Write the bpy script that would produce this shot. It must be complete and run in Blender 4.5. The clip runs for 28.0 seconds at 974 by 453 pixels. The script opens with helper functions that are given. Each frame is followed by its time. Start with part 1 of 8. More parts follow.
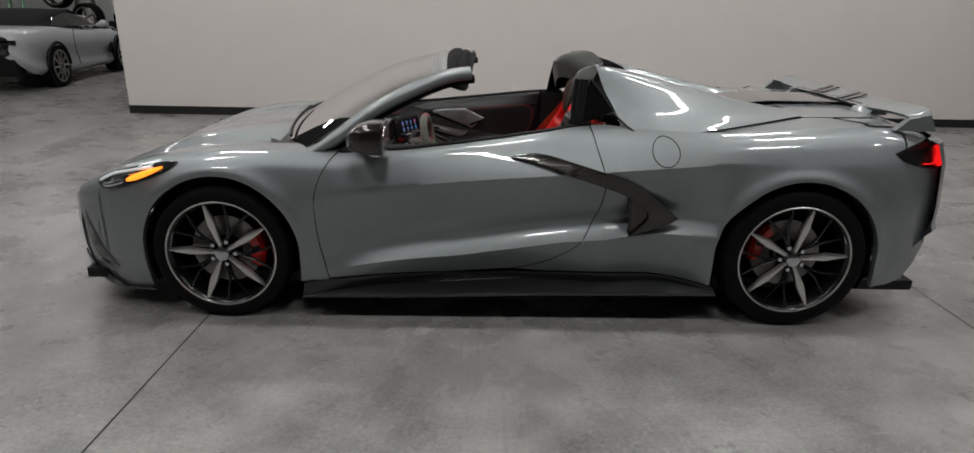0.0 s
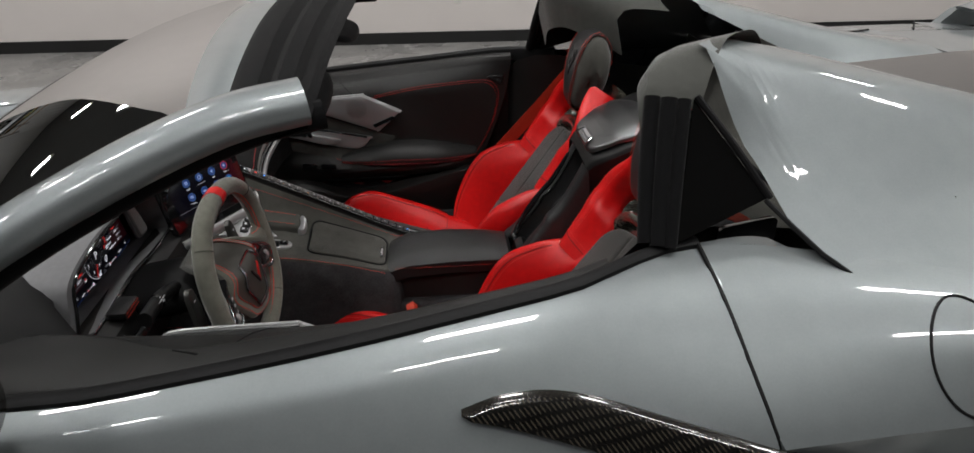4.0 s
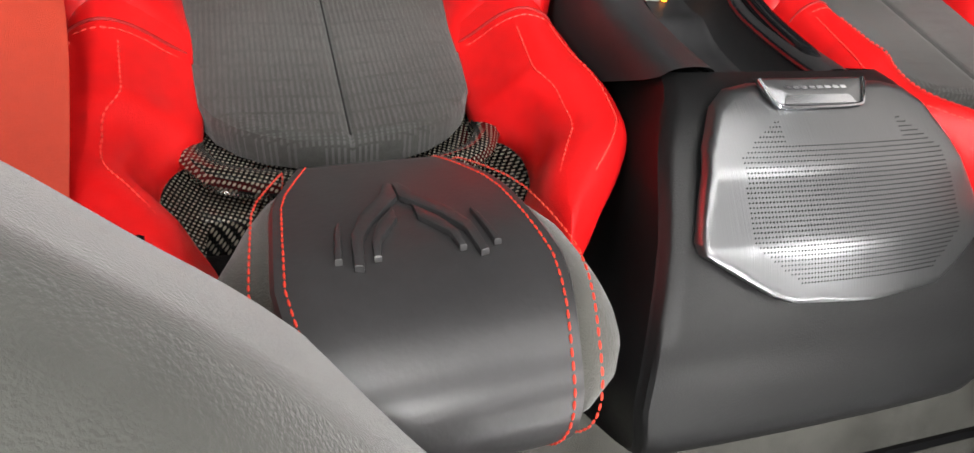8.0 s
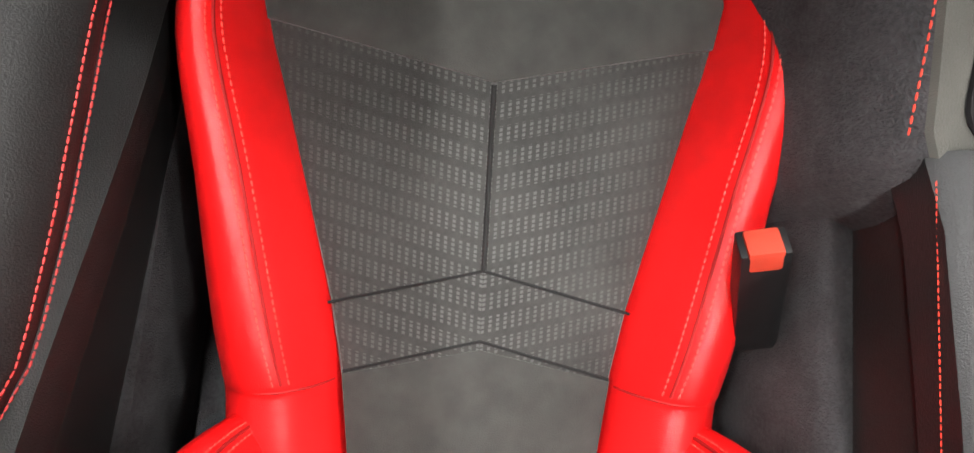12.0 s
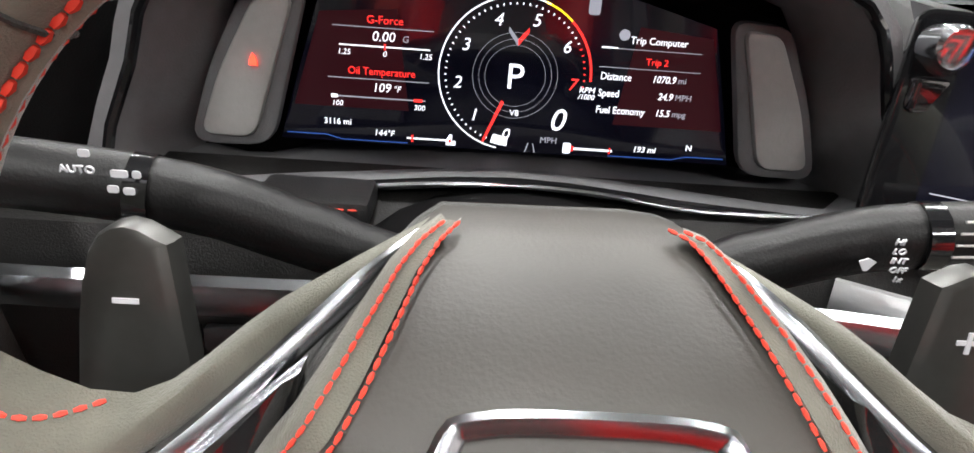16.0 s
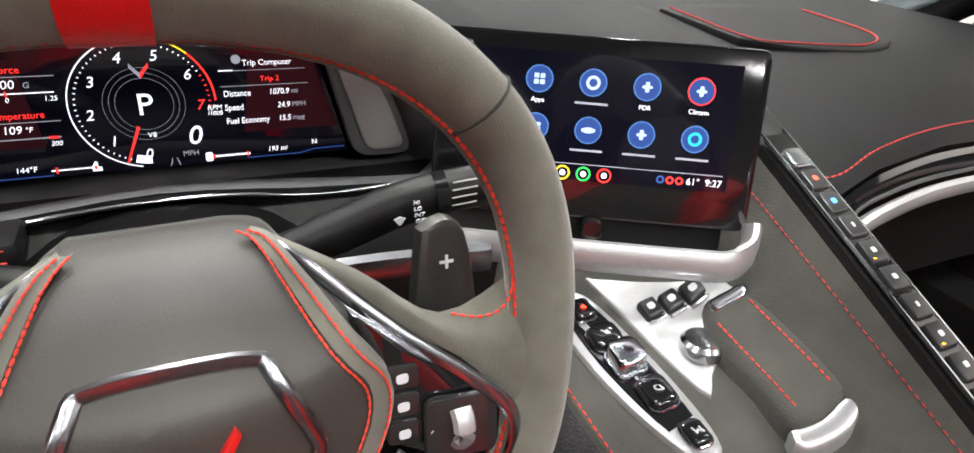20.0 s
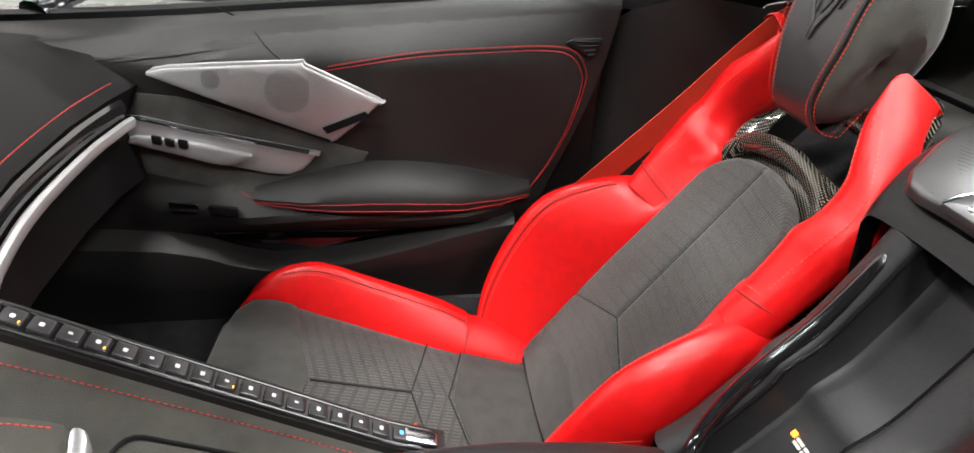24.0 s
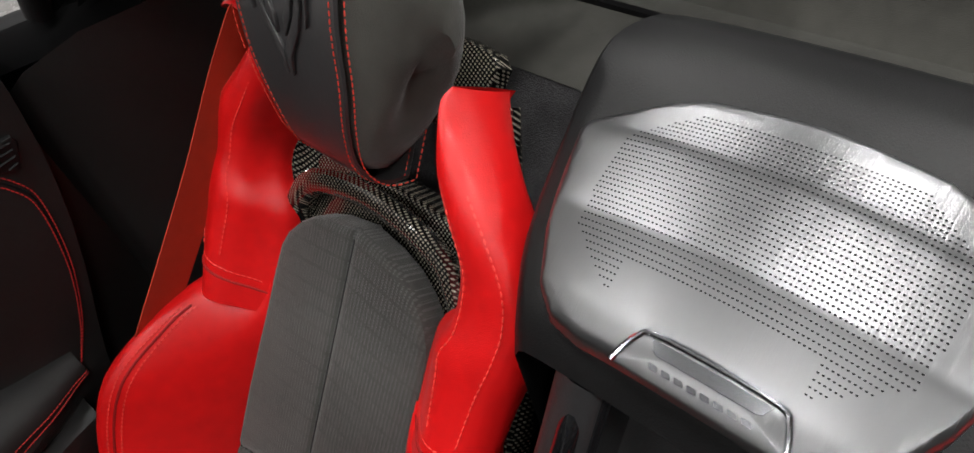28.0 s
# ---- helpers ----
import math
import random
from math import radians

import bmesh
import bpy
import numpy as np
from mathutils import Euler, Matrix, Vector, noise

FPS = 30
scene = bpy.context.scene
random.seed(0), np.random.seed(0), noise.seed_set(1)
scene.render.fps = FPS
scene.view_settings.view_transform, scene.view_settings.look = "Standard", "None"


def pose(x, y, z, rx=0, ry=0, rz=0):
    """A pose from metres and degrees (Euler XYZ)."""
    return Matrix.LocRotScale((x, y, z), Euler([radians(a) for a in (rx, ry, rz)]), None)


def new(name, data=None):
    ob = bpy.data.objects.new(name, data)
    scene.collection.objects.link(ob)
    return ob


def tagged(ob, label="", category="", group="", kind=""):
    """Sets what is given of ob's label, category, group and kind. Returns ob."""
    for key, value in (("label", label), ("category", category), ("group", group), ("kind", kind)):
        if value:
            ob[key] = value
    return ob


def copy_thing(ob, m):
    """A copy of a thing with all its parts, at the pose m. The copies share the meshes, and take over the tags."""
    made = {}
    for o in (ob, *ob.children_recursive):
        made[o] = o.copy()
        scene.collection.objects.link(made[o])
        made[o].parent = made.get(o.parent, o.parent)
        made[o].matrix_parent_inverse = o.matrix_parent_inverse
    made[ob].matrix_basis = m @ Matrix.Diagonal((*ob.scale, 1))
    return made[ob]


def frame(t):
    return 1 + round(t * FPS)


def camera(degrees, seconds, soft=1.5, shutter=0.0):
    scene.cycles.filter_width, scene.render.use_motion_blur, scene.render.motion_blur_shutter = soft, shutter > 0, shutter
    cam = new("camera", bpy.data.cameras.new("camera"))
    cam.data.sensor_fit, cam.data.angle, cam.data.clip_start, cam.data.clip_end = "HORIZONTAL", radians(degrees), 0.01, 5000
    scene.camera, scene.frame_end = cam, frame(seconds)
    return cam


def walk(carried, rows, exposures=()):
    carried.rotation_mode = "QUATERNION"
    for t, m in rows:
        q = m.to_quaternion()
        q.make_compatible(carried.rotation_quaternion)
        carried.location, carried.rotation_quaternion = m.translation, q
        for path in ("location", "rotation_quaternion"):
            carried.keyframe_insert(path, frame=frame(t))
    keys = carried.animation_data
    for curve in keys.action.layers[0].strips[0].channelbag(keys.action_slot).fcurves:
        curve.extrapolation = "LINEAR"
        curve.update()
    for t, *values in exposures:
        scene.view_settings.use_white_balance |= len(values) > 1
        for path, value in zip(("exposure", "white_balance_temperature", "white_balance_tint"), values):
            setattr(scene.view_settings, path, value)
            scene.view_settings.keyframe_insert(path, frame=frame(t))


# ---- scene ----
cam = camera(73.6, 28.0)
METRES, EYE, TILT, LEAN, TURN = 5.44, 1.48, -19.0, -1.0, 0.0
ROWS = [
    (0.0, 0.0, 0.0, 0.0, 0.0, 0.0, -0.0),
    (0.5, -0.0039, 0.0241, 0.0113, -0.98, -0.85, 0.07),
    (1.0, -0.005, 0.0613, 0.0212, -1.25, -1.31, -0.26),
    (1.5, 0.0005, 0.1126, 0.0412, -1.01, -2.34, -0.62),
    (2.0, -0.0032, 0.1727, 0.057, -1.58, -3.55, -0.16),
    (2.5, -0.0053, 0.2256, 0.0772, -1.95, -4.31, 0.18),
    (3.0, 0.0071, 0.282, 0.0974, -1.72, -5.65, 1.48),
    (3.5, 0.0164, 0.347, 0.1145, -3.26, -7.87, 2.42),
    (4.0, 0.0199, 0.403, 0.1305, -4.05, -9.62, 2.86),
    (4.5, 0.0343, 0.4511, 0.148, -4.7, -10.34, 3.43),
    (6.5, 0.0851, 0.5624, 0.1717, 36.76, -37.14, -41.83),
    (7.0, 0.0883, 0.5923, 0.1743, 64.31, -67.0, -45.86),
    (7.5, 0.086, 0.6059, 0.1711, 79.54, -89.58, -41.79),
    (8.0, 0.0808, 0.6104, 0.1656, 89.57, -104.35, -36.93),
    (8.5, 0.0708, 0.6118, 0.1609, 93.86, -110.52, -32.17),
    (9.0, 0.0604, 0.6117, 0.1554, 96.01, -114.07, -29.43),
    (9.5, 0.0474, 0.6131, 0.1481, 97.76, -116.33, -28.19),
    (10.0, 0.035, 0.6187, 0.1403, 99.9, -118.13, -27.12),
    (10.5, 0.0224, 0.6205, 0.1292, 101.04, -116.35, -25.62),
    (11.0, 0.0193, 0.6246, 0.1164, 100.32, -109.54, -24.54),
    (11.5, 0.0175, 0.6305, 0.1095, 97.92, -97.44, -24.06),
    (12.0, 0.0141, 0.6307, 0.1057, 94.73, -82.95, -23.78),
    (12.5, 0.011, 0.6302, 0.1043, 92.23, -68.71, -23.11),
    (13.0, 0.0063, 0.6297, 0.103, 90.38, -56.48, -22.44),
    (13.5, 0.0026, 0.6302, 0.1032, 88.56, -44.85, -22.21),
    (15.5, -0.028, 0.6329, 0.1001, 87.39, -23.63, -22.96),
    (16.0, -0.0334, 0.6318, 0.0994, 88.52, -23.38, -23.22),
    (16.5, -0.0386, 0.6312, 0.1012, 88.74, -23.01, -23.37),
    (17.0, -0.0411, 0.6317, 0.1013, 88.34, -22.78, -23.41),
    (17.5, -0.0428, 0.6322, 0.1011, 87.59, -22.87, -23.35),
    (18.0, -0.0419, 0.6321, 0.1015, 85.81, -22.77, -23.33),
    (18.5, -0.0357, 0.6334, 0.1033, 81.98, -22.13, -23.3),
    (19.0, -0.0291, 0.6361, 0.1061, 76.09, -20.63, -23.03),
    (19.5, -0.0226, 0.637, 0.1088, 70.05, -19.21, -22.08),
    (20.0, -0.0139, 0.6372, 0.1134, 63.1, -17.66, -20.34),
    (20.5, -0.0066, 0.6347, 0.1183, 55.27, -16.39, -17.25),
    (22.5, 0.012, 0.6183, 0.1408, 24.06, -13.41, -5.02),
    (23.0, 0.0103, 0.622, 0.1396, 13.16, -12.85, -3.25),
    (23.5, 0.0048, 0.6231, 0.1377, 1.46, -12.0, -2.17),
    (24.0, 0.0003, 0.6197, 0.1369, -7.55, -10.96, -0.4),
    (24.5, -0.0024, 0.6193, 0.1366, -14.59, -10.43, 1.68),
    (25.0, -0.0027, 0.6219, 0.1367, -22.13, -10.91, 3.72),
    (25.5, 0.0021, 0.6271, 0.1371, -30.23, -12.65, 5.9),
    (26.0, 0.0095, 0.6383, 0.1448, -36.29, -15.81, 9.09),
    (26.5, 0.0221, 0.6522, 0.1552, -40.82, -20.91, 13.38),
    (27.0, 0.0364, 0.6643, 0.1654, -43.71, -26.53, 18.2),
    (27.5, 0.0475, 0.6714, 0.1688, -46.55, -31.97, 21.82),
    (28.0, 0.0553, 0.6722, 0.1696, -44.87, -33.35, 22.22),
]
walk(cam, [(t, pose(-0.119, -3.815, EYE, TILT, LEAN, TURN) @ pose(METRES * x, METRES * y, METRES * z, 90 + pitch, roll, yaw)) for t, x, y, z, yaw, pitch, roll in ROWS],
     exposures=[(0.0, -0.42), (3.2, -0.38), (4.0, -0.22), (4.5, -0.12), (6.5, 0.95), (8.0, 1.15), (9.0, 1.32), (10.5, 1.55), (11.2, 1.65), (12.0, 1.72), (13.0, 2.35), (16.0, 1.75), (18.0, 1.68), (20.0, 1.5), (23.0, 1.58), (25.0, 1.32), (26.0, 1.1), (27.0, 0.65), (28.0, 0.32)])

# ---- world and lights ----
world = bpy.data.worlds.new("world")
scene.world = world
world.use_nodes = True
world.node_tree.nodes["Background"].inputs[0].default_value = (0.8, 0.85, 0.9, 1)
world.node_tree.nodes["Background"].inputs[1].default_value = 0.004

CEIL = 5.2
LAMPS = [(x, y) for x in (-6.6, -3.4, -0.2, 3.0, 6.2) for y in (-3.2, -0.3, 2.6)] + [(-10.5, 7.6), (-6.8, 7.6), (-10.5, 11.0), (-6.8, 11.0)]
LAMP_WATTS = 52.0


# ---- materials ----
def mat(name, base, rough=0.5, metal=0.0, coat=0.0, noise_scale=0.0, spread=0.15, bump=0.0, bump_scale=0.0, sheen=0.0,
        emit=0.0, spec=0.5, big=0.0, random_tint=0.0):
    """A surface with two scales of variation: grain and blotches."""
    m = bpy.data.materials.new(name)
    m.use_nodes = True
    nt = m.node_tree
    b = nt.nodes["Principled BSDF"]
    b.inputs["Base Color"].default_value = (*base, 1)
    b.inputs["Roughness"].default_value = rough
    b.inputs["Metallic"].default_value = metal
    b.inputs["Coat Weight"].default_value = coat
    b.inputs["Coat Roughness"].default_value = 0.03
    b.inputs["Sheen Weight"].default_value = sheen
    b.inputs["Sheen Roughness"].default_value = 0.4
    b.inputs["Specular IOR Level"].default_value = spec
    if emit:
        b.inputs["Emission Color"].default_value = (*base, 1)
        b.inputs["Emission Strength"].default_value = emit
    tc = nt.nodes.new("ShaderNodeTexCoord")
    if noise_scale:
        n1 = nt.nodes.new("ShaderNodeTexNoise")
        n1.inputs["Scale"].default_value = noise_scale
        n1.inputs["Detail"].default_value = 6
        nt.links.new(tc.outputs["Object"], n1.inputs["Vector"])
        n2 = nt.nodes.new("ShaderNodeTexNoise")
        n2.inputs["Scale"].default_value = big or noise_scale / 9
        n2.inputs["Detail"].default_value = 3
        nt.links.new(tc.outputs["Object"], n2.inputs["Vector"])
        mul = nt.nodes.new("ShaderNodeMath")
        mul.operation = "ADD"
        nt.links.new(n1.outputs["Fac"], mul.inputs[0])
        nt.links.new(n2.outputs["Fac"], mul.inputs[1])
        mr = nt.nodes.new("ShaderNodeMapRange")
        mr.inputs["From Min"].default_value, mr.inputs["From Max"].default_value = 0.6, 1.4
        mr.inputs["To Min"].default_value, mr.inputs["To Max"].default_value = 1 - spread, 1 + spread
        nt.links.new(mul.outputs[0], mr.inputs["Value"])
        mix = nt.nodes.new("ShaderNodeVectorMath")
        mix.operation = "SCALE"
        mix.inputs[0].default_value = base
        nt.links.new(mr.outputs[0], mix.inputs["Scale"])
        nt.links.new(mix.outputs[0], b.inputs["Base Color"])
    if bump:
        n3 = nt.nodes.new("ShaderNodeTexNoise")
        n3.inputs["Scale"].default_value = bump_scale
        n3.inputs["Detail"].default_value = 4
        nt.links.new(tc.outputs["Object"], n3.inputs["Vector"])
        bp = nt.nodes.new("ShaderNodeBump")
        bp.inputs["Strength"].default_value = bump
        bp.inputs["Distance"].default_value = 0.002
        nt.links.new(n3.outputs["Fac"], bp.inputs["Height"])
        nt.links.new(bp.outputs[0], b.inputs["Normal"])
    return m


def weave(name, scale, dark, light, rough=0.2, coat=1.0):
    """Carbon twill: two crossed wave bands under lacquer."""
    m = bpy.data.materials.new(name)
    m.use_nodes = True
    nt = m.node_tree
    b = nt.nodes["Principled BSDF"]
    tc = nt.nodes.new("ShaderNodeTexCoord")
    outs = []
    for turn in (0.0, 1.5708):
        mp = nt.nodes.new("ShaderNodeMapping")
        mp.inputs["Rotation"].default_value = (0.5, 0.6, turn + 0.78)
        nt.links.new(tc.outputs["Object"], mp.inputs["Vector"])
        w = nt.nodes.new("ShaderNodeTexWave")
        w.inputs["Scale"].default_value = scale
        nt.links.new(mp.outputs[0], w.inputs["Vector"])
        outs.append(w)
    mx = nt.nodes.new("ShaderNodeMath")
    mx.operation = "MULTIPLY"
    nt.links.new(outs[0].outputs["Fac"], mx.inputs[0])
    nt.links.new(outs[1].outputs["Fac"], mx.inputs[1])
    cr = nt.nodes.new("ShaderNodeValToRGB")
    cr.color_ramp.elements[0].color = (*dark, 1)
    cr.color_ramp.elements[1].color = (*light, 1)
    cr.color_ramp.elements[0].position, cr.color_ramp.elements[1].position = 0.2, 0.6
    nt.links.new(mx.outputs[0], cr.inputs[0])
    nt.links.new(cr.outputs[0], b.inputs["Base Color"])
    b.inputs["Roughness"].default_value = rough
    b.inputs["Coat Weight"].default_value = coat
    b.inputs["Metallic"].default_value = 0.3
    return m


def concrete(name):
    """Polished grey concrete: cloudy tone, fine speckle, worn gloss."""
    m = bpy.data.materials.new(name)
    m.use_nodes = True
    nt = m.node_tree
    b = nt.nodes["Principled BSDF"]
    tc = nt.nodes.new("ShaderNodeTexCoord")
    n = []
    for sc, de in ((0.7, 6), (3.5, 10), (55, 6), (1.7, 9), (5.5, 12)):
        x = nt.nodes.new("ShaderNodeTexNoise")
        x.inputs["Scale"].default_value, x.inputs["Detail"].default_value = sc, de
        x.inputs["Roughness"].default_value = 0.68
        nt.links.new(tc.outputs["Object"], x.inputs["Vector"])
        n.append(x)
    cr = nt.nodes.new("ShaderNodeValToRGB")
    cr.color_ramp.elements[0].position, cr.color_ramp.elements[1].position = 0.36, 0.64
    cr.color_ramp.elements[0].color = (0.105, 0.103, 0.100, 1)
    cr.color_ramp.elements[1].color = (0.40, 0.395, 0.385, 1)
    a = nt.nodes.new("ShaderNodeMix")
    a.inputs["Factor"].default_value = 0.5
    nt.links.new(n[0].outputs["Fac"], a.inputs["A"])
    nt.links.new(n[1].outputs["Fac"], a.inputs["B"])
    a2 = nt.nodes.new("ShaderNodeMix")
    a2.inputs["Factor"].default_value = 0.30
    nt.links.new(a.outputs["Result"], a2.inputs["A"])
    nt.links.new(n[2].outputs["Fac"], a2.inputs["B"])
    nt.links.new(a2.outputs["Result"], cr.inputs[0])
    st = nt.nodes.new("ShaderNodeMapRange")
    st.inputs["From Min"].default_value, st.inputs["From Max"].default_value = 0.60, 0.70
    st.inputs["To Min"].default_value, st.inputs["To Max"].default_value = 1.0, 0.45
    nt.links.new(n[4].outputs["Fac"], st.inputs["Value"])
    sca = nt.nodes.new("ShaderNodeVectorMath")
    sca.operation = "SCALE"
    nt.links.new(cr.outputs[0], sca.inputs[0])
    nt.links.new(st.outputs[0], sca.inputs["Scale"])
    nt.links.new(sca.outputs[0], b.inputs["Base Color"])
    rr = nt.nodes.new("ShaderNodeMapRange")
    rr.inputs["From Min"].default_value, rr.inputs["From Max"].default_value = 0.35, 0.65
    rr.inputs["To Min"].default_value, rr.inputs["To Max"].default_value = 0.18, 0.42
    nt.links.new(n[3].outputs["Fac"], rr.inputs["Value"])
    nt.links.new(rr.outputs[0], b.inputs["Roughness"])
    return m


def glass(name, tint):
    """Thin clear pane: see-through with a glossy skin."""
    m = bpy.data.materials.new(name)
    m.use_nodes = True
    nt = m.node_tree
    nt.nodes.remove(nt.nodes["Principled BSDF"])
    tr = nt.nodes.new("ShaderNodeBsdfTransparent")
    tr.inputs["Color"].default_value = (*tint, 1)
    gl = nt.nodes.new("ShaderNodeBsdfGlossy")
    gl.inputs["Roughness"].default_value = 0.01
    fr = nt.nodes.new("ShaderNodeFresnel")
    fr.inputs["IOR"].default_value = 1.5
    mx = nt.nodes.new("ShaderNodeMixShader")
    nt.links.new(fr.outputs[0], mx.inputs[0])
    nt.links.new(tr.outputs[0], mx.inputs[1])
    nt.links.new(gl.outputs[0], mx.inputs[2])
    nt.links.new(mx.outputs[0], nt.nodes["Material Output"].inputs["Surface"])
    return m


PAINT = mat("grey_paint", (0.27, 0.295, 0.303), 0.46, 0.60, 1.0, 260, 0.05)
PAINT_DARK = mat("dark_lower_paint", (0.018, 0.019, 0.021), 0.35, 0.2, 0.6, 30, 0.1)
CARBON = weave("carbon_weave", 70, (0.005, 0.005, 0.005), (0.055, 0.047, 0.036))
CARBON_SEAT = weave("seat_carbon", 95, (0.006, 0.006, 0.006), (0.30, 0.275, 0.22))
BLACK_GLOSS = mat("gloss_black", (0.008, 0.008, 0.009), 0.12, 0, 1.0, 40, 0.1)
BLACK_PLASTIC = mat("black_plastic", (0.0085, 0.0085, 0.0088), 0.40, 0, 0, 180, 0.2, 0.15, 700, spec=0.30)
BLACK_LEATHER = mat("black_leather", (0.0135, 0.0132, 0.013), 0.42, 0, 0, 120, 0.2, 0.3, 900, spec=0.32)
GREY_LEATHER = mat("grey_leather", (0.0145, 0.0145, 0.015), 0.40, 0, 0, 120, 0.12, 0.3, 900, spec=0.4)
# black plastic with a raised base: the light on the tray is in its colour
LIT_TRAY_PLASTIC = mat("lit_tray_plastic", (0.028, 0.028, 0.029), 0.42, 0, 0, 180, 0.2, 0.2, 700, spec=0.4)
RED_LEATHER = mat("red_leather", (0.76, 0.0085, 0.0095), 0.31, 0, 0.08, 60, 0.12, 0.22, 900)
RED_BELT = mat("red_webbing", (0.47, 0.036, 0.012), 0.6, 0, 0, 900, 0.10, 0.5, 1800)
RED_THREAD = mat("red_thread", (0.72, 0.05, 0.025), 0.6)
DARK_THREAD = mat("dark_red_thread", (0.50, 0.025, 0.022), 0.6)
SEAT_THREAD = mat("light_red_thread", (0.90, 0.075, 0.055), 0.5)
RED_SEAM = mat("dark_red_seam", (0.34, 0.005, 0.005), 0.7)
COWL_BLACK = mat("cowl_plastic", (0.0035, 0.0035, 0.0038), 0.55, 0, 0, 180, 0.2, 0.2, 500, spec=0.15)
# black leather twice: uneven light put into the tone, dash darker, door lighter
DASH_LEATHER_SHADED = mat("dash_leather_shaded", (0.0060, 0.0060, 0.0063), 0.50, 0, 0, 120, 0.2, 0.3, 900, spec=0.18)
DOOR_LEATHER_LIT = mat("door_leather_lit", (0.015, 0.0147, 0.0145), 0.42, 0, 0, 120, 0.2, 0.3, 900, spec=0.34)
HUB_LEATHER = mat("worn_hub_leather", (0.045, 0.042, 0.037), 0.48, 0, 0, 60, 0.08, 0.1, 600)
# dark plastic raised to grey: light on the hooded surround put into its colour
CLUSTER_TRIM_LIT = mat("cluster_surround_lit", (0.165, 0.165, 0.172), 0.6, 0, 0, 120, 0.12, 0.2, 700)
CAP_SUEDE = mat("cap_suede", (0.072, 0.074, 0.066), 0.9, 0, 0, 60, 0.15, 0.3, 800, 0.6, big=9)
def brushed(name, base, rough, metal, scale, strength):
    """Metal with fine parallel scratches; scale stretches the grain."""
    m = mat(name, base, rough, metal)
    nt = m.node_tree
    tc = nt.nodes.new("ShaderNodeTexCoord")
    mp = nt.nodes.new("ShaderNodeMapping")
    mp.inputs["Scale"].default_value = scale
    n = nt.nodes.new("ShaderNodeTexNoise")
    n.inputs["Scale"].default_value, n.inputs["Detail"].default_value = 1.0, 3
    bp = nt.nodes.new("ShaderNodeBump")
    bp.inputs["Strength"].default_value, bp.inputs["Distance"].default_value = strength, 0.001
    nt.links.new(tc.outputs["Object"], mp.inputs["Vector"])
    nt.links.new(mp.outputs[0], n.inputs["Vector"])
    nt.links.new(n.outputs["Fac"], bp.inputs["Height"])
    nt.links.new(bp.outputs[0], nt.nodes["Principled BSDF"].inputs["Normal"])
    return m


SPEAKER_METAL = brushed("speaker_aluminium", (0.20, 0.203, 0.208), 0.29, 0.92, (10, 1100, 10), 0.16)
SUEDE = mat("charcoal_suede", (0.043, 0.044, 0.040), 0.92, 0, 0, 45, 0.35, 0.4, 900, 0.22, big=7)
SUEDE_LIGHT = mat("grey_suede", (0.128, 0.126, 0.102), 0.9, 0, 0, 60, 0.28, 0.35, 1500, 0.5, big=11)
SUEDE_RIM = mat("rim_suede", (0.158, 0.157, 0.127), 0.9, 0, 0, 60, 0.25, 0.35, 1500, 0.5, big=9)
SUEDE_DECK = mat("deck_suede", (0.058, 0.057, 0.049), 0.92, 0, 0, 40, 0.30, 0.4, 900, 0.3, big=9)
HEAD_LEATHER = mat("smooth_black_leather", (0.034, 0.033, 0.034), 0.36, 0, 0, 120, 0.15, 0.06, 300, spec=0.6)
CARPET = mat("black_carpet", (0.034, 0.033, 0.035), 0.95, 0, 0, 300, 0.6, 1.0, 600)
MAT = mat("mat_pile", (0.009, 0.0088, 0.0095), 0.95, 0, 0, 300, 0.6, 1.0, 600)
RUBBER = mat("tyre_rubber", (0.004, 0.004, 0.004), 0.65, 0, 0, 80, 0.25, 0.3, 300, spec=0.15)
SEAL = mat("black_seal", (0.004, 0.004, 0.0045), 0.6, 0, 0, 90, 0.2, spec=0.25)
FABRIC_TOP = mat("black_cloth_trim", (0.0055, 0.0055, 0.006), 0.9, 0, 0, 200, 0.2, 0.4, 900, 0.08, spec=0.12)
SMOKED_CHROME = mat("smoked_chrome", (0.34, 0.35, 0.37), 0.22, 1.0)
CHROME = mat("satin_chrome", (0.62, 0.64, 0.67), 0.16, 1.0)
SATIN = mat("brushed_aluminium", (0.47, 0.475, 0.48), 0.36, 0.6, 0, 300, 0.06, 0.1, 400)
MACHINED = mat("machined_alloy", (0.72, 0.71, 0.69), 0.28, 0.9, 0.3, 200, 0.05)
RIM_BLACK = mat("black_alloy", (0.006, 0.006, 0.0065), 0.22, 0.0, 0.5, 50, 0.1, spec=0.3)
BRAKE_RED = mat("red_caliper", (0.62, 0.015, 0.012), 0.35, 0, 0.5, 40, 0.1)
STEEL = mat("brake_steel", (0.28, 0.27, 0.26), 0.35, 0.9, 0, 60, 0.2)
GLASS = glass("clear_glass", (0.56, 0.61, 0.59))
DARK_GLASS = mat("dark_glass", (0.004, 0.004, 0.004), 0.04, 0, 1.0)
WALL = mat("painted_wall", (0.72, 0.675, 0.65), 0.75, 0, 0, 3, 0.03, 0.1, 60)
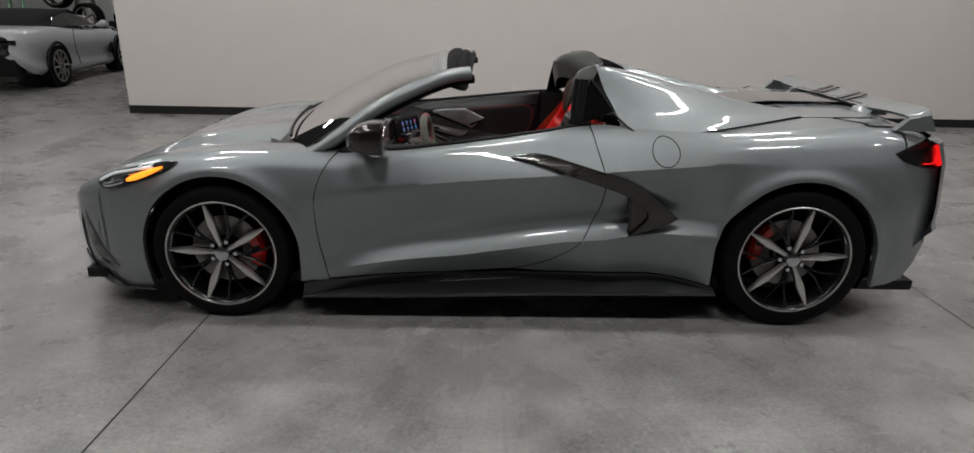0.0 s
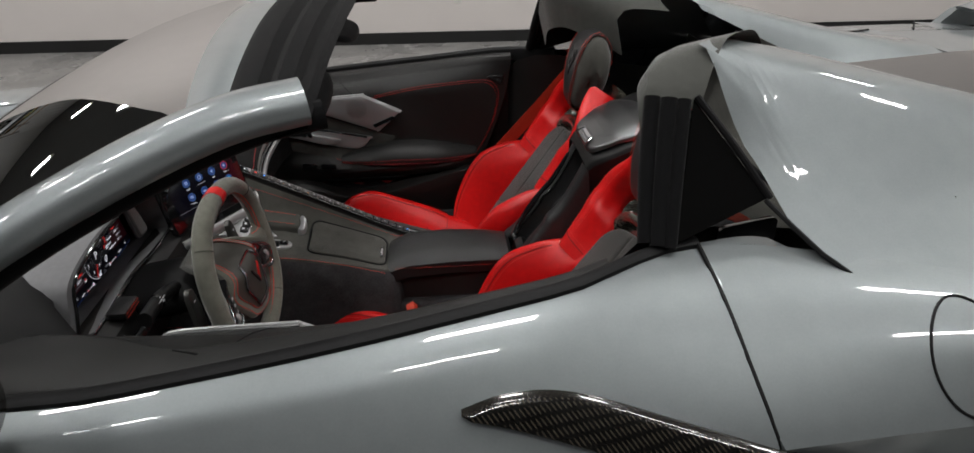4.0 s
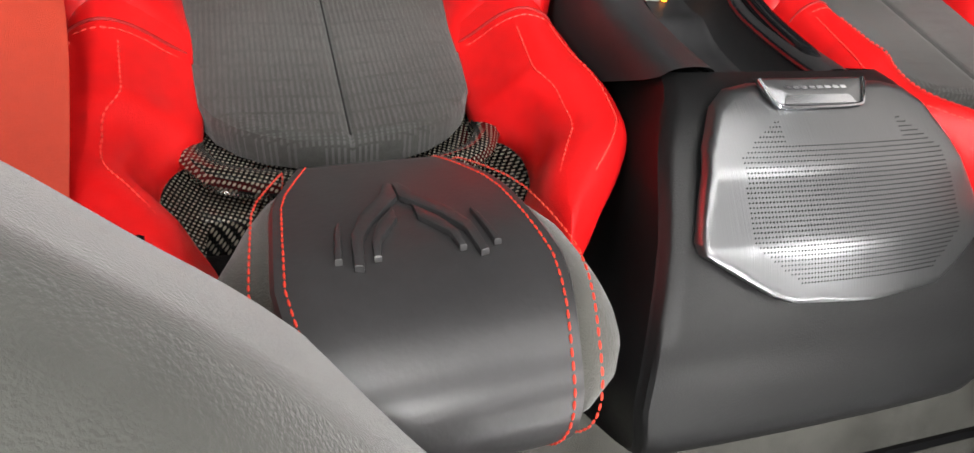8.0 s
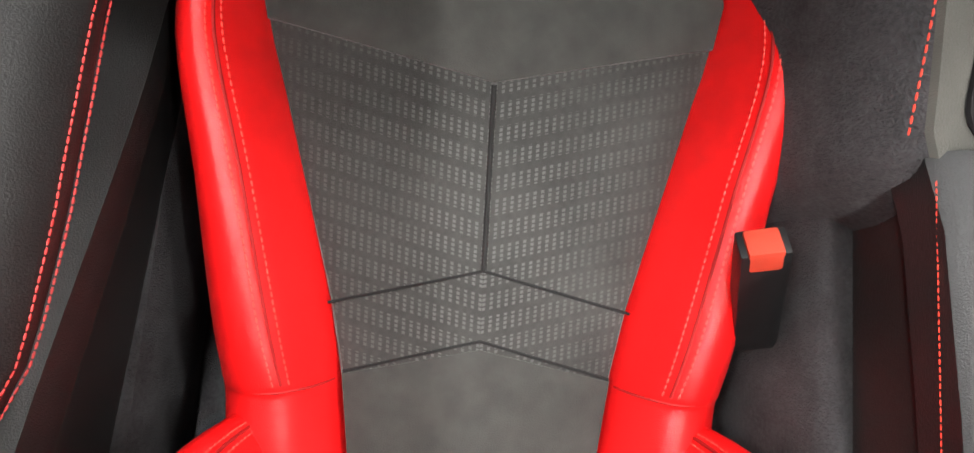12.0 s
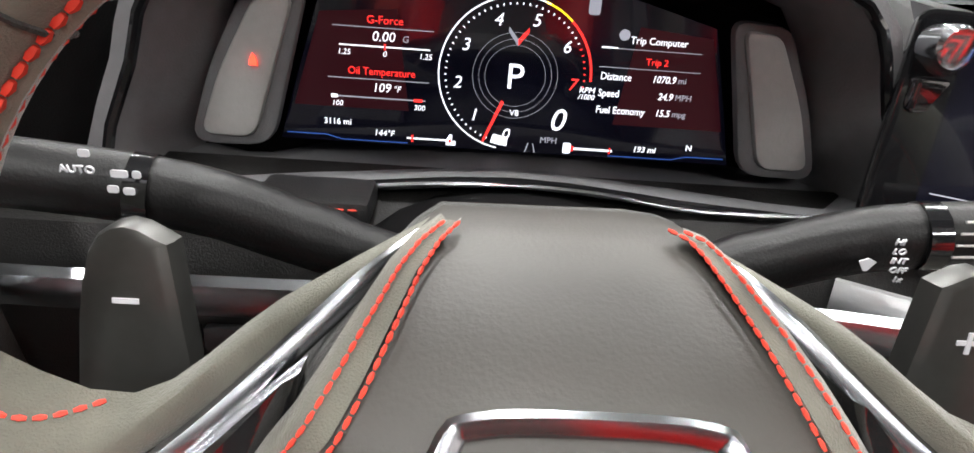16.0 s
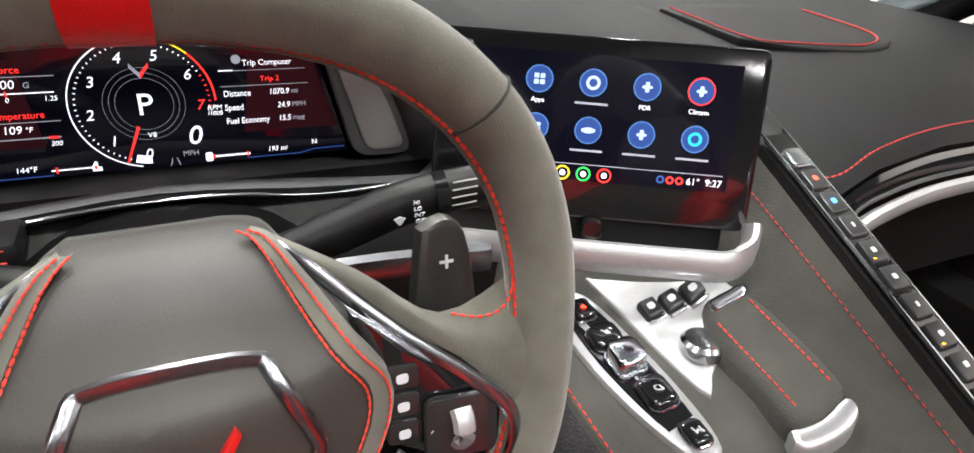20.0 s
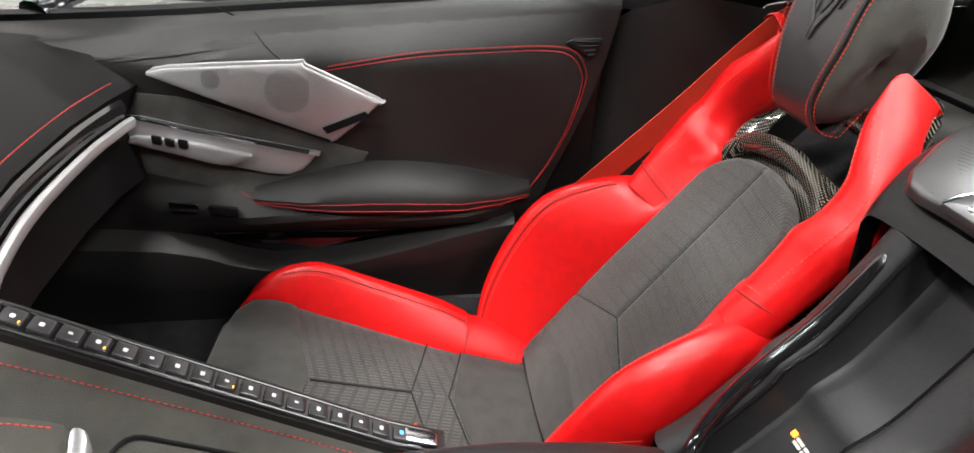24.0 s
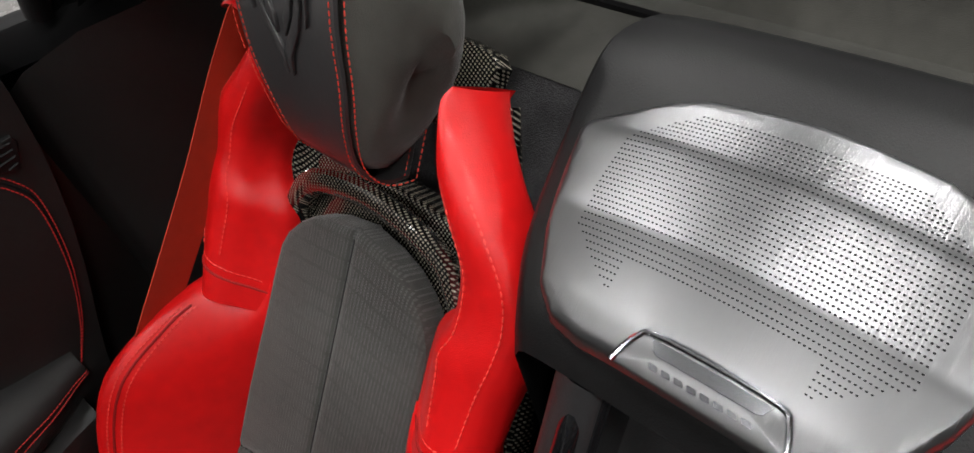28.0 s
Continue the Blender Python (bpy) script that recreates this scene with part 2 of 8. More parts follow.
# for assumed walls out of view, dark to cut the fill on the car
UNSEEN_WALL = mat("unseen_dark_wall", (0.13, 0.125, 0.12), 0.8, 0, 0, 3, 0.05)
WHITE_STEEL = mat("white_metal_wall", (0.72, 0.72, 0.71), 0.5, 0, 0, 2, 0.05)
CEILING = mat("grey_ceiling", (0.10, 0.10, 0.10), 0.9, 0, 0, 4, 0.05)
BASE = mat("black_baseboard", (0.012, 0.012, 0.012), 0.5, 0, 0, 20, 0.2)
CONCRETE = concrete("polished_concrete")
JOINT = mat("dark_joint", (0.03, 0.03, 0.03), 0.9)
WHITE_PLASTIC = mat("white_plastic", (0.75, 0.74, 0.7), 0.4)
LAMP_GLOW = mat("lamp_glow", (1.0, 0.97, 0.92), 0.5, emit=9.0)
AMBER = mat("amber_lamp", (1.0, 0.28, 0.02), 0.3, emit=2.2)
LED_WHITE = mat("white_led", (0.80, 0.84, 0.86), 0.2, emit=0.35)
TAIL_RED = mat("tail_lamp", (1.0, 0.012, 0.012), 0.3, emit=1.1)
BOARD = mat("raw_wood_board", (0.42, 0.24, 0.09), 0.7, 0, 0, 12, 0.2)
LADDER = mat("green_fibreglass", (0.30, 0.50, 0.36), 0.5, 0, 0, 20, 0.1)
LADDER_TOP = mat("yellow_plastic", (0.7, 0.6, 0.2), 0.5)
WHITE_PAINT = mat("pearl_white_paint", (0.62, 0.64, 0.67), 0.3, 0, 1.0, 30, 0.04)


# ---- builders ----
def link(name, bm, material, parent=None, label="", smooth=True):
    me = bpy.data.meshes.new(name)
    bm.normal_update()
    bm.to_mesh(me)
    bm.free()
    if smooth:
        me.polygons.foreach_set("use_smooth", [True] * len(me.polygons))
        me.set_sharp_from_angle(angle=radians(38))
    for mm in (material if isinstance(material, (list, tuple)) else [material]):
        me.materials.append(mm)
    ob = new(name, me)
    if parent is not None:
        ob.parent = parent
    if label:
        tagged(ob, label)
    return ob


def part(name, bm, material, parent, label="", smooth=True):
    return link(name, bm, material, parent, label, smooth)


def thing(name, label, category, group="", kind=""):
    return tagged(new(name), label, category, group, kind)


def cr(pts, n, closed=False):
    """A smooth curve through points, n steps a span."""
    P = [Vector(p) for p in pts]
    out, N = [], len(P)
    for i in range(N if closed else N - 1):
        if closed:
            a, b, c, d = P[i - 1], P[i], P[(i + 1) % N], P[(i + 2) % N]
        else:
            a, b, c, d = P[max(i - 1, 0)], P[i], P[i + 1], P[min(i + 2, N - 1)]
        for k in range(n):
            t = k / n
            out.append(0.5 * ((2 * b) + (c - a) * t + (2 * a - 5 * b + 4 * c - d) * t * t + (3 * b - a - 3 * c + d) * t ** 3))
    if not closed:
        out.append(P[-1].copy())
    return out


def lerp(x, table):
    """Smooth steps through a table of (x, value)."""
    if x <= table[0][0]:
        return table[0][1]
    for (a, u), (b, v) in zip(table, table[1:]):
        if x <= b:
            t = (x - a) / (b - a)
            return u + (v - u) * t
    return table[-1][1]


def soft(x, table):
    """A rounded reading of a table."""
    h = 0.06
    return (lerp(x - h, table) + 2 * lerp(x, table) + lerp(x + h, table)) / 4


def loft(rows, close_v=False, cap=False, bm=None):
    """A skin over rows of points, all of one length."""
    bm = bm or bmesh.new()
    V = [[bm.verts.new(p) for p in r] for r in rows]
    n = len(rows[0])
    for a, b in zip(V, V[1:]):
        for i in range(n if close_v else n - 1):
            j = (i + 1) % n
            try:
                bm.faces.new((a[i], a[j], b[j], b[i]))
            except ValueError:
                pass
    if cap:
        for r, flip in ((V[0], True), (V[-1], False)):
            bm.faces.new(list(reversed(r)) if flip else r)
    return bm


def sweep(path, radii, sides=10, squash=(1, 1), up=(0, 0, 1), bm=None, closed=False, cap=True):
    """A tube along a path; radii is one number or one for each point."""
    P = [Vector(p) for p in path]
    N = len(P)
    R = radii if isinstance(radii, (list, tuple)) else [radii] * N
    rows = []
    for i, p in enumerate(P):
        d = (P[(i + 1) % N] - P[i - 1]) if closed else (P[min(i + 1, N - 1)] - P[max(i - 1, 0)])
        d.normalize()
        s = d.cross(Vector(up))
        if s.length < 1e-4:
            s = d.cross(Vector((1, 0, 0)))
        s.normalize()
        u = s.cross(d)
        rows.append([p + R[i] * (squash[0] * math.cos(a) * s + squash[1] * math.sin(a) * u)
                     for a in (2 * math.pi * k / sides for k in range(sides))])
    if closed:
        rows.append(rows[0])
        b = loft(rows, True, False, bm)
        bmesh.ops.remove_doubles(b, verts=b.verts, dist=1e-6)
        return b
    return loft(rows, True, cap, bm)


def box(lo, hi, bevel=0.0, bm=None, seg=2):
    own = bmesh.new()
    bmesh.ops.create_cube(own, size=1)
    for v in own.verts:
        v.co = Vector([(lo[i] + hi[i]) / 2 + v.co[i] * (hi[i] - lo[i]) for i in range(3)])
    if bevel:
        bmesh.ops.bevel(own, geom=own.edges[:], offset=bevel, segments=seg, profile=0.6, affect="EDGES")
    if bm is None:
        return own
    me = bpy.data.meshes.new("tmp")
    own.to_mesh(me)
    own.free()
    bm.from_mesh(me)
    bpy.data.meshes.remove(me)
    return bm


def slab(outline, fmap, thick, inset=0.0, bm=None, step=0.0):
    """A plate from a flat outline: fmap(u, v, w) gives the place, w runs from 0 (back) to thick (front); inset rounds the front edge."""
    own = bmesh.new()
    pts = [Vector((p[0], p[1])) for p in outline]
    n = len(pts)
    c = sum(pts, Vector((0, 0))) / n
    rings = [(0.0, 0.0), (thick - inset, 0.0), (thick - 0.3 * inset, 0.3), (thick, 1.0)] if inset else [(0.0, 0.0), (thick, 0.0)]
    nor = []
    area = sum(pts[i - 1].cross(pts[i]) for i in range(n))
    for i in range(n):
        d = (pts[(i + 1) % n] - pts[i - 1]).normalized()
        nor.append(Vector((-d.y, d.x)) * (1 if area > 0 else -1))
    rows = []
    for w, k in rings:
        rows.append([own.verts.new((*(pts[i] + nor[i] * inset * k), w)) for i in range(n)])
    for a, b in zip(rows, rows[1:]):
        for i in range(n):
            own.faces.new((a[i], a[(i + 1) % n], b[(i + 1) % n], b[i]))
    top = own.faces.new(rows[-1])
    bot = own.faces.new(list(reversed(rows[0])))
    bmesh.ops.triangulate(own, faces=[top, bot])
    if step:
        for ax in (0, 1):
            lo = min(v.co[ax] for v in own.verts)
            hi = max(v.co[ax] for v in own.verts)
            k = int((hi - lo) / step)
            for j in range(1, k + 1):
                q = [0, 0, 0]
                q[ax] = lo + (hi - lo) * j / (k + 1)
                d = [0, 0, 0]
                d[ax] = 1
                bmesh.ops.bisect_plane(own, geom=own.verts[:] + own.edges[:] + own.faces[:], plane_co=q, plane_no=d)
    for v in own.verts:
        v.co = Vector(fmap(*v.co))
    bmesh.ops.recalc_face_normals(own, faces=own.faces)
    if bm is None:
        return own
    me = bpy.data.meshes.new("tmp")
    own.to_mesh(me)
    own.free()
    bm.from_mesh(me)
    bpy.data.meshes.remove(me)
    return bm


def stitches(path, length=0.006, gap=0.003, r=0.0011, bm=None, lift=(0, 0, 0)):
    """A row of short thread dashes along a path."""
    bm = bm or bmesh.new()
    P = [Vector(p) + Vector(lift) for p in path]
    acc = [0.0]
    for a, b in zip(P, P[1:]):
        acc.append(acc[-1] + (b - a).length)

    def at(s):
        for i in range(len(P) - 1):
            if s <= acc[i + 1]:
                t = (s - acc[i]) / max(acc[i + 1] - acc[i], 1e-9)
                return P[i].lerp(P[i + 1], t)
        return P[-1]

    s = 0.0
    while s + length < acc[-1]:
        a, b = at(s), at(s + length)
        m = (a + b) / 2
        sweep([a, m, b], [r * 0.6, r, r * 0.6], 5, bm=bm)
        s += length + gap
    return bm


def rrect(w, h, r, n=5):
    """A rounded rectangle about the origin."""
    out = []
    for cx, cy, a0 in ((w / 2 - r, h / 2 - r, 0), (-w / 2 + r, h / 2 - r, 90), (-w / 2 + r, -h / 2 + r, 180), (w / 2 - r, -h / 2 + r, 270)):
        out += [(cx + r * math.cos(radians(a0 + 90 * k / n)), cy + r * math.sin(radians(a0 + 90 * k / n))) for k in range(n + 1)]
    return out


def word(name, text, size, m, material, parent, depth=0.0004, align="CENTER", shear=0.0, squeeze=1.0):
    """Flat letters in the built-in font, as a mesh."""
    cu = bpy.data.curves.new(name, "FONT")
    cu.body, cu.size, cu.extrude, cu.align_x, cu.align_y, cu.shear = text, size, depth, align, "CENTER", shear
    cu.resolution_u = 3
    tmp = bpy.data.objects.new(name, cu)
    scene.collection.objects.link(tmp)
    dg = bpy.context.evaluated_depsgraph_get()
    me = bpy.data.meshes.new_from_object(tmp.evaluated_get(dg))
    bpy.data.objects.remove(tmp)
    bpy.data.curves.remove(cu)
    me.transform(m @ Matrix.Diagonal((squeeze, 1, 1, 1)))
    me.materials.clear()
    me.materials.append(material)
    ob = new(name, me)
    ob.parent = parent
    if len(text) > 1:
        tagged(ob, kind="stuff")
    return ob


# ---- room ----
def plain(name, lo, hi, material, kind="structure", label=""):
    ob = link(name, box(lo, hi), material, smooth=False)
    return tagged(ob, label, "", "", kind)


def floor_and_walls():
    fl = plain("floor", (-16, -12, -0.2), (12, 16, 0), CONCRETE, label="polished grey concrete showroom floor")
    for x0, y0, x1, y1 in ((-1.62, -12, -1.38, 4.87), (2.27, -12, 2.33, 4.87), (-16, 1.62, 12, 1.10)):
        bm = bmesh.new()
        d = Vector((x1 - x0, y1 - y0, 0)).normalized()
        s = Vector((-d.y, d.x, 0)) * 0.004
        bm.faces.new([bm.verts.new(Vector((x, y, 0.0012)) + k * s) for x, y, k in ((x0, y0, 1), (x0, y0, -1), (x1, y1, -1), (x1, y1, 1))])
        link("floor_joint", bm, JOINT, fl, smooth=False)
    plain("wall_back", (-4.85, 4.9, 0), (12, 5.06, CEIL), WALL, label="plain greige painted partition wall")
    plain("baseboard", (-4.85, 4.882, 0), (12, 4.899, 0.105), BASE, label="black rubber baseboard along the wall")
    plain("wall_far", (-16, 15.8, 0), (12, 16, CEIL), WHITE_STEEL, label="white ribbed metal wall")
    # front and side_b are unseen, added dark to hold back bounced light
    plain("unseen_wall_front", (-16, -12.2, 0), (12, -12, CEIL), UNSEEN_WALL)
    plain("wall_side_a", (-16.2, -12, 0), (-16, 16, CEIL), WHITE_STEEL)
    plain("unseen_wall_side_b", (12, -12, 0), (12.2, 16, CEIL), UNSEEN_WALL)
    plain("ceiling", (-16, -12, CEIL), (12, 16, CEIL + 0.2), CEILING)


def ceiling_lamp(x, y, first=[]):
    if first:
        ob = copy_thing(first[0], pose(x, y, CEIL - 0.12))
    else:
        ob = thing("ceiling_lamp", "white rectangular LED ceiling fixture, lit", "ceiling lamp", "ceiling lamps")
        part("housing", box((-0.50, -0.15, 0.0), (0.50, 0.15, 0.1), 0.01), WHITE_PLASTIC, ob)
        part("diffuser", box((-0.46, -0.115, -0.012), (0.46, 0.115, 0.0)), LAMP_GLOW, ob)
        ob.location = (x, y, CEIL - 0.12)
        first.append(ob)
    la = bpy.data.lights.new("lamp_light", "AREA")
    la.shape, la.size, la.size_y, la.energy, la.color = "RECTANGLE", 0.9, 0.22, LAMP_WATTS, (1.0, 0.985, 0.97)
    new("lamp_light", la).matrix_world = pose(x, y, CEIL - 0.14)


floor_and_walls()
for lx, ly in LAMPS:
    ceiling_lamp(lx, ly)


def outlet():
    ob = thing("wall_outlet", "white wall outlet on a plain wall", "outlet")
    part("plate", slab(rrect(0.075, 0.118, 0.008), lambda u, v, w: (0.24 + u, 4.9 - w, 0.42 + v), 0.006, 0.002), WHITE_PLASTIC, ob)
    for dz in (-0.024, 0.024):
        part("socket", slab(rrect(0.03, 0.032, 0.01), lambda u, v, w: (0.24 + u, 4.894 - w, 0.42 + dz + v), 0.003, 0.001), WHITE_PLASTIC, ob)


outlet()
for x in [-15.5 + 0.3 * i for i in range(36)]:
    link("rib", box((x, 15.76, 0), (x + 0.05, 15.799, CEIL)), WHITE_STEEL, bpy.data.objects["wall_far"])


def white_car():
    """A parked soft-top car, seen from behind and its right side."""
    ob = thing("parked_car", "pearl white sports car with a closed black soft top", "car")
    st = [(-2.25, 0.70, 0.55, 0.86), (-2.15, 0.86, 0.42, 0.94), (-1.9, 0.94, 0.26, 0.97), (-1.36, 0.975, 0.20, 0.99), (-0.8, 0.95, 0.18, 0.96), (0.0, 0.925, 0.17, 0.90), (0.7, 0.925, 0.17, 0.86), (1.36, 0.95, 0.18, 0.84), (1.9, 0.88, 0.22, 0.72), (2.2, 0.62, 0.30, 0.55)]
    rows = []
    for x, w, z0, z1 in st:
        rows.append([(x, sg * w * k, z0 + (z1 - z0) * f) for sg, k, f in [(-1, 0.85, 0.0), (-1, 0.97, 0.12), (-1, 0.95, 0.35), (-1, 1.0, 0.62), (-1, 0.97, 0.85), (-1, 0.86, 0.97), (-1, 0.5, 1.0), (1, 0.5, 1.0), (1, 0.86, 0.97), (1, 0.97, 0.85), (1, 1.0, 0.62), (1, 0.95, 0.35), (1, 0.97, 0.12), (1, 0.85, 0.0)]])
    part("body", bowl(rows, 3), WHITE_PAINT, ob)
    top = []
    for x, w, z in ((-1.55, 0.70, 0.97), (-1.25, 0.68, 1.08), (-0.7, 0.63, 1.20), (-0.2, 0.60, 1.235), (0.15, 0.60, 1.22)):
        top.append([(x, sg * w * k, 0.93 + (z - 0.93) * f) for sg, k, f in [(-1, 1.18, 0.0), (-1, 1.05, 0.6), (-1, 0.9, 0.92), (-1, 0.4, 1.0), (1, 0.4, 1.0), (1, 0.9, 0.92), (1, 1.05, 0.6), (1, 1.18, 0)]])
    part("soft_top", bowl(top, 3), FABRIC_TOP, ob, "black fabric roof")
    part("windshield", loft([[(0.15, y * 0.60, 1.22), (0.55, y * 0.66, 1.05), (0.95, y * 0.72, 0.90)] for y in (-1, -0.5, 0, 0.5, 1)]), DARK_GLASS, ob)
    for sg in (-1, 1):
        part("side_window", slab([(-0.95, 0.955), (-0.75, 1.10), (-0.2, 1.17), (0.2, 1.14), (0.75, 0.93), (0.2, 0.935)], lambda u, v, w: (u, sg * (0.745 - 0.35 * (v - 0.93) + w), v), 0.01), DARK_GLASS, ob)
        for x in (-1.36, 1.36):
            tyre = part("tyre", loft([[(x + q * math.cos(2 * math.pi * k / 40), sg * y, 0.345 + q * math.sin(2 * math.pi * k / 40)) for q, y in ((0.26, 0.955), (0.32, 0.985), (0.345, 0.96), (0.345, 0.70))] for k in range(41)]), RUBBER, ob)
            part("wheel_arch", sweep([(x + 0.375 * math.cos(a), sg * 0.965, 0.345 + 0.375 * math.sin(a)) for a in [math.pi * k / 24 for k in range(25)]], 0.03, 8), SEAL, ob)
            part("wheel_well", slab([(x + 0.375 * math.cos(2 * math.pi * k / 24), 0.345 + 0.375 * math.sin(2 * math.pi * k / 24)) for k in range(24)], lambda u, v, w: (u, sg * (0.955 + w), max(v, 0.02)), 0.012), SEAL, ob)
            for k in range(10):
                a = 2 * math.pi * k / 10
                part("spoke", sweep([(x + 0.04 * math.cos(a), sg * 0.985, 0.345 + 0.04 * math.sin(a)), (x + 0.15 * math.cos(a + 0.1), sg * 0.99, 0.345 + 0.15 * math.sin(a + 0.1)), (x + 0.25 * math.cos(a), sg * 0.985, 0.345 + 0.25 * math.sin(a))], [0.026, 0.015, 0.02], 6), MACHINED, tyre)
            part("rim_ring", sweep([(x + 0.255 * math.cos(2 * math.pi * k / 32), sg * 0.985, 0.345 + 0.255 * math.sin(2 * math.pi * k / 32)) for k in range(32)], 0.012, 6, closed=True), MACHINED, tyre)
        part("tail_light", box((-2.25, sg * 0.62 - 0.16, 0.72), (-2.12, sg * 0.62 + 0.16, 0.80), 0.02), DARK_GLASS, ob)
        part("door_mirror", sweep([(0.55, sg * 0.88, 0.93), (0.56, sg * 1.0, 0.97), (0.55, sg * 1.08, 0.97)], [0.03, 0.07, 0.05], 10), WHITE_PAINT, ob)
        part("side_vent", slab([(0.75, 0.45), (0.95, 0.62), (0.98, 0.55), (0.85, 0.40)], lambda u, v, w: (u, sg * (0.925 + w), v), 0.02), SEAL, ob)
        part("door_line", sweep([(-0.62, sg * 0.945, 0.92), (-0.66, sg * 0.955, 0.6), (-0.5, sg * 0.93, 0.3)], 0.006, 5), SEAL, ob)
    part("rear_diffuser", box((-2.22, -0.72, 0.24), (-1.95, 0.72, 0.56), 0.05), BLACK_PLASTIC, ob, "black rear bumper insert")
    part("plate_recess", box((-2.29, -0.3, 0.62), (-2.2, 0.3, 0.86), 0.02), BLACK_PLASTIC, ob)
    ob.matrix_basis = pose(-8.45, 8.68, 0, 0, 0, 98)


def storage():
    """Racks, spare wheels and a ladder along the far wall."""
    for i, (x, z) in enumerate(((-9.83, 0.96), (-9.35, 0.55), (-10.5, 1.5))):
        ob = thing("loose_wheel", "spare black alloy wheel with a black tyre", "wheel", "stored wheels")
        part("tyre", loft([[(x + q * math.cos(2 * math.pi * k / 32), y, z + q * math.sin(2 * math.pi * k / 32)) for q, y in ((0.24, 12.75), (0.30, 12.70), (0.34, 12.76), (0.34, 12.98), (0.24, 13.0))] for k in range(33)]), RUBBER, ob)
        for k in range(5):
            a = 0.4 + 2 * math.pi * k / 5
            part("spoke", sweep([(x, 12.77, z), (x + 0.245 * math.cos(a), 12.75, z + 0.245 * math.sin(a))], 0.025, 6), STEEL, ob)
        part("rim_ring", sweep([(x + 0.245 * math.cos(2 * math.pi * k / 28), 12.74, z + 0.245 * math.sin(2 * math.pi * k / 28)) for k in range(28)], 0.014, 6, closed=True), STEEL, ob)
    rk = thing("storage_rack", "steel rack with dark tyres and wooden boards", "rack")
    for x in (-13.4, -10.25):
        for y in (13.2, 13.9):
            part("post", box((x - 0.04, y - 0.04, 0), (x + 0.04, y + 0.04, 2.6), 0.004), STEEL, rk)
    for z in (0.62, 1.35, 2.1):
        part("shelf", box((-13.4, 13.15, z), (-10.25, 13.95, z + 0.05), 0.004), BOARD, rk, "raw wooden shelf board")
    for z, n_ in ((0.67, 4), (1.40, 4)):
        for k in range(n_):
            x = -13.0 + 0.75 * k
            ty = thing("stored_tyre", "black tyre lying on a rack shelf", "tyre", "stored tyres")
            part("tread", loft([[(x + q * math.cos(2 * math.pi * j / 28), 13.52 + q * math.sin(2 * math.pi * j / 28), z + h) for q, h in ((0.24, 0.0), (0.34, 0.03), (0.35, 0.2), (0.30, 0.24), (0.24, 0.22))] for j in range(29)]), RUBBER, ty)
    ld = thing("step_ladder", "pale green step ladder with a yellow top", "ladder")
    for sg in (-1, 1):
        for dy in (0.0, 0.55):
            part("rail", sweep([(-11.35 + sg * 0.26, 12.35 + dy, 0.0), (-11.35 + sg * 0.15, 12.62, 1.42)], 0.028, 6), LADDER, ld)
    for k in range(4):
        f = (k + 0.6) / 4.6
        part("step", box((-11.35 - 0.25 + 0.1 * f, 12.33 + 0.27 * f, 1.42 * f - 0.02), (-11.35 + 0.25 - 0.1 * f, 12.43 + 0.27 * f, 1.42 * f + 0.01), 0.004), WHITE_PLASTIC, ld)
    part("cap", box((-11.55, 12.5, 1.40), (-11.15, 12.74, 1.46), 0.01), LADDER_TOP, ld, "yellow ladder top")
    cart = thing("tool_cart", "dark tool cart with a small monitor", "cart")
    part("cabinet", box((-9.4, 13.0, 0.0), (-8.8, 13.5, 0.8), 0.02), BLACK_PLASTIC, cart)
    part("monitor", box((-9.35, 13.1, 0.84), (-8.95, 13.14, 1.05), 0.01), DARK_GLASS, cart)

# ---- the grey car: outer shape ----
FX, RX, FR, RR = -1.361, 1.361, 0.327, 0.345
T_W = [(-2.30, 0.30), (-2.22, 0.60), (-2.10, 0.77), (-1.90, 0.875), (-1.60, 0.925), (-1.36, 0.94), (-0.9, 0.94), (0.0, 0.935), (0.6, 0.945), (1.0, 0.962),
       (1.4, 0.967), (1.7, 0.945), (1.85, 0.91), (2.0, 0.845), (2.12, 0.74), (2.2, 0.55)]
T_S = [(-2.30, 0.50), (-2.15, 0.575), (-2.0, 0.645), (-1.8, 0.732), (-1.585, 0.785), (-1.36, 0.805), (-1.1, 0.81), (-0.8, 0.80), (-0.5, 0.821), (-0.1, 0.868),
       (0.3, 0.920), (0.5, 0.925), (0.8, 0.915), (1.1, 0.925), (1.4, 0.945), (1.7, 0.955), (1.9, 0.945), (2.05, 0.90), (2.2, 0.80)]


def zs(x):
    return soft(x, T_S)


T_ZC = [(-0.93, 0.630), (-0.23, 0.700), (0.28, 0.739), (0.6, 0.765), (1.0, 0.80)]
T_ZL = [(-0.95, 0.245), (-0.54, 0.295), (-0.23, 0.322), (0.25, 0.395), (0.60, 0.425), (1.0, 0.45)]


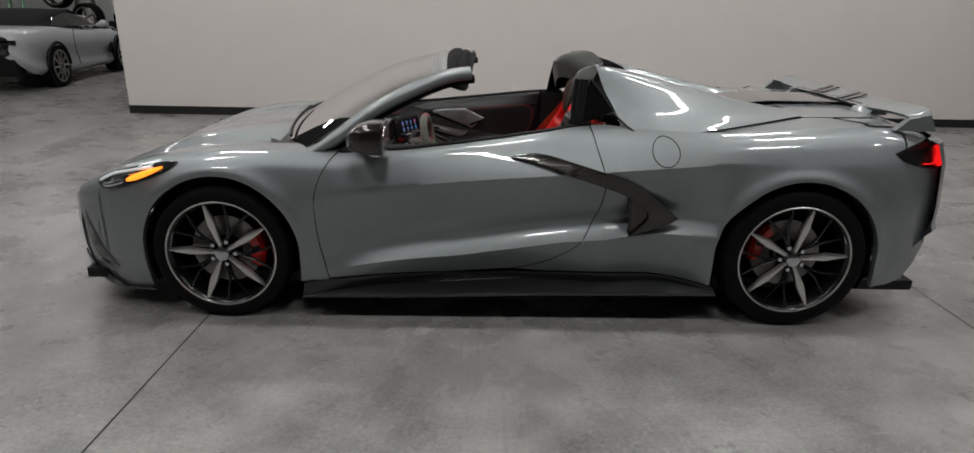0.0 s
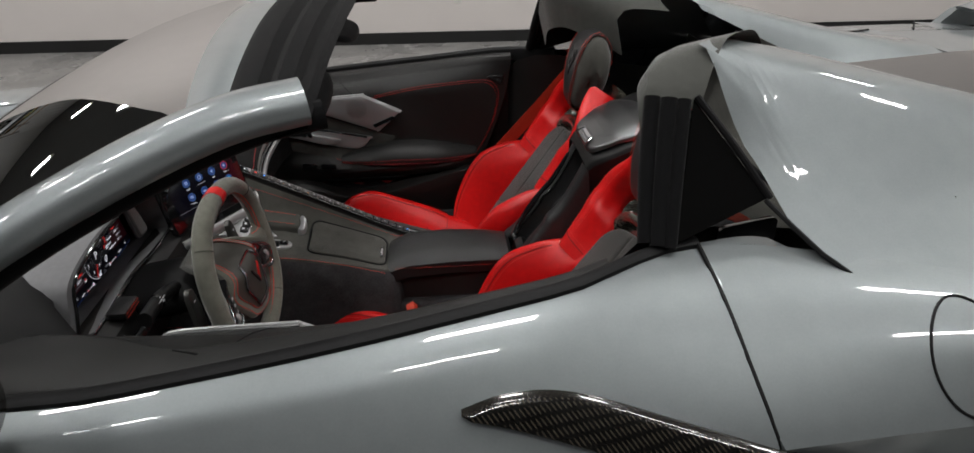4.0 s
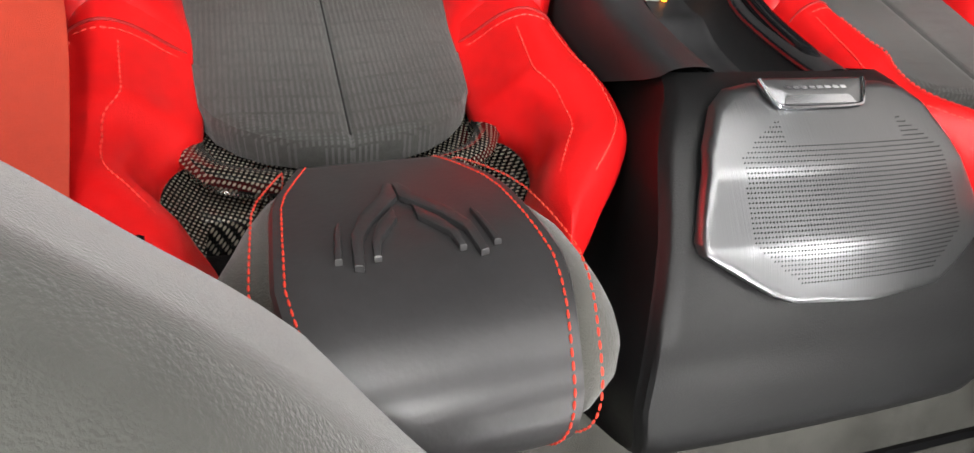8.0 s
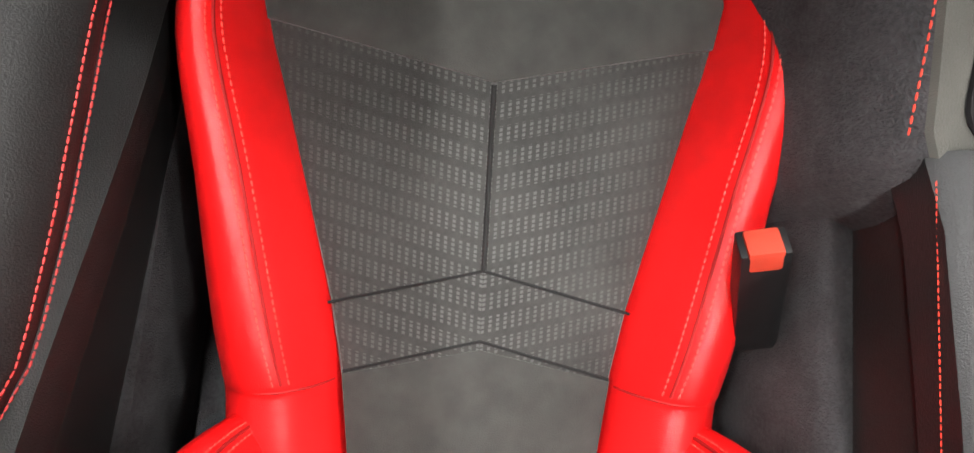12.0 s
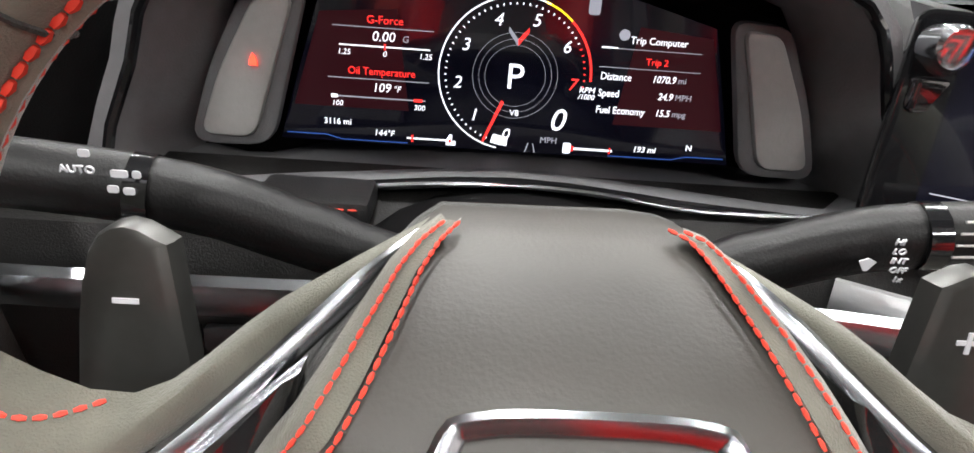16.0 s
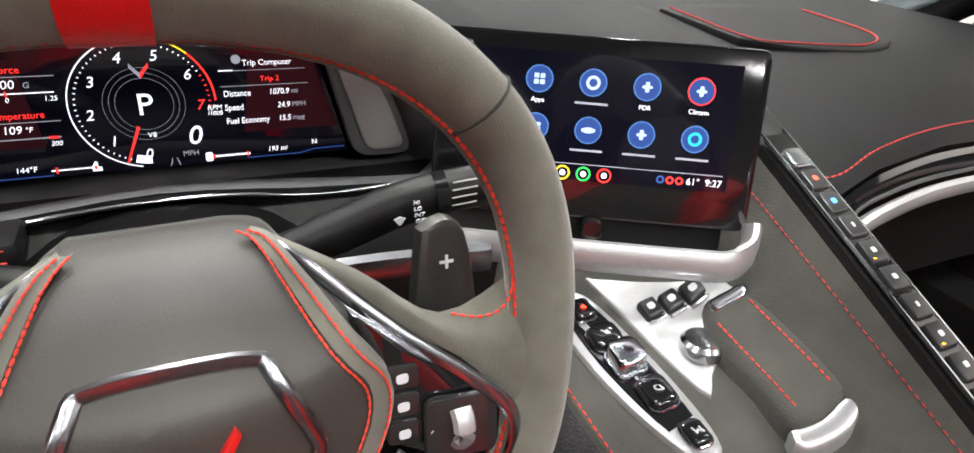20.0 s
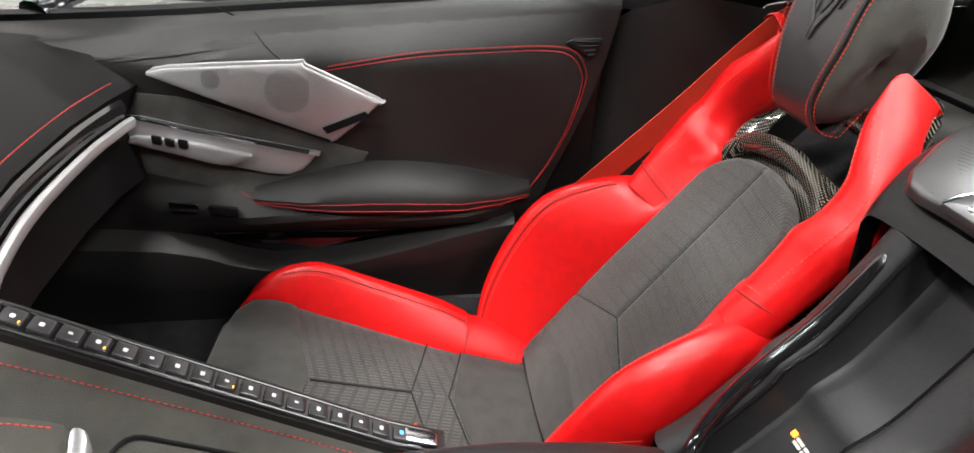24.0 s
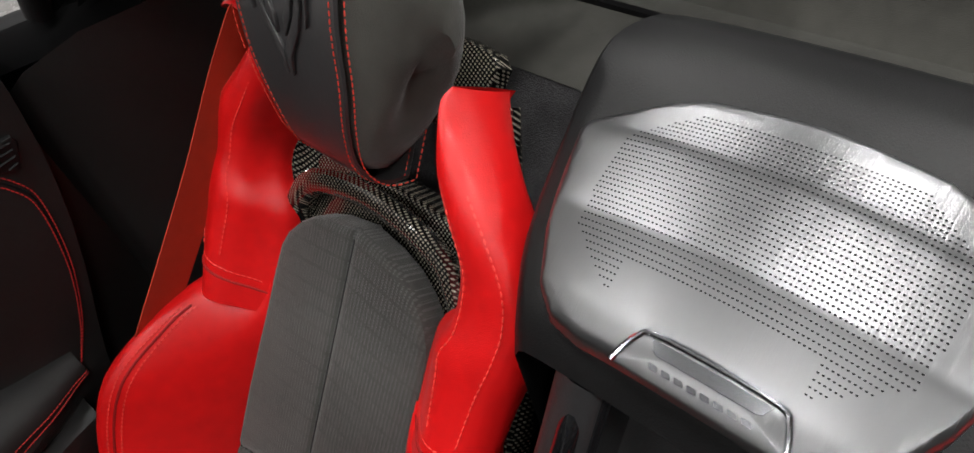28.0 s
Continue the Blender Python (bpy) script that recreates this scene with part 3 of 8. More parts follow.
def hw(x, z):
    """Half width of the body at a height."""
    w = soft(x, T_W)
    top = zs(x)
    if z > 0.56:
        w -= 0.105 * ((z - 0.56) / 0.40) ** 2
    scoop = max(0.0, 1 - ((x - 0.1) / 1.0) ** 4) if abs(x - 0.1) < 1.0 else 0.0
    zc, zl = lerp(x, T_ZC), lerp(x, T_ZL)
    mid = zl + 0.075
    w -= 0.24 * max(0.0, z - zc) * (0.35 + 0.65 * scoop) * 1.35
    if z < zc:
        if z > mid:
            k = (zc - z) / (zc - mid)
            dip = k if k < 0.8 else 0.8 + 0.2 * math.sin((k - 0.8) / 0.2 * math.pi / 2)
        elif z > zl:
            dip = 1 - 0.55 * ((mid - z) / 0.075) ** 1.5
        else:
            dip = 0.45
        w -= scoop * (0.118 + 0.01 * max(0, x)) * dip
        if z < zl:
            w -= scoop * 0.45 * (zl - z) * lerp(x, [(0.0, 1.0), (0.5, 0.35), (1.0, 0.2)])
    if z > zc:
        w -= lerp(x, [(0.15, 0.048), (0.36, 0.072)]) * math.exp(-((x - 0.42) / (0.45 if x < 0.42 else 0.24)) ** 2) * min(1.0, (z - zc) / max(top - zc, 0.05)) ** 1.6
    for cx, cz in ((FX, FR), (RX, RR)):
        d = math.hypot(x - cx, z - cz)
        w += 0.014 * math.exp(-((d - 0.40) / 0.035) ** 2)
    if x > 0.45 and z < zc:
        d = math.hypot(x - RX, z - RR)
        w -= 0.06 * min(1.0, (x - 0.45) / 0.25) * max(0.0, 1 - max(0.0, x - 1.2) / 0.2) * min(1.0, (zc - z) / 0.28) * (1 - math.exp(-(max(0.0, d - 0.40) / 0.12) ** 2))
    if z < 0.30 and x < -1.7:
        w -= 0.25 * (0.30 - z)
    r = lerp(x, [(-0.9, 0.07), (-0.5, 0.032), (0.20, 0.032), (0.36, 0.07)])
    if z > top - r:
        k = min((z - (top - r)) / r, 1.0)
        w -= r * (1 - math.sqrt(max(0.0, 1 - k * k)))
    return max(w, 0.02)


def side_map(sign, off=0.0):
    return lambda u, v, w: (u, sign * (hw(u, v) - 0.012 + w + off), v)


def arch(cx, cz, r, a0, a1, n=16):
    return [(cx + r * math.cos(radians(a0 + (a1 - a0) * i / n)), cz + r * math.sin(radians(a0 + (a1 - a0) * i / n))) for i in range(n + 1)]


def top_edge(x0, x1, n=12, drop=0.0):
    return [(x0 + (x1 - x0) * i / n, zs(x0 + (x1 - x0) * i / n) - drop) for i in range(n + 1)]


car = thing("sports_car", "grey metallic open-top sports car with red leather seats", "car")
DOOR_F = [(-0.80, 0.815), (-0.865, 0.73), (-0.905, 0.60), (-0.895, 0.42), (-0.875, 0.30), (-0.855, 0.212)]
DOOR_R = [(0.388, 0.930), (0.408, 0.84), (0.437, 0.74), (0.447, 0.66), (0.43, 0.55), (0.385, 0.44), (0.30, 0.35), (0.16, 0.275), (0.02, 0.238)]


def xz(pts, n=4):
    return [(p.x, p.y) for p in cr([(a, b, 0) for a, b in pts], n)]


def shift(pts, dx):
    return [(x + dx, z) for x, z in pts]


def levels(x, a, b):
    """Heights from a to b with rows on the crease lines of the side."""
    zl = lerp(x, T_ZL)
    knots = [a, zl, zl + 0.075, lerp(x, T_ZC), b - 0.07, b]
    for i in range(1, 6):
        knots[i] = max(min(knots[i], b - 0.0004 * (5 - i)), knots[i - 1] + 0.0004)
    out = [a]
    for (p, q), n in zip(zip(knots, knots[1:]), (5, 6, 9, 6, 6)):
        out += [p + (q - p) * k / n for k in range(1, n + 1)]
    return out


def edge_grid(sign, front, rear, lo, cols=36):
    """A panel between two upright edges given as tables (z, x)."""
    rows = []
    for j in range(33):
        row = []
        for i in range(cols + 1):
            f = i / cols
            x = lerp(0.5, front) + (lerp(0.5, rear) - lerp(0.5, front)) * f
            for _ in range(5):
                z = levels(x, lo(x), zs(x))[j]
                x = lerp(z, front) + (lerp(z, rear) - lerp(z, front)) * f
            row.append((x, sign * hw(x, z), z))
        e, g = row[0], row[-1]
        rows.append([(e[0] + 0.001, e[1] - sign * 0.02, e[2])] + row + [(g[0] - 0.001, g[1] - sign * 0.02, g[2])])
    return loft(rows)


def body_side(sign):
    tag = car
    df, dr = xz(DOOR_F), xz(DOOR_R)
    # fender: from the nose lamp to the door, round the front arch
    def skin(cols):
        """Columns (x, bottom, top) of the panel, with a folded lower lip."""
        return loft([[(x, sign * (hw(x, a) - 0.035), a + 0.004), (x, sign * (hw(x, a) - 0.003), a)] + [(x, sign * hw(x, z), z) for z in levels(x, a, b)[1:]] for x, a, b in cols])
    def low_f(x):
        d = x - FX
        return FR + math.sqrt(0.378 ** 2 - d * d) if abs(d) < 0.3757 else 0.202 if d > 0 else lerp(x, [(-1.935, 0.105), (-1.738, 0.125)])
    xs_ = [-1.935 + 0.196 * i / 6 for i in range(7)] + [FX - 0.3755 * math.cos(math.pi * i / 36) for i in range(37)] + [-0.983 + 0.077 * i / 4 for i in range(5)]
    part("front_fender", skin([(x, low_f(x), zs(x)) for x in xs_]), PAINT, tag)
    fz = sorted((z, x - 0.0022) for x, z in df)
    part("front_fender_rear", edge_grid(sign, [(0.0, -0.906), (1.0, -0.906)], fz, lambda x: 0.204, 8), PAINT, tag)
    # front bumper corner
    o = [(-1.935, 0.105), (-1.985, 0.36), (-1.975, 0.50), (-1.955, 0.60), (-1.925, zs(-1.925))] + top_edge(-1.925, -2.27, 6)[1:] + [(-2.28, 0.42), (-2.26, 0.34), (-2.21, 0.27), (-2.14, 0.18), (-2.05, 0.125)]
    part("front_bumper", slab(o, side_map(sign), 0.012, 0.003, step=0.028), PAINT, tag)
    # door
    dfz = sorted((z, x + 0.0022) for x, z in df)
    drz = sorted((z, x - 0.0022) for x, z in dr)
    part("door_skin", edge_grid(sign, dfz, drz, lambda x: lerp(x, [(-0.86, 0.212), (-0.3, 0.222), (0.02, 0.238)])), PAINT, tag)
    for edge in (df, dr):
        part("door_gap", sweep([(x, sign * (hw(x, z) - 0.0035), z) for x, z in edge], 0.0042, 6), SEAL, tag)
    # quarter panel
    def low(x):
        d = x - RX
        return RR + math.sqrt(0.388 ** 2 - d * d) if abs(d) < 0.386 else lerp(x, [(0.18, 0.225), (0.45, 0.235), (0.75, 0.218), (0.985, 0.205), (1.745, 0.215)])

    xs_ = [0.452 + (0.974 - 0.452) * i / 14 for i in range(15)] + [RX - 0.3855 * math.cos(math.pi * i / 36) for i in range(37)] + [1.748 + 0.09 * i / 4 for i in range(5)]
    part("rear_fender", skin([(x, low(x), zs(x) if x < 1.79 else lerp(x, [(1.79, zs(1.79)), (1.85, zs(1.85))])) for x in xs_]), PAINT, tag)
    upper = [(x, z) for x, z in shift(dr, 0.0022) if z > 0.655]
    lower = [(x, z) for x, z in shift(dr, 0.0022) if z < 0.67]
    up_z = sorted((x, z) for x, z in upper)
    lo_z = sorted((x, z) for x, z in lower)
    part("rear_fender_front", skin([(x, lerp(x, up_z), zs(x)) for x in [0.3905 + 0.0615 * i / 10 for i in range(11)]]), PAINT, tag)
    part("rear_fender_foot", skin([(x, lerp(x, [(0.02, 0.236), (0.18, 0.225), (0.45, 0.235)]), lerp(x, lo_z)) for x in [0.03 + 0.422 * i / 20 for i in range(21)]]), PAINT, tag)
    # rear bumper
    o = [(1.75, 0.215), (1.805, 0.60), (1.825, 0.74), (1.845, 0.80), (1.855, zs(1.855))] + top_edge(1.855, 2.09, 6)[1:] + [(2.115, 0.75), (2.125, 0.60), (2.115, 0.50), (2.07, 0.40), (2.00, 0.30), (1.93, 0.235), (1.84, 0.215)]
    part("rear_bumper", slab(o, side_map(sign), 0.012, 0.003, step=0.028), PAINT, tag)
    # sill
    o = [(-0.97, 0.198), (-0.85, 0.205), (-0.3, 0.215), (0.16, 0.218), (0.45, 0.228), (0.75, 0.212), (0.99, 0.199), (1.0, 0.165), (0.6, 0.165), (0.2, 0.155), (-0.4, 0.135), (-0.98, 0.125)]
    part("side_skirt", slab(o, side_map(sign, 0.012), 0.012, 0.003, step=0.06), PAINT_DARK, tag, "dark carbon-look side skirt")
    rows = []
    for i in range(25):
        x = -0.98 + 1.98 * i / 24
        zz = lerp(x, [(-0.98, 0.13), (-0.4, 0.14), (0.2, 0.16), (1.0, 0.17)])
        rows.append([(x, sign * y, z) for y, z in ((0.80, zz - 0.02), (0.955, zz - 0.012), (0.965, zz), (0.95, zz + 0.012), (0.80, zz + 0.02))])
    part("rocker", loft(rows), PAINT_DARK, tag)
    # intake boomerang
    up = xz([(0.005, 0.808), (0.07, 0.822), (0.16, 0.82), (0.30, 0.787), (0.46, 0.745), (0.57, 0.70), (0.68, 0.63), (0.76, 0.565), (0.812, 0.520)])
    lo = xz([(0.812, 0.520), (0.75, 0.48), (0.68, 0.455), (0.58, 0.425)]) + xz([(0.60, 0.445), (0.655, 0.50), (0.665, 0.535), (0.63, 0.575), (0.56, 0.625), (0.46, 0.67), (0.33, 0.715), (0.20, 0.76), (0.08, 0.79), (0.005, 0.803)])
    part("side_intake_blade", slab(up + lo[1:-1], lambda u, v, w: (u, sign * (hw(u, max(v, 0.64)) + 0.002 - 0.10 * max(0, 0.64 - v) + w), v), 0.016, 0.004, step=0.04), CARBON, tag, "carbon fibre boomerang intake blade")
    # black sliver for the shade in the body-coloured scoop behind the blade
    part("intake_shade", slab(xz([(0.575, 0.60), (0.625, 0.57), (0.655, 0.535), (0.648, 0.50), (0.60, 0.45), (0.575, 0.44), (0.60, 0.50), (0.605, 0.545)], 3), side_map(sign, 0.004), 0.010, 0.002, step=0.03), BLACK_PLASTIC, tag)
    # fuel cap ring
    ring = [(0.718 + 0.061 * math.cos(a), 0.0, 0.842 + 0.061 * math.sin(a)) for a in (2 * math.pi * i / 40 for i in range(40))]
    part("fuel_cap_seam", sweep([(x, sign * (hw(x, z) + 0.0005), z) for x, _, z in ring], 0.0022, 6, closed=True), SEAL, tag)
    # wheel housings
    for cx, cz, r in ((FX, FR, 0.375), (RX, RR, 0.385)):
        rows = []
        for i in range(25):
            a = radians(-25 + 230 * i / 24)
            rows.append([(cx + r * math.cos(a), sign * y, cz + r * math.sin(a)) for y in (0.89 if cx < 0 else 0.90, 0.80, 0.60)])
        bm = loft(rows)
        vs = [bm.verts.new((cx + r * math.cos(radians(10 * k)), sign * 0.60, cz + r * math.sin(radians(10 * k)))) for k in range(36)]
        bm.faces.new(vs)
        part("wheel_housing", bm, BLACK_PLASTIC, tag)


for sgn in (-1, 1):
    body_side(sgn)


def hood_z(x, y):
    """Top of the front: low centre, raised fenders."""
    s = zs(x)
    edge = hw(x, s)
    k = abs(y) / max(edge, 0.05)
    valley = 0.055 * math.exp(-((k - 0.60) / 0.16) ** 2) * min(1.0, max(0.0, (x + 2.2) / 0.5))
    crown = lerp(x, [(-2.3, 0.0), (-1.6, 0.0), (-1.1, 0.015), (-0.8, 0.02)]) * (1 - k * k)
    return s + crown - valley + 0.012 * math.sin(math.pi * min(k, 1))


def sheet(x0, x1, ylo, yhi, fz, nx=24, ny=12):
    rows = []
    for i in range(nx + 1):
        x = x0 + (x1 - x0) * i / nx
        a, b = ylo(x), yhi(x)
        rows.append([(x, a + (b - a) * j / ny, fz(x, a + (b - a) * j / ny)) for j in range(ny + 1)])
    return loft(rows)


HOODY = lambda x: lerp(x, [(-2.1, 0.42), (-1.6, 0.60), (-1.1, 0.655), (-0.8, 0.66)])
part("hood", sheet(-2.20, -1.02, lambda x: -HOODY(x), HOODY, hood_z, 26, 24), PAINT, car)
for sgn in (-1, 1):
    part("fender_top", sheet(-2.26, -0.80, lambda x: sgn * (HOODY(x) + 0.004), lambda x: sgn * hw(x, zs(x)), hood_z, 30, 8), PAINT, car)
part("nose", loft([[(x + dx, y * k, z) for x, y in [(p.x, p.y) for p in cr([(-2.10, -0.77, 0), (-2.21, -0.60, 0), (-2.28, -0.30, 0), (-2.30, 0, 0), (-2.28, 0.30, 0), (-2.21, 0.60, 0), (-2.10, 0.77, 0)], 5)]]
                   for z, dx, k in ((0.18, 0.03, 0.98), (0.30, 0.0, 0.99), (0.42, -0.005, 0.99), (0.50, 0.01, 0.985), (0.56, 0.06, 0.97), (0.585, 0.14, 0.95))]), PAINT, car)
part("splitter", loft([[(x, y * 0.97, 0.135), (x - 0.03, y, 0.15), (x - 0.02, y, 0.165), (x + 0.08, y, 0.17)] for x, y in
                       [(p.x, p.y) for p in cr([(-2.08, -0.74, 0), (-2.16, -0.62, 0), (-2.22, -0.4, 0), (-2.25, 0, 0), (-2.22, 0.4, 0), (-2.16, 0.62, 0), (-2.08, 0.74, 0)], 5)]]), BLACK_GLOSS, car, "gloss black front splitter")
for sgn in (-1, 1):
    # bumper vent and head lamp
    part("bumper_vent", slab(xz([(-2.06, 0.50), (-2.03, 0.43), (-1.97, 0.32), (-1.90, 0.225), (-1.95, 0.218), (-2.03, 0.25), (-2.06, 0.33), (-2.075, 0.42)], 3), side_map(sgn, 0.007), 0.008, 0.003, step=0.05), BLACK_GLOSS, car)
    part("bumper_lip", slab(xz([(-2.16, 0.245), (-2.12, 0.165), (-2.04, 0.118), (-1.95, 0.096), (-1.75, 0.106), (-1.75, 0.118), (-1.95, 0.116), (-2.03, 0.140), (-2.10, 0.185), (-2.145, 0.255)], 3), side_map(sgn, 0.014), 0.014, 0.004, step=0.05), BLACK_GLOSS, car, "dark lip along the bumper foot")
    lamp = part("headlight", slab(xz([(-1.955, 0.648), (-1.90, 0.628), (-1.80, 0.640), (-1.70, 0.672), (-1.60, 0.712), (-1.53, 0.756), (-1.60, 0.758), (-1.70, 0.740), (-1.80, 0.715), (-1.88, 0.690)], 4), side_map(sgn, 0.006), 0.012, 0.004, step=0.05), BLACK_GLOSS, car, "slim clear headlight, lit")
    part("light_blade", sweep([(x, sgn * (hw(x, z) + 0.010), z) for x, z in xz([(-1.93, 0.655), (-1.86, 0.690), (-1.77, 0.712), (-1.65, 0.734)], 5)], [0.004] + [0.0065] * 14 + [0.003], 8), LED_WHITE, lamp)
    part("projector", sweep([(x, sgn * (hw(x, z) + 0.010), z) for x, z in xz([(-1.90, 0.643), (-1.85, 0.650), (-1.79, 0.668)], 4)], [0.006] + [0.013] * 7 + [0.006], 8), CHROME, lamp)
    part("lens_fin", sweep([(x, sgn * (hw(x, z) + 0.011), z) for x, z in xz([(-1.86, 0.672), (-1.80, 0.690), (-1.73, 0.705)], 4)], 0.004, 6), CHROME, lamp)
    part("turn_signal", sweep([(x, sgn * (hw(x, z) + 0.011), z) for x, z in xz([(-1.775, 0.672), (-1.70, 0.700), (-1.60, 0.738)], 4)], [0.006, 0.010, 0.013, 0.014, 0.014, 0.013, 0.011, 0.008, 0.004], 8), AMBER, lamp, "lit amber turn signal")
    tl = part("tail_light", slab(xz([(1.775, 0.852), (1.90, 0.888), (2.02, 0.900), (2.085, 0.885), (2.105, 0.80), (2.06, 0.768), (1.92, 0.785), (1.82, 0.815)], 4), side_map(sgn, 0.004), 0.012, 0.004, step=0.05), BLACK_GLOSS, car, "dark smoked tail light")
    part("light_bar", sweep([(x, sgn * (hw(x, z) + 0.012), z) for x, z in xz([(1.93, 0.802), (2.01, 0.800), (2.04, 0.83), (2.07, 0.86), (2.085, 0.82), (2.08, 0.785), (2.04, 0.79)], 4)], [0.003] * 5 + [0.009] * 20, 8), TAIL_RED, tl)

# rear deck with its two buttresses
DECK_Y = lambda x: lerp(x, [(0.42, 0.60), (0.505, 0.628), (0.54, 0.680), (0.575, 0.722), (0.62, 0.750), (0.70, 0.760), (0.80, 0.752), (1.05, 0.700), (1.30, 0.630), (1.40, 0.595)])


def deck_z(x, y):
    a = abs(y)
    base = lerp(x, [(0.42, 0.965), (0.6, 0.905), (0.8, 0.905), (1.1, 0.935), (1.45, 0.975), (1.9, 0.985)])
    h = lerp(x, [(0.40, 0.225), (0.6, 0.245), (0.8, 0.20), (1.0, 0.135), (1.2, 0.07), (1.4, 0.015), (1.5, 0)])
    yo = lerp(x, [(0.4, 0.50), (0.8, 0.47), (1.4, 0.40)])
    yi = lerp(x, [(0.4, 0.30), (0.8, 0.33), (1.4, 0.36)])
    side = DECK_Y(x)
    if a > yo:
        k = (a - yo) / max(side - yo, 0.01)
        f = lerp(k, [(0, 1.0), (0.08, 0.94), (0.50, 0.40), (0.58, 0.32), (0.80, 0.13), (1.0, 0.0)])
        edge = lerp(x, [(0.42, 0.990), (0.505, 0.984), (0.54, 0.947), (0.575, 0.918), (0.62, 0.897), (0.8, 0.893), (1.1, 0.928), (1.45, 0.972)])
        return edge + (base + h - edge) * f
    elif a < yi:
        k = min((yi - a) / 0.11, 1)
        f = 0.5 + 0.5 * math.cos(math.pi * k)
    else:
        f = 1 + 0.06 * (1 - ((a - (yo + yi) / 2) / ((yo - yi) / 2)) ** 2)
    return base + h * f


SHELF_Y = [(0.36, 0.652), (0.505, 0.633), (0.54, 0.686), (0.575, 0.728), (0.62, 0.756), (0.70, 0.766), (0.80, 0.758), (1.05, 0.706), (1.30, 0.636), (1.44, 0.600), (1.46, 0.591)]
SHELF_Z = [(0.36, 0.920), (0.45, 0.926), (0.54, 0.920), (0.575, 0.910), (0.62, 0.895), (0.8, 0.890), (1.1, 0.925), (1.46, 0.968), (1.86, 0.968)]
NOSE = [(0.205, 0.86), (0.26, 0.80), (0.32, 0.68), (0.36, 0.60), (0.40, 0.545), (0.48, 0.455), (0.53, 0.412), (0.60, 0.478), (0.628, 0.506), (0.68, 0.541), (0.722, 0.577), (0.750, 0.622)]
for sgn in (-1, 1):
    rows = []
    for i in range(37):
        f = (i / 36) ** 1.25
        row = []
        for j in range(31):
            g = j / 30
            x = 0.53 + f * 0.93
            a = 0.205 + (DECK_Y(x) - 0.205) * g
            x = lerp(a, NOSE) + f * (1.46 - lerp(a, NOSE))
            a = 0.205 + (DECK_Y(x) - 0.205) * g
            row.append((x, sgn * a, deck_z(x, a)))
        rows.append(row)
    part("buttress", loft(rows), PAINT, car)
    part("fender_shelf", sheet(0.36, 1.86, lambda x: sgn * lerp(x, SHELF_Y), lambda x: sgn * hw(x, zs(x)),
                               lambda x, y: lerp(abs(y), [(lerp(x, SHELF_Y), lerp(x, SHELF_Z)), (hw(x, zs(x)), zs(x))]), 60, 8), PAINT, car)
    part("deck_seam", sweep([(x, sgn * (DECK_Y(x) + 0.003), lerp(x, [(0.5, 0.984), (0.54, 0.948), (0.575, 0.919), (0.62, 0.899), (0.8, 0.895), (1.1, 0.930), (1.44, 0.972)])) for x in [0.5 + 0.94 * i / 30 for i in range(31)]], 0.004, 6), SEAL, car)
EC = lambda x: lerp(x, [(0.8, 0.935), (1.45, 0.985), (1.86, 0.985)])
part("engine_cover", sheet(0.80, 1.86, lambda x: -0.20, lambda x: 0.20, lambda x, y: EC(x) + 0.012 * math.cos(2.2 * y), 26, 12), BLACK_GLOSS, car, "dark glossy engine cover")
for sgn in (-1, 1):
    part("rear_deck", sheet(1.462, 1.86, lambda x: sgn * 0.204, lambda x: sgn * lerp(x, [(1.46, 0.588), (1.86, 0.56)]), lambda x, y: 0.968 + 0.012 * math.cos(1.57 * y / 0.59) ** 0.5 if abs(y) < 0.589 else 0.968, 14, 16), PAINT, car)
    part("deck_seam", sweep([(1.60 + 0.10 * k / 8, sgn * (0.60 + 0.14 * k / 8), 0.970 - 0.004 * k / 8) for k in range(9)], 0.003, 6), SEAL, car)
part("rear_hatch", sheet(1.70, 2.07, lambda x: -hw(x, zs(x)), lambda x: hw(x, zs(x)), lambda x, y: zs(x) + 0.02 * math.cos(y * 1.6), 12, 24), PAINT, car)
part("rear_fascia", loft([[(x + dx, y, z) for x, y in [(p.x, p.y) for p in cr([(2.03, -0.86, 0), (2.11, -0.76, 0), (2.16, -0.5, 0), (2.18, 0, 0), (2.16, 0.5, 0), (2.11, 0.76, 0), (2.03, 0.86, 0)], 4)]]
                           for z, dx in ((0.20, -0.30), (0.30, -0.15), (0.40, -0.06), (0.45, -0.015), (0.475, 0.012), (0.50, 0.0), (0.60, 0.0), (0.80, -0.02), (0.90, -0.06), (0.925, -0.12))]), PAINT, car)
for sgn in (-1, 1):
    part("exhaust_tip", sweep([(2.02, sgn * 0.5, 0.36), (2.19, sgn * 0.5, 0.36)], 0.05, 16), CHROME, car)

# rear wing
def wing_sec(y, z, x0, x1, t):
    """Blade section: a thin lip that kicks up to the rear."""
    return [(x0, y, z), (x0 + 0.4 * (x1 - x0), y, z + 0.012), (x1 - 0.01, y, z + 0.034), (x1, y, z + 0.032), (x1, y, z + 0.024), (x0 + 0.5 * (x1 - x0), y, z - t + 0.008), (x0 + 0.02, y, z - t)]


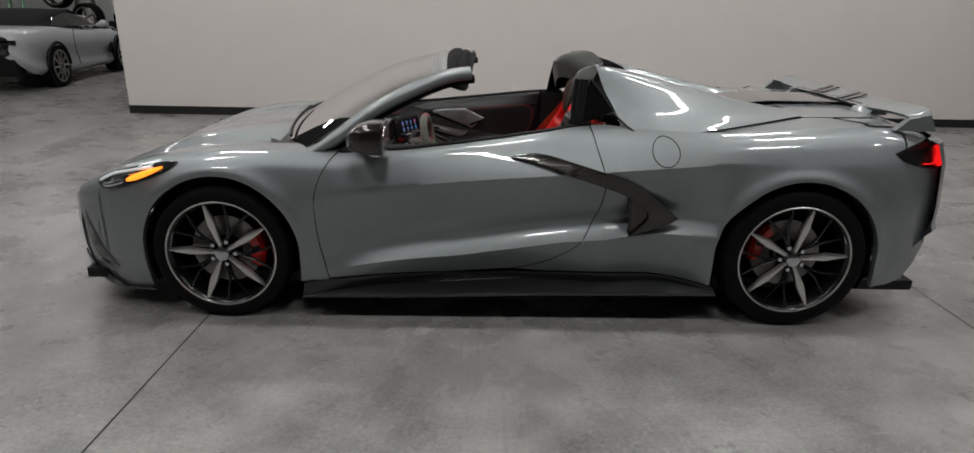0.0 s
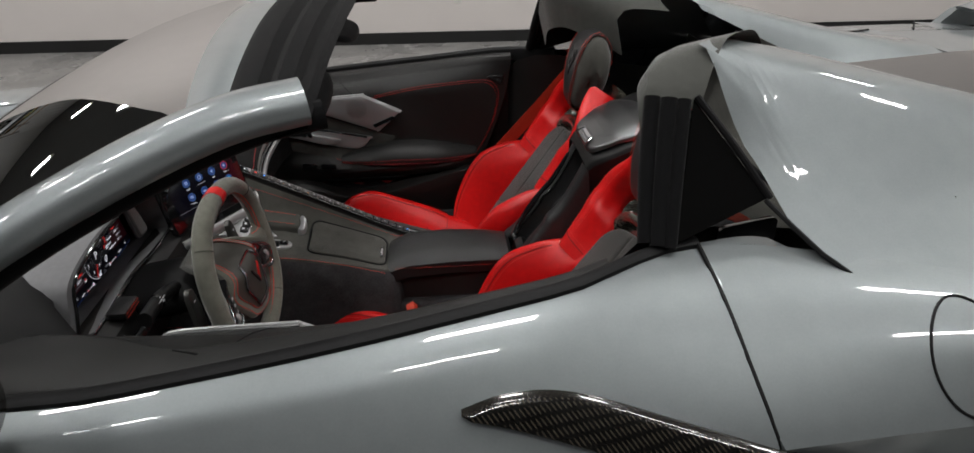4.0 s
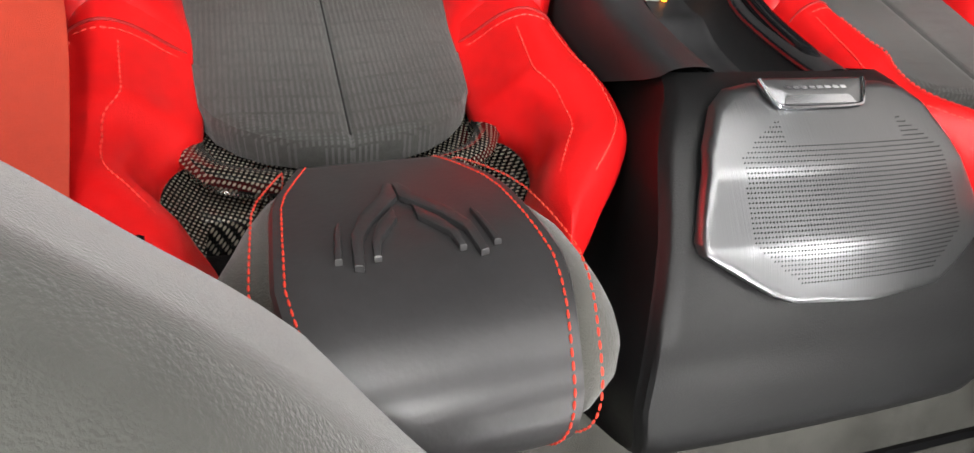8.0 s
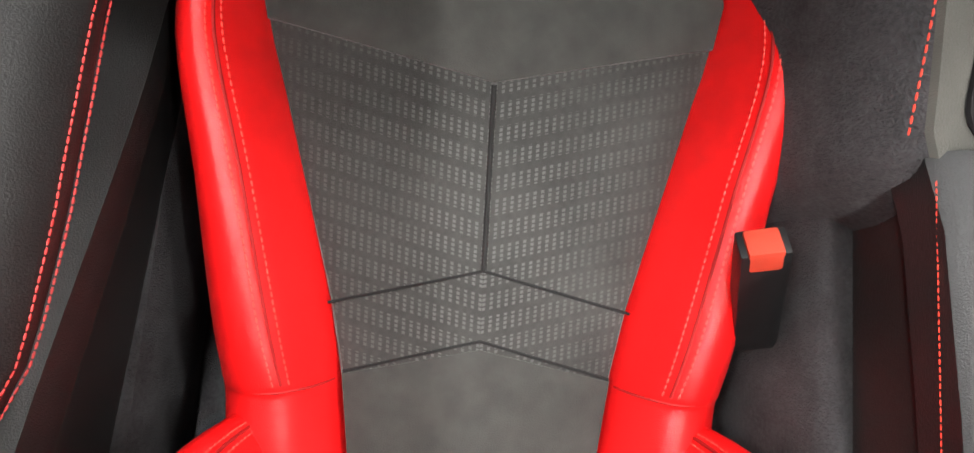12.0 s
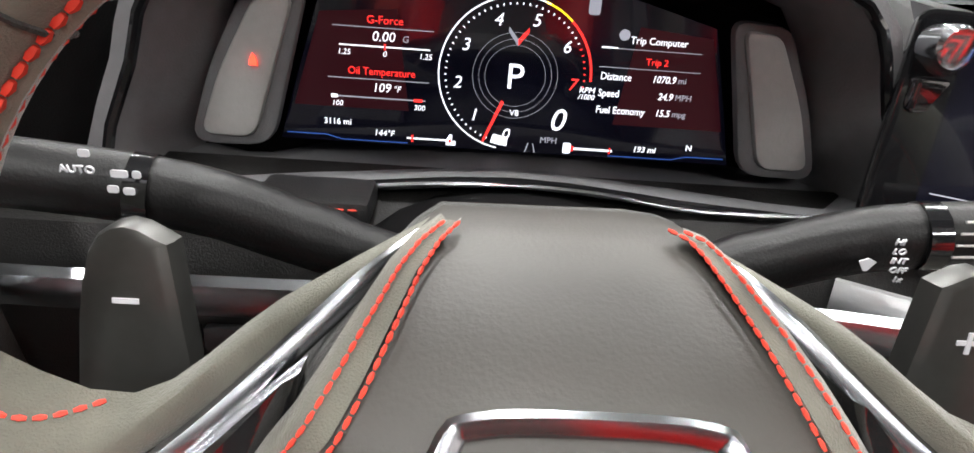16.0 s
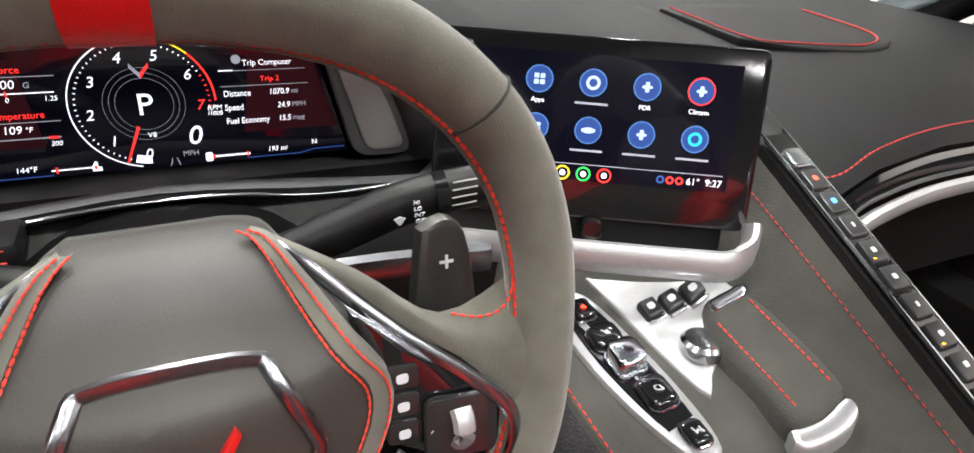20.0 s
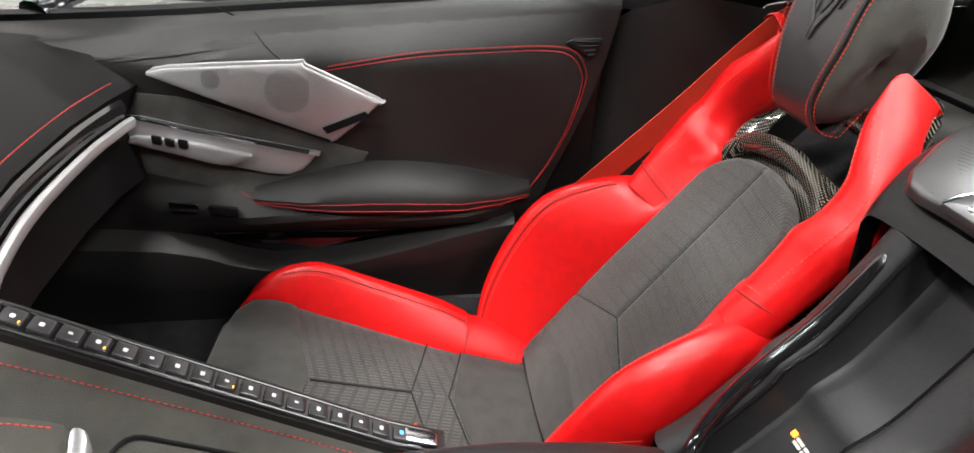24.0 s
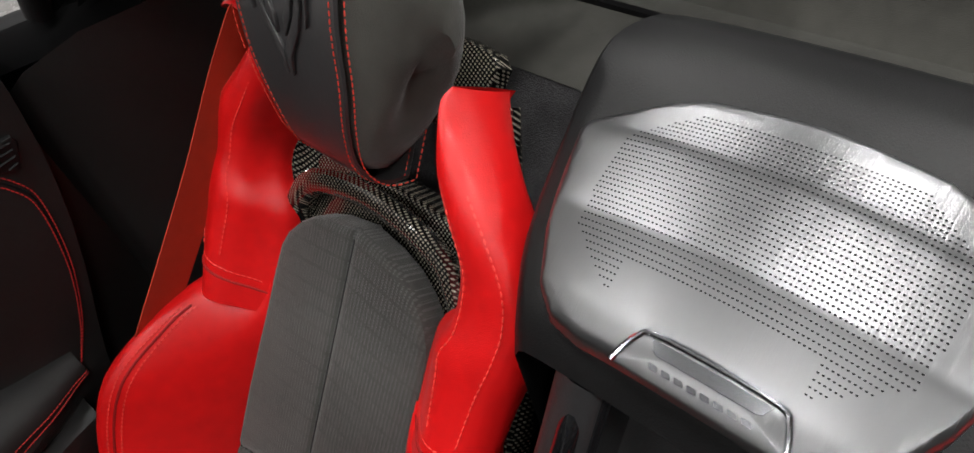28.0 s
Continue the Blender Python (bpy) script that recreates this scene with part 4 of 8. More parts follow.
WING = [(0.0, 1.005, 1.86, 1.985), (0.20, 1.003, 1.855, 1.985), (0.38, 1.002, 1.85, 1.98), (0.50, 1.008, 1.85, 1.975), (0.62, 1.015, 1.85, 1.97), (0.72, 1.016, 1.85, 1.965), (0.765, 1.010, 1.86, 1.96), (0.785, 0.985, 1.875, 1.955), (0.795, 0.955, 1.89, 1.955)]
wing = part("rear_spoiler", loft([wing_sec(-y, z, a, b, 0.016) for y, z, a, b in reversed(WING)] + [wing_sec(y, z, a, b, 0.016) for y, z, a, b in WING[1:]], True, True), PAINT, car, "grey rear spoiler with open ends on low stands")
for sgn in (-1, 1):
    part("spoiler_stand", loft([[(x, sgn * y, z) for x, z in ((a, 0.965), (a + 0.02, 1.0), (1.955, 1.022), (1.95, 0.965))] for y, a in ((0.36, 1.80), (0.40, 1.81), (0.45, 1.86))], True, True), PAINT, wing)
    part("end_stand", loft([[(x, sgn * y, z) for x, z in ((1.80, 0.945), (1.86, 1.0), (1.955, 1.02), (1.99, 0.945))] for y, in ((0.755,), (0.775,), (0.792,))], True, True), PAINT, wing)
    for y in (0.10, 0.17):
        part("black_inlay", slab([(1.862, y), (1.978, y), (1.978, y + 0.035), (1.862, y + 0.035)], lambda u, v, w: (u, sgn * v, lerp(u, [(1.86, 1.006), (1.905, 1.018), (1.976, 1.039)]) + w), 0.004), BLACK_GLOSS, wing)
part("centre_stand", box((1.87, -0.34, 0.955), (1.95, 0.34, 1.010), 0.006), BLACK_GLOSS, wing)

# windshield, frame and header
A0 = [(-0.84, 0.762, 0.848), (-0.65, 0.722, 0.985), (-0.46, 0.668, 1.082), (-0.31, 0.615, 1.137), (-0.20, 0.578, 1.152)]
for sgn in (-1, 1):
    path = cr([(x, sgn * y, z) for x, y, z in [(-1.04, 0.785, 0.735)] + A0], 6)
    part("windshield_pillar", sweep(path, [0.034] * 6 + [0.042] * (len(path) - 6), 14, (1.2, 0.8)), PAINT, car)
    part("pillar_trim", sweep([p + Vector((0.022, -sgn * 0.022, -0.028)) for p in path[4:]], 0.022, 10), FABRIC_TOP, car)


def ws(u, v):
    """Windshield: u across from -1 to 1, v up from 0 to 1."""
    c = cr([(-1.20, 0.0, 0.825), (-0.95, 0.0, 0.985), (-0.66, 0.0, 1.13), (-0.41, 0.0, 1.20)], 10)
    e = cr([(-1.0, 0.755, 0.79), (-0.78, 0.722, 0.935), (-0.56, 0.665, 1.058), (-0.365, 0.602, 1.14)], 10)
    i = min(int(v * 30), 29)
    t = v * 30 - i
    a, b = c[i].lerp(c[i + 1], t), e[i].lerp(e[i + 1], t)
    k = abs(u) ** 2.2
    return Vector((a.x + (b.x - a.x) * k, b.y * u, a.z + (b.z - a.z) * k))


gl = part("windshield", loft([[ws(-1 + 2 * i / 24, j / 16) for i in range(25)] for j in range(17)]), GLASS, car, "curved clear windshield")
gl.visible_shadow = False
part("frit_band", loft([[ws(-1 + 2 * i / 24, v) + Vector((0.004, 0, -0.003)) for i in range(25)] for v in (0.0, 0.07, 0.14)]), SEAL, car)
part("cowl", loft([[ws(-1 + 2 * i / 24, v) + Vector((dx, 0, dz)) for i in range(25)] for v, dx, dz in ((0.0, -0.10, -0.03), (0, -0.05, -0.035), (0.0, -0.005, -0.012), (0.10, 0.012, -0.012))]), BLACK_PLASTIC, car, "black wiper cowl")
for sgn, u0 in ((-1, -0.75), (1, 0.1)):
    part("wiper", sweep([ws(u0 + 0.62 * t / 8, 0.03 + 0.13 * t / 8) + Vector((-0.012, 0, 0.014)) for t in range(9)], 0.008, 6), BLACK_PLASTIC, car)
part("header_panel", loft([[ws(-1 + 2 * i / 24, 1) + Vector((dx * (1 - 0.3 * abs(-1 + 2 * i / 24) ** 2), 0, dz)) for i in range(25)] for dx, dz in ((0, 0.0), (0.03, 0.012), (0.06, 0.016), (0.085, 0.012))]), PAINT, car)
part("header_seal", loft([[ws(-1 + 2 * i / 24, 1) + Vector((dx * (1 - 0.25 * abs(-1 + 2 * i / 24) ** 2), 0, dz)) for i in range(25)] for dx, dz in
                          ((0.08, 0.010), (0.10, 0.024), (0.135, 0.026), (0.150, 0.012), (0.165, 0.020), (0.19, 0.014), (0.20, 0.0), (0.22, 0.004), (0.235, -0.006), (0.225, -0.022), (0.17, -0.035), (0.05, -0.03), (0.0, -0.02))]), FABRIC_TOP, car, "black padded header trim")
for sgn in (-1, 1):
    v = part("sun_visor", slab(xz([(-0.36, 0.12), (-0.26, 0.14), (-0.215, 0.20), (-0.215, 0.38), (-0.25, 0.46), (-0.36, 0.47)], 4), lambda u, w2, w: (u, sgn * w2, 1.118 - 0.35 * (u + 0.36) - 0.12 * w2 * w2 + w), 0.016, 0.006), FABRIC_TOP, car, "black fabric sun visor")
    part("visor_label", slab(rrect(0.05, 0.07, 0.003, 2), lambda u, w2, w: (-0.29 + u, sgn * (0.33 + w2), 1.136 - 0.35 * (u + 0.07) - 0.12 * (0.33 + w2) ** 2 + w), 0.0015), WHITE_PLASTIC, v)
    part("header_latch", slab(rrect(0.03, 0.035, 0.004, 3), lambda u, w2, w: (-0.255 + u, sgn * (0.42 + w2), 1.135 + w), 0.008, 0.002), BLACK_GLOSS, car)

# side glass corner, buttress caps and seals
for sgn in (-1, 1):
    tri = [Vector((0.395, sgn * 0.545, 1.125)), Vector((0.505, sgn * 0.626, 0.985)), Vector((0.350, sgn * 0.668, 0.935))]
    bm = bmesh.new()
    n = 8
    rows = []
    for i in range(n + 1):
        a, b = tri[0].lerp(tri[2], i / n), tri[0].lerp(tri[1], i / n)
        rows.append([a.lerp(b, j / n) for j in range(n + 1)])
    part("quarter_glass", loft(rows), DARK_GLASS, car, "black corner glass panel")
    part("pillar_lining", loft([[p + Vector((-0.015, -sgn * 0.035, -0.01)) for p in r] for r in rows]), FABRIC_TOP, car)
    for dx, dy, r_ in ((-0.016, 0.004, 0.011), (-0.038, -0.004, 0.014), (-0.062, -0.016, 0.013)):
        part("corner_seal", sweep(cr([tri[0] + Vector((dx, dy * sgn, 0.0)), (tri[0] + tri[2]) / 2 + Vector((dx * 0.9, dy * sgn, -0.004)), tri[2] + Vector((dx * 0.7, dy * sgn, -0.006))], 6), r_, 10), FABRIC_TOP, car)
    part("panel_seal", sweep(cr([tri[0] + Vector((0.004, 0, 0.004)), (tri[0] + tri[1]) / 2 + Vector((0.006, 0, 0.004)), tri[1] + Vector((0.004, 0, 0))], 6), 0.006, 8), SEAL, car)
    # cloth cap over the front of the buttress
    F = cr([(0.318, 0.545, 1.06), (0.316, 0.515, 1.105), (0.326, 0.472, 1.128), (0.356, 0.428, 1.138), (0.40, 0.382, 1.125), (0.50, 0.31, 1.08)], 5)
    B = cr([(0.408, 0.548, 1.110), (0.420, 0.530, 1.140), (0.458, 0.480, 1.192), (0.505, 0.435, 1.200), (0.560, 0.385, 1.185), (0.640, 0.290, 1.10)], 5)
    rows = []
    for f, lift, dn in ((0.0, 0.0, 0.10), (0.0, 0.0, 0.03), (0.0, 0.0, 0.0), (0.12, 0.022, 0), (0.3, 0.024, 0), (0.6, 0.016, 0), (0.85, 0.008, 0), (1.0, 0.003, 0)):
        rows.append([(p.x + (q.x - p.x) * f + dn * 0.25, sgn * (p.y + (q.y - p.y) * f), p.z + (q.z - p.z) * f + lift - dn) for p, q in zip(F, B)])
    part("buttress_cap", loft(rows), CAP_SUEDE, car, "black cloth trim on the buttress front")

# door top rails and mirrors
for sgn in (-1, 1):
    rows = []
    for i in range(25):
        x = -0.80 + 1.19 * i / 24
        y = hw(x, zs(x)) + 0.004
        z = zs(x)
        rows.append([(x, sgn * (y + a), z + b) for a, b in ((0.0, -0.006), (0.0, 0.006), (-0.008, 0.011), (-0.018, 0.011), (-0.026, 0.006), (-0.029, -0.004), (-0.029, -0.03))])
    part("window_seal", loft(rows), SEAL, car)
    mir = part("side_mirror", loft([[(x, sgn * (yc + ry * math.copysign(abs(math.cos(a)) ** 0.6, math.cos(a))), zc + rz * math.copysign(abs(math.sin(a)) ** 0.6, math.sin(a))) for a in (2 * math.pi * k / 28 for k in range(28))]
                                   for x, yc, zc, ry, rz in ((-0.735, 0.93, 0.885, 0.02, 0.01), (-0.725, 0.94, 0.89, 0.06, 0.035), (-0.68, 0.945, 0.90, 0.095, 0.062), (-0.62, 0.95, 0.905, 0.105, 0.074), (-0.565, 0.95, 0.905, 0.108, 0.076), (-0.56, 0.95, 0.905, 0.10, 0.068))], True, True), CARBON, car, "carbon and gloss black door mirror")
    part("mirror_glass", slab([(0.98 * 0.09 * math.cos(a), 0.06 * math.sin(a)) for a in (2 * math.pi * k / 20 for k in range(20))], lambda u, v, w: (-0.560 + w, sgn * (0.95 + u), 0.903 + v), 0.004), CHROME, mir)
    part("mirror_arm", sweep([(-0.70, sgn * 0.80, 0.815), (-0.66, sgn * 0.88, 0.83), (-0.63, sgn * 0.93, 0.845)], [0.03, 0.024, 0.03], 10, (1, 0.6)), BLACK_GLOSS, mir)


# ---- wheels ----
def wheel(x, side, r, width, rimr, turn):
    ob = part("wheel", sweep([(0, -0.02, 0), (0, 0.02, 0)], 0.05, 16), RIM_BLACK, car, "black and machined alloy wheel")
    w = width / 2
    prof = [(rimr - 0.012, -w * 0.9), (rimr + 0.004, -w * 0.97), (r * 0.90, -w), (r * 0.965, -w * 0.93), (r * 0.99, -w * 0.80), (r, -w * 0.5), (r, w * 0.5), (r * 0.97, w * 0.9), (rimr, w)]
    n = 64
    part("tyre", loft([[(q * math.cos(2 * math.pi * k / n), y, q * math.sin(2 * math.pi * k / n)) for q, y in prof] for k in range(n + 1)]), RUBBER, ob, "black low-profile tyre")
    prof = [(rimr + 0.001, -w * 0.955), (rimr - 0.002, -w * 0.970), (rimr - 0.006, -w * 0.965), (rimr - 0.008, -w * 0.93)]
    part("rim_lip", loft([[(q * math.cos(2 * math.pi * k / n), y, q * math.sin(2 * math.pi * k / n)) for q, y in prof] for k in range(n + 1)]), MACHINED, ob, "bright machined rim lip")
    prof = [(rimr - 0.008, -w * 0.93), (rimr - 0.017, -w * 0.88), (rimr - 0.03, -w * 0.6), (rimr - 0.05, w * 0.9)]
    part("barrel", loft([[(q * math.cos(2 * math.pi * k / n), y, q * math.sin(2 * math.pi * k / n)) for q, y in prof] for k in range(n + 1)]), RIM_BLACK, ob)
    yf = -w * 0.86
    for k in range(5):
        a = radians(turn + 72 * k)
        c, s = math.cos(a), math.sin(a)

        def spoke(q, o, y):
            return (q * c - o * s, y, q * s + o * c)
        rows = [[spoke(q, o, y) for o, y in ((-hwid, yy + 0.012), (-hwid * 0.8, yy), (0, yy - 0.004), (hwid * 0.8, yy), (hwid, yy + 0.012))]
                for q, hwid, yy in ((0.035, 0.010, yf + 0.012), (0.07, 0.012, yf + 0.008), (0.12, 0.017, yf + 0.004), (0.15, 0.021, yf + 0.002), (0.19, 0.016, yf + 0.001), (rimr - 0.012, 0.005, yf - 0.002))]
        part("spoke", loft(rows), MACHINED, ob)
        part("spoke_back", sweep([spoke(0.03, 0, yf + 0.035), spoke(rimr - 0.015, 0, yf + 0.03)], 0.014, 8), RIM_BLACK, ob)
        b = radians(turn + 36 + 72 * k)

        def yarm(q, ang, y):
            return (q * math.cos(b + ang), y, q * math.sin(b + ang))
        for sg in (-1, 1):
            part("thin_spoke", sweep([yarm(0.05, 0.0, yf + 0.03), yarm(0.115, sg * 0.06, yf + 0.014), yarm(0.15, sg * 0.10, yf + 0.01), yarm(rimr - 0.018, sg * 0.24, yf + 0.004)], [0.009, 0.008, 0.007, 0.006], 6), RIM_BLACK, ob)
        part("lug_nut", sweep([yarm(0.058, 0, yf + 0.04), yarm(0.058, 0, yf + 0.01)], 0.010, 8), CHROME, ob)
    part("centre_cap", sweep([(0, yf + 0.03, 0), (0, yf - 0.004, 0), (0, yf - 0.008, 0)], [0.034, 0.034, 0.028], 20), CHROME, ob, "silver centre cap")
    part("brake_disc", loft([[(q * math.cos(2 * math.pi * k / 40), y, q * math.sin(2 * math.pi * k / 40)) for q, y in ((0.07, -0.02), (0.085, -0.03), (0.168, -0.03), (0.17, -0.02), (0.17, 0.01))] for k in range(41)]), STEEL, ob)
    bm = bmesh.new()
    ca = 0.12 if x < 0 else 2.75
    rows = []
    for i in range(13):
        a = ca - 0.52 + 1.04 * i / 12
        rows.append([(q * math.cos(a), y, q * math.sin(a)) for q, y in ((0.125, -0.055), (0.14, -0.075), (0.175, -0.078), (0.192, -0.06), (0.195, 0.0))])
    part("brake_caliper", loft(rows, bm=bm), BRAKE_RED, ob, "red brake caliper")
    part("caliper_bridge", loft([[(q * math.cos(a), -0.079, q * math.sin(a)) for q in (0.135, 0.18)] for a in (ca - 0.08, ca + 0.08)]), BLACK_PLASTIC, ob)
    ob.matrix_basis = pose(x, side * (0.945 - w if x < 0 else 0.955 - w), r, 0, 0, 0 if side < 0 else 180)
    return ob


wheel(FX, -1, FR, 0.245, 0.262, 104)
wheel(RX, -1, RR, 0.305, 0.268, 77)
for ww, hh, rr, ri in ((FX, 0.245, FR, 0.262), (RX, 0.305, RR, 0.268)):
    wheel(ww, 1, rr, hh, ri, 90)
part("underbody", box((-2.1, -0.80, 0.14), (2.05, 0.80, 0.19)), BLACK_PLASTIC, car)


# ---- cabin ----
def perforated(name, along, column, band, slope, duty, pale, tone):
    """Charcoal suede with rows of small pale slots: columns across, bands along a direction (x, z)."""
    m = bpy.data.materials.new(name)
    m.use_nodes = True
    nt = m.node_tree
    b = nt.nodes["Principled BSDF"]
    b.inputs["Roughness"].default_value = 0.92
    b.inputs["Sheen Weight"].default_value = 0.22
    tc = nt.nodes.new("ShaderNodeTexCoord")
    sep = nt.nodes.new("ShaderNodeSeparateXYZ")
    nt.links.new(tc.outputs["Object"], sep.inputs[0])

    def math_node(op, a, bb):
        q = nt.nodes.new("ShaderNodeMath")
        q.operation = op
        for i, v in enumerate((a, bb)):
            if isinstance(v, (int, float)):
                q.inputs[i].default_value = v
            elif v is not None:
                nt.links.new(v, q.inputs[i])
        return q.outputs[0]

    def noise(scale, detail):
        n = nt.nodes.new("ShaderNodeTexNoise")
        n.inputs["Scale"].default_value, n.inputs["Detail"].default_value = scale, detail
        nt.links.new(tc.outputs["Object"], n.inputs["Vector"])
        return n.outputs["Fac"]
    side = math_node("ABSOLUTE", sep.outputs[1], None)
    run = math_node("ADD", math_node("MULTIPLY", sep.outputs[0], along[0]), math_node("MULTIPLY", sep.outputs[2], along[1]))
    run = math_node("ADD", run, math_node("MULTIPLY", side, slope))
    cols = math_node("GREATER_THAN", math_node("SINE", math_node("MULTIPLY", side, 2 * math.pi / column), None), 0.25)
    bands = math_node("GREATER_THAN", math_node("SINE", math_node("MULTIPLY", run, 2 * math.pi / band), None), duty)
    fine = math_node("GREATER_THAN", math_node("SINE", math_node("MULTIPLY", run, 2 * math.pi / (column * 0.62)), None), -0.55)
    fade = math_node("SUBTRACT", 1.15, math_node("MULTIPLY", side, 5.0))
    wear = math_node("MULTIPLY", noise(18, 5), 1.7)
    dot = math_node("MULTIPLY", math_node("MULTIPLY", cols, bands), math_node("MULTIPLY", fine, math_node("MULTIPLY", fade, wear)))
    ramp = nt.nodes.new("ShaderNodeValToRGB")
    ramp.color_ramp.elements[0].position, ramp.color_ramp.elements[1].position = 0.3, 0.7
    ramp.color_ramp.elements[0].color = (0.018 * tone, 0.0185 * tone, 0.0170 * tone, 1)
    ramp.color_ramp.elements[1].color = (0.038 * tone, 0.039 * tone, 0.0355 * tone, 1)
    nt.links.new(math_node("ADD", math_node("MULTIPLY", noise(11, 6), 0.6), math_node("MULTIPLY", noise(160, 3), 0.4)), ramp.inputs[0])
    mx = nt.nodes.new("ShaderNodeMix")
    mx.data_type = "RGBA"
    mx.clamp_factor = True
    nt.links.new(dot, mx.inputs["Factor"])
    nt.links.new(ramp.outputs[0], mx.inputs["A"])
    mx.inputs["B"].default_value = (pale, pale, pale * 0.97, 1)
    nt.links.new(mx.outputs["Result"], b.inputs["Base Color"])
    bp = nt.nodes.new("ShaderNodeBump")
    bp.inputs["Strength"].default_value = 0.5
    bp.inputs["Distance"].default_value = 0.001
    nt.links.new(math_node("SUBTRACT", noise(900, 3), dot), bp.inputs["Height"])
    nt.links.new(bp.outputs[0], b.inputs["Normal"])
    return m


PERF_BACK = perforated("perforated_back_suede", (0.557, 0.83), 0.0046, 0.021, 0.14, -0.9, 0.075, 1.4)
PERF_CUSHION = perforated("perforated_cushion_suede", (-0.976, 0.215), 0.0062, 0.0195, -0.26, -0.6, 0.085, 1.15)
SEAM_AND_SHADE = mat("seam_and_shade", (0.010, 0.010, 0.010), 0.9)


def bowl(rows, n=4):
    """A skin over rows of control points, smoothed both ways."""
    lines = [cr(r, n) for r in rows]
    cols = [cr([l[i] for l in lines], n) for i in range(len(lines[0]))]
    return loft([[c[j] for c in cols] for j in range(len(cols[0]))])


# --- seats ---
SO, SD, SN = Vector((0.13, 0, 0.31)), Vector((0.557, 0, 0.83)), Vector((-0.83, 0, 0.557))
CD, CN = Vector((-0.976, 0, 0.215)), Vector((0.215, 0, 0.976))


def bk(s, y, n):
    return SO + SD * s + SN * n + Vector((0, y, 0))


def cu(t, y, n):
    t = t if t < 0.35 else 0.35 + (t - 0.35) * 0.84
    return SO + CD * t + CN * n + Vector((0, y, 0))


def insert_half(s):
    return lerp(s, [(-0.03, 0.130), (0.1, 0.136), (0.25, 0.130), (0.40, 0.118), (0.45, 0.112), (0.478, 0.098), (0.500, 0.070), (0.513, 0.035), (0.518, 0.0)])


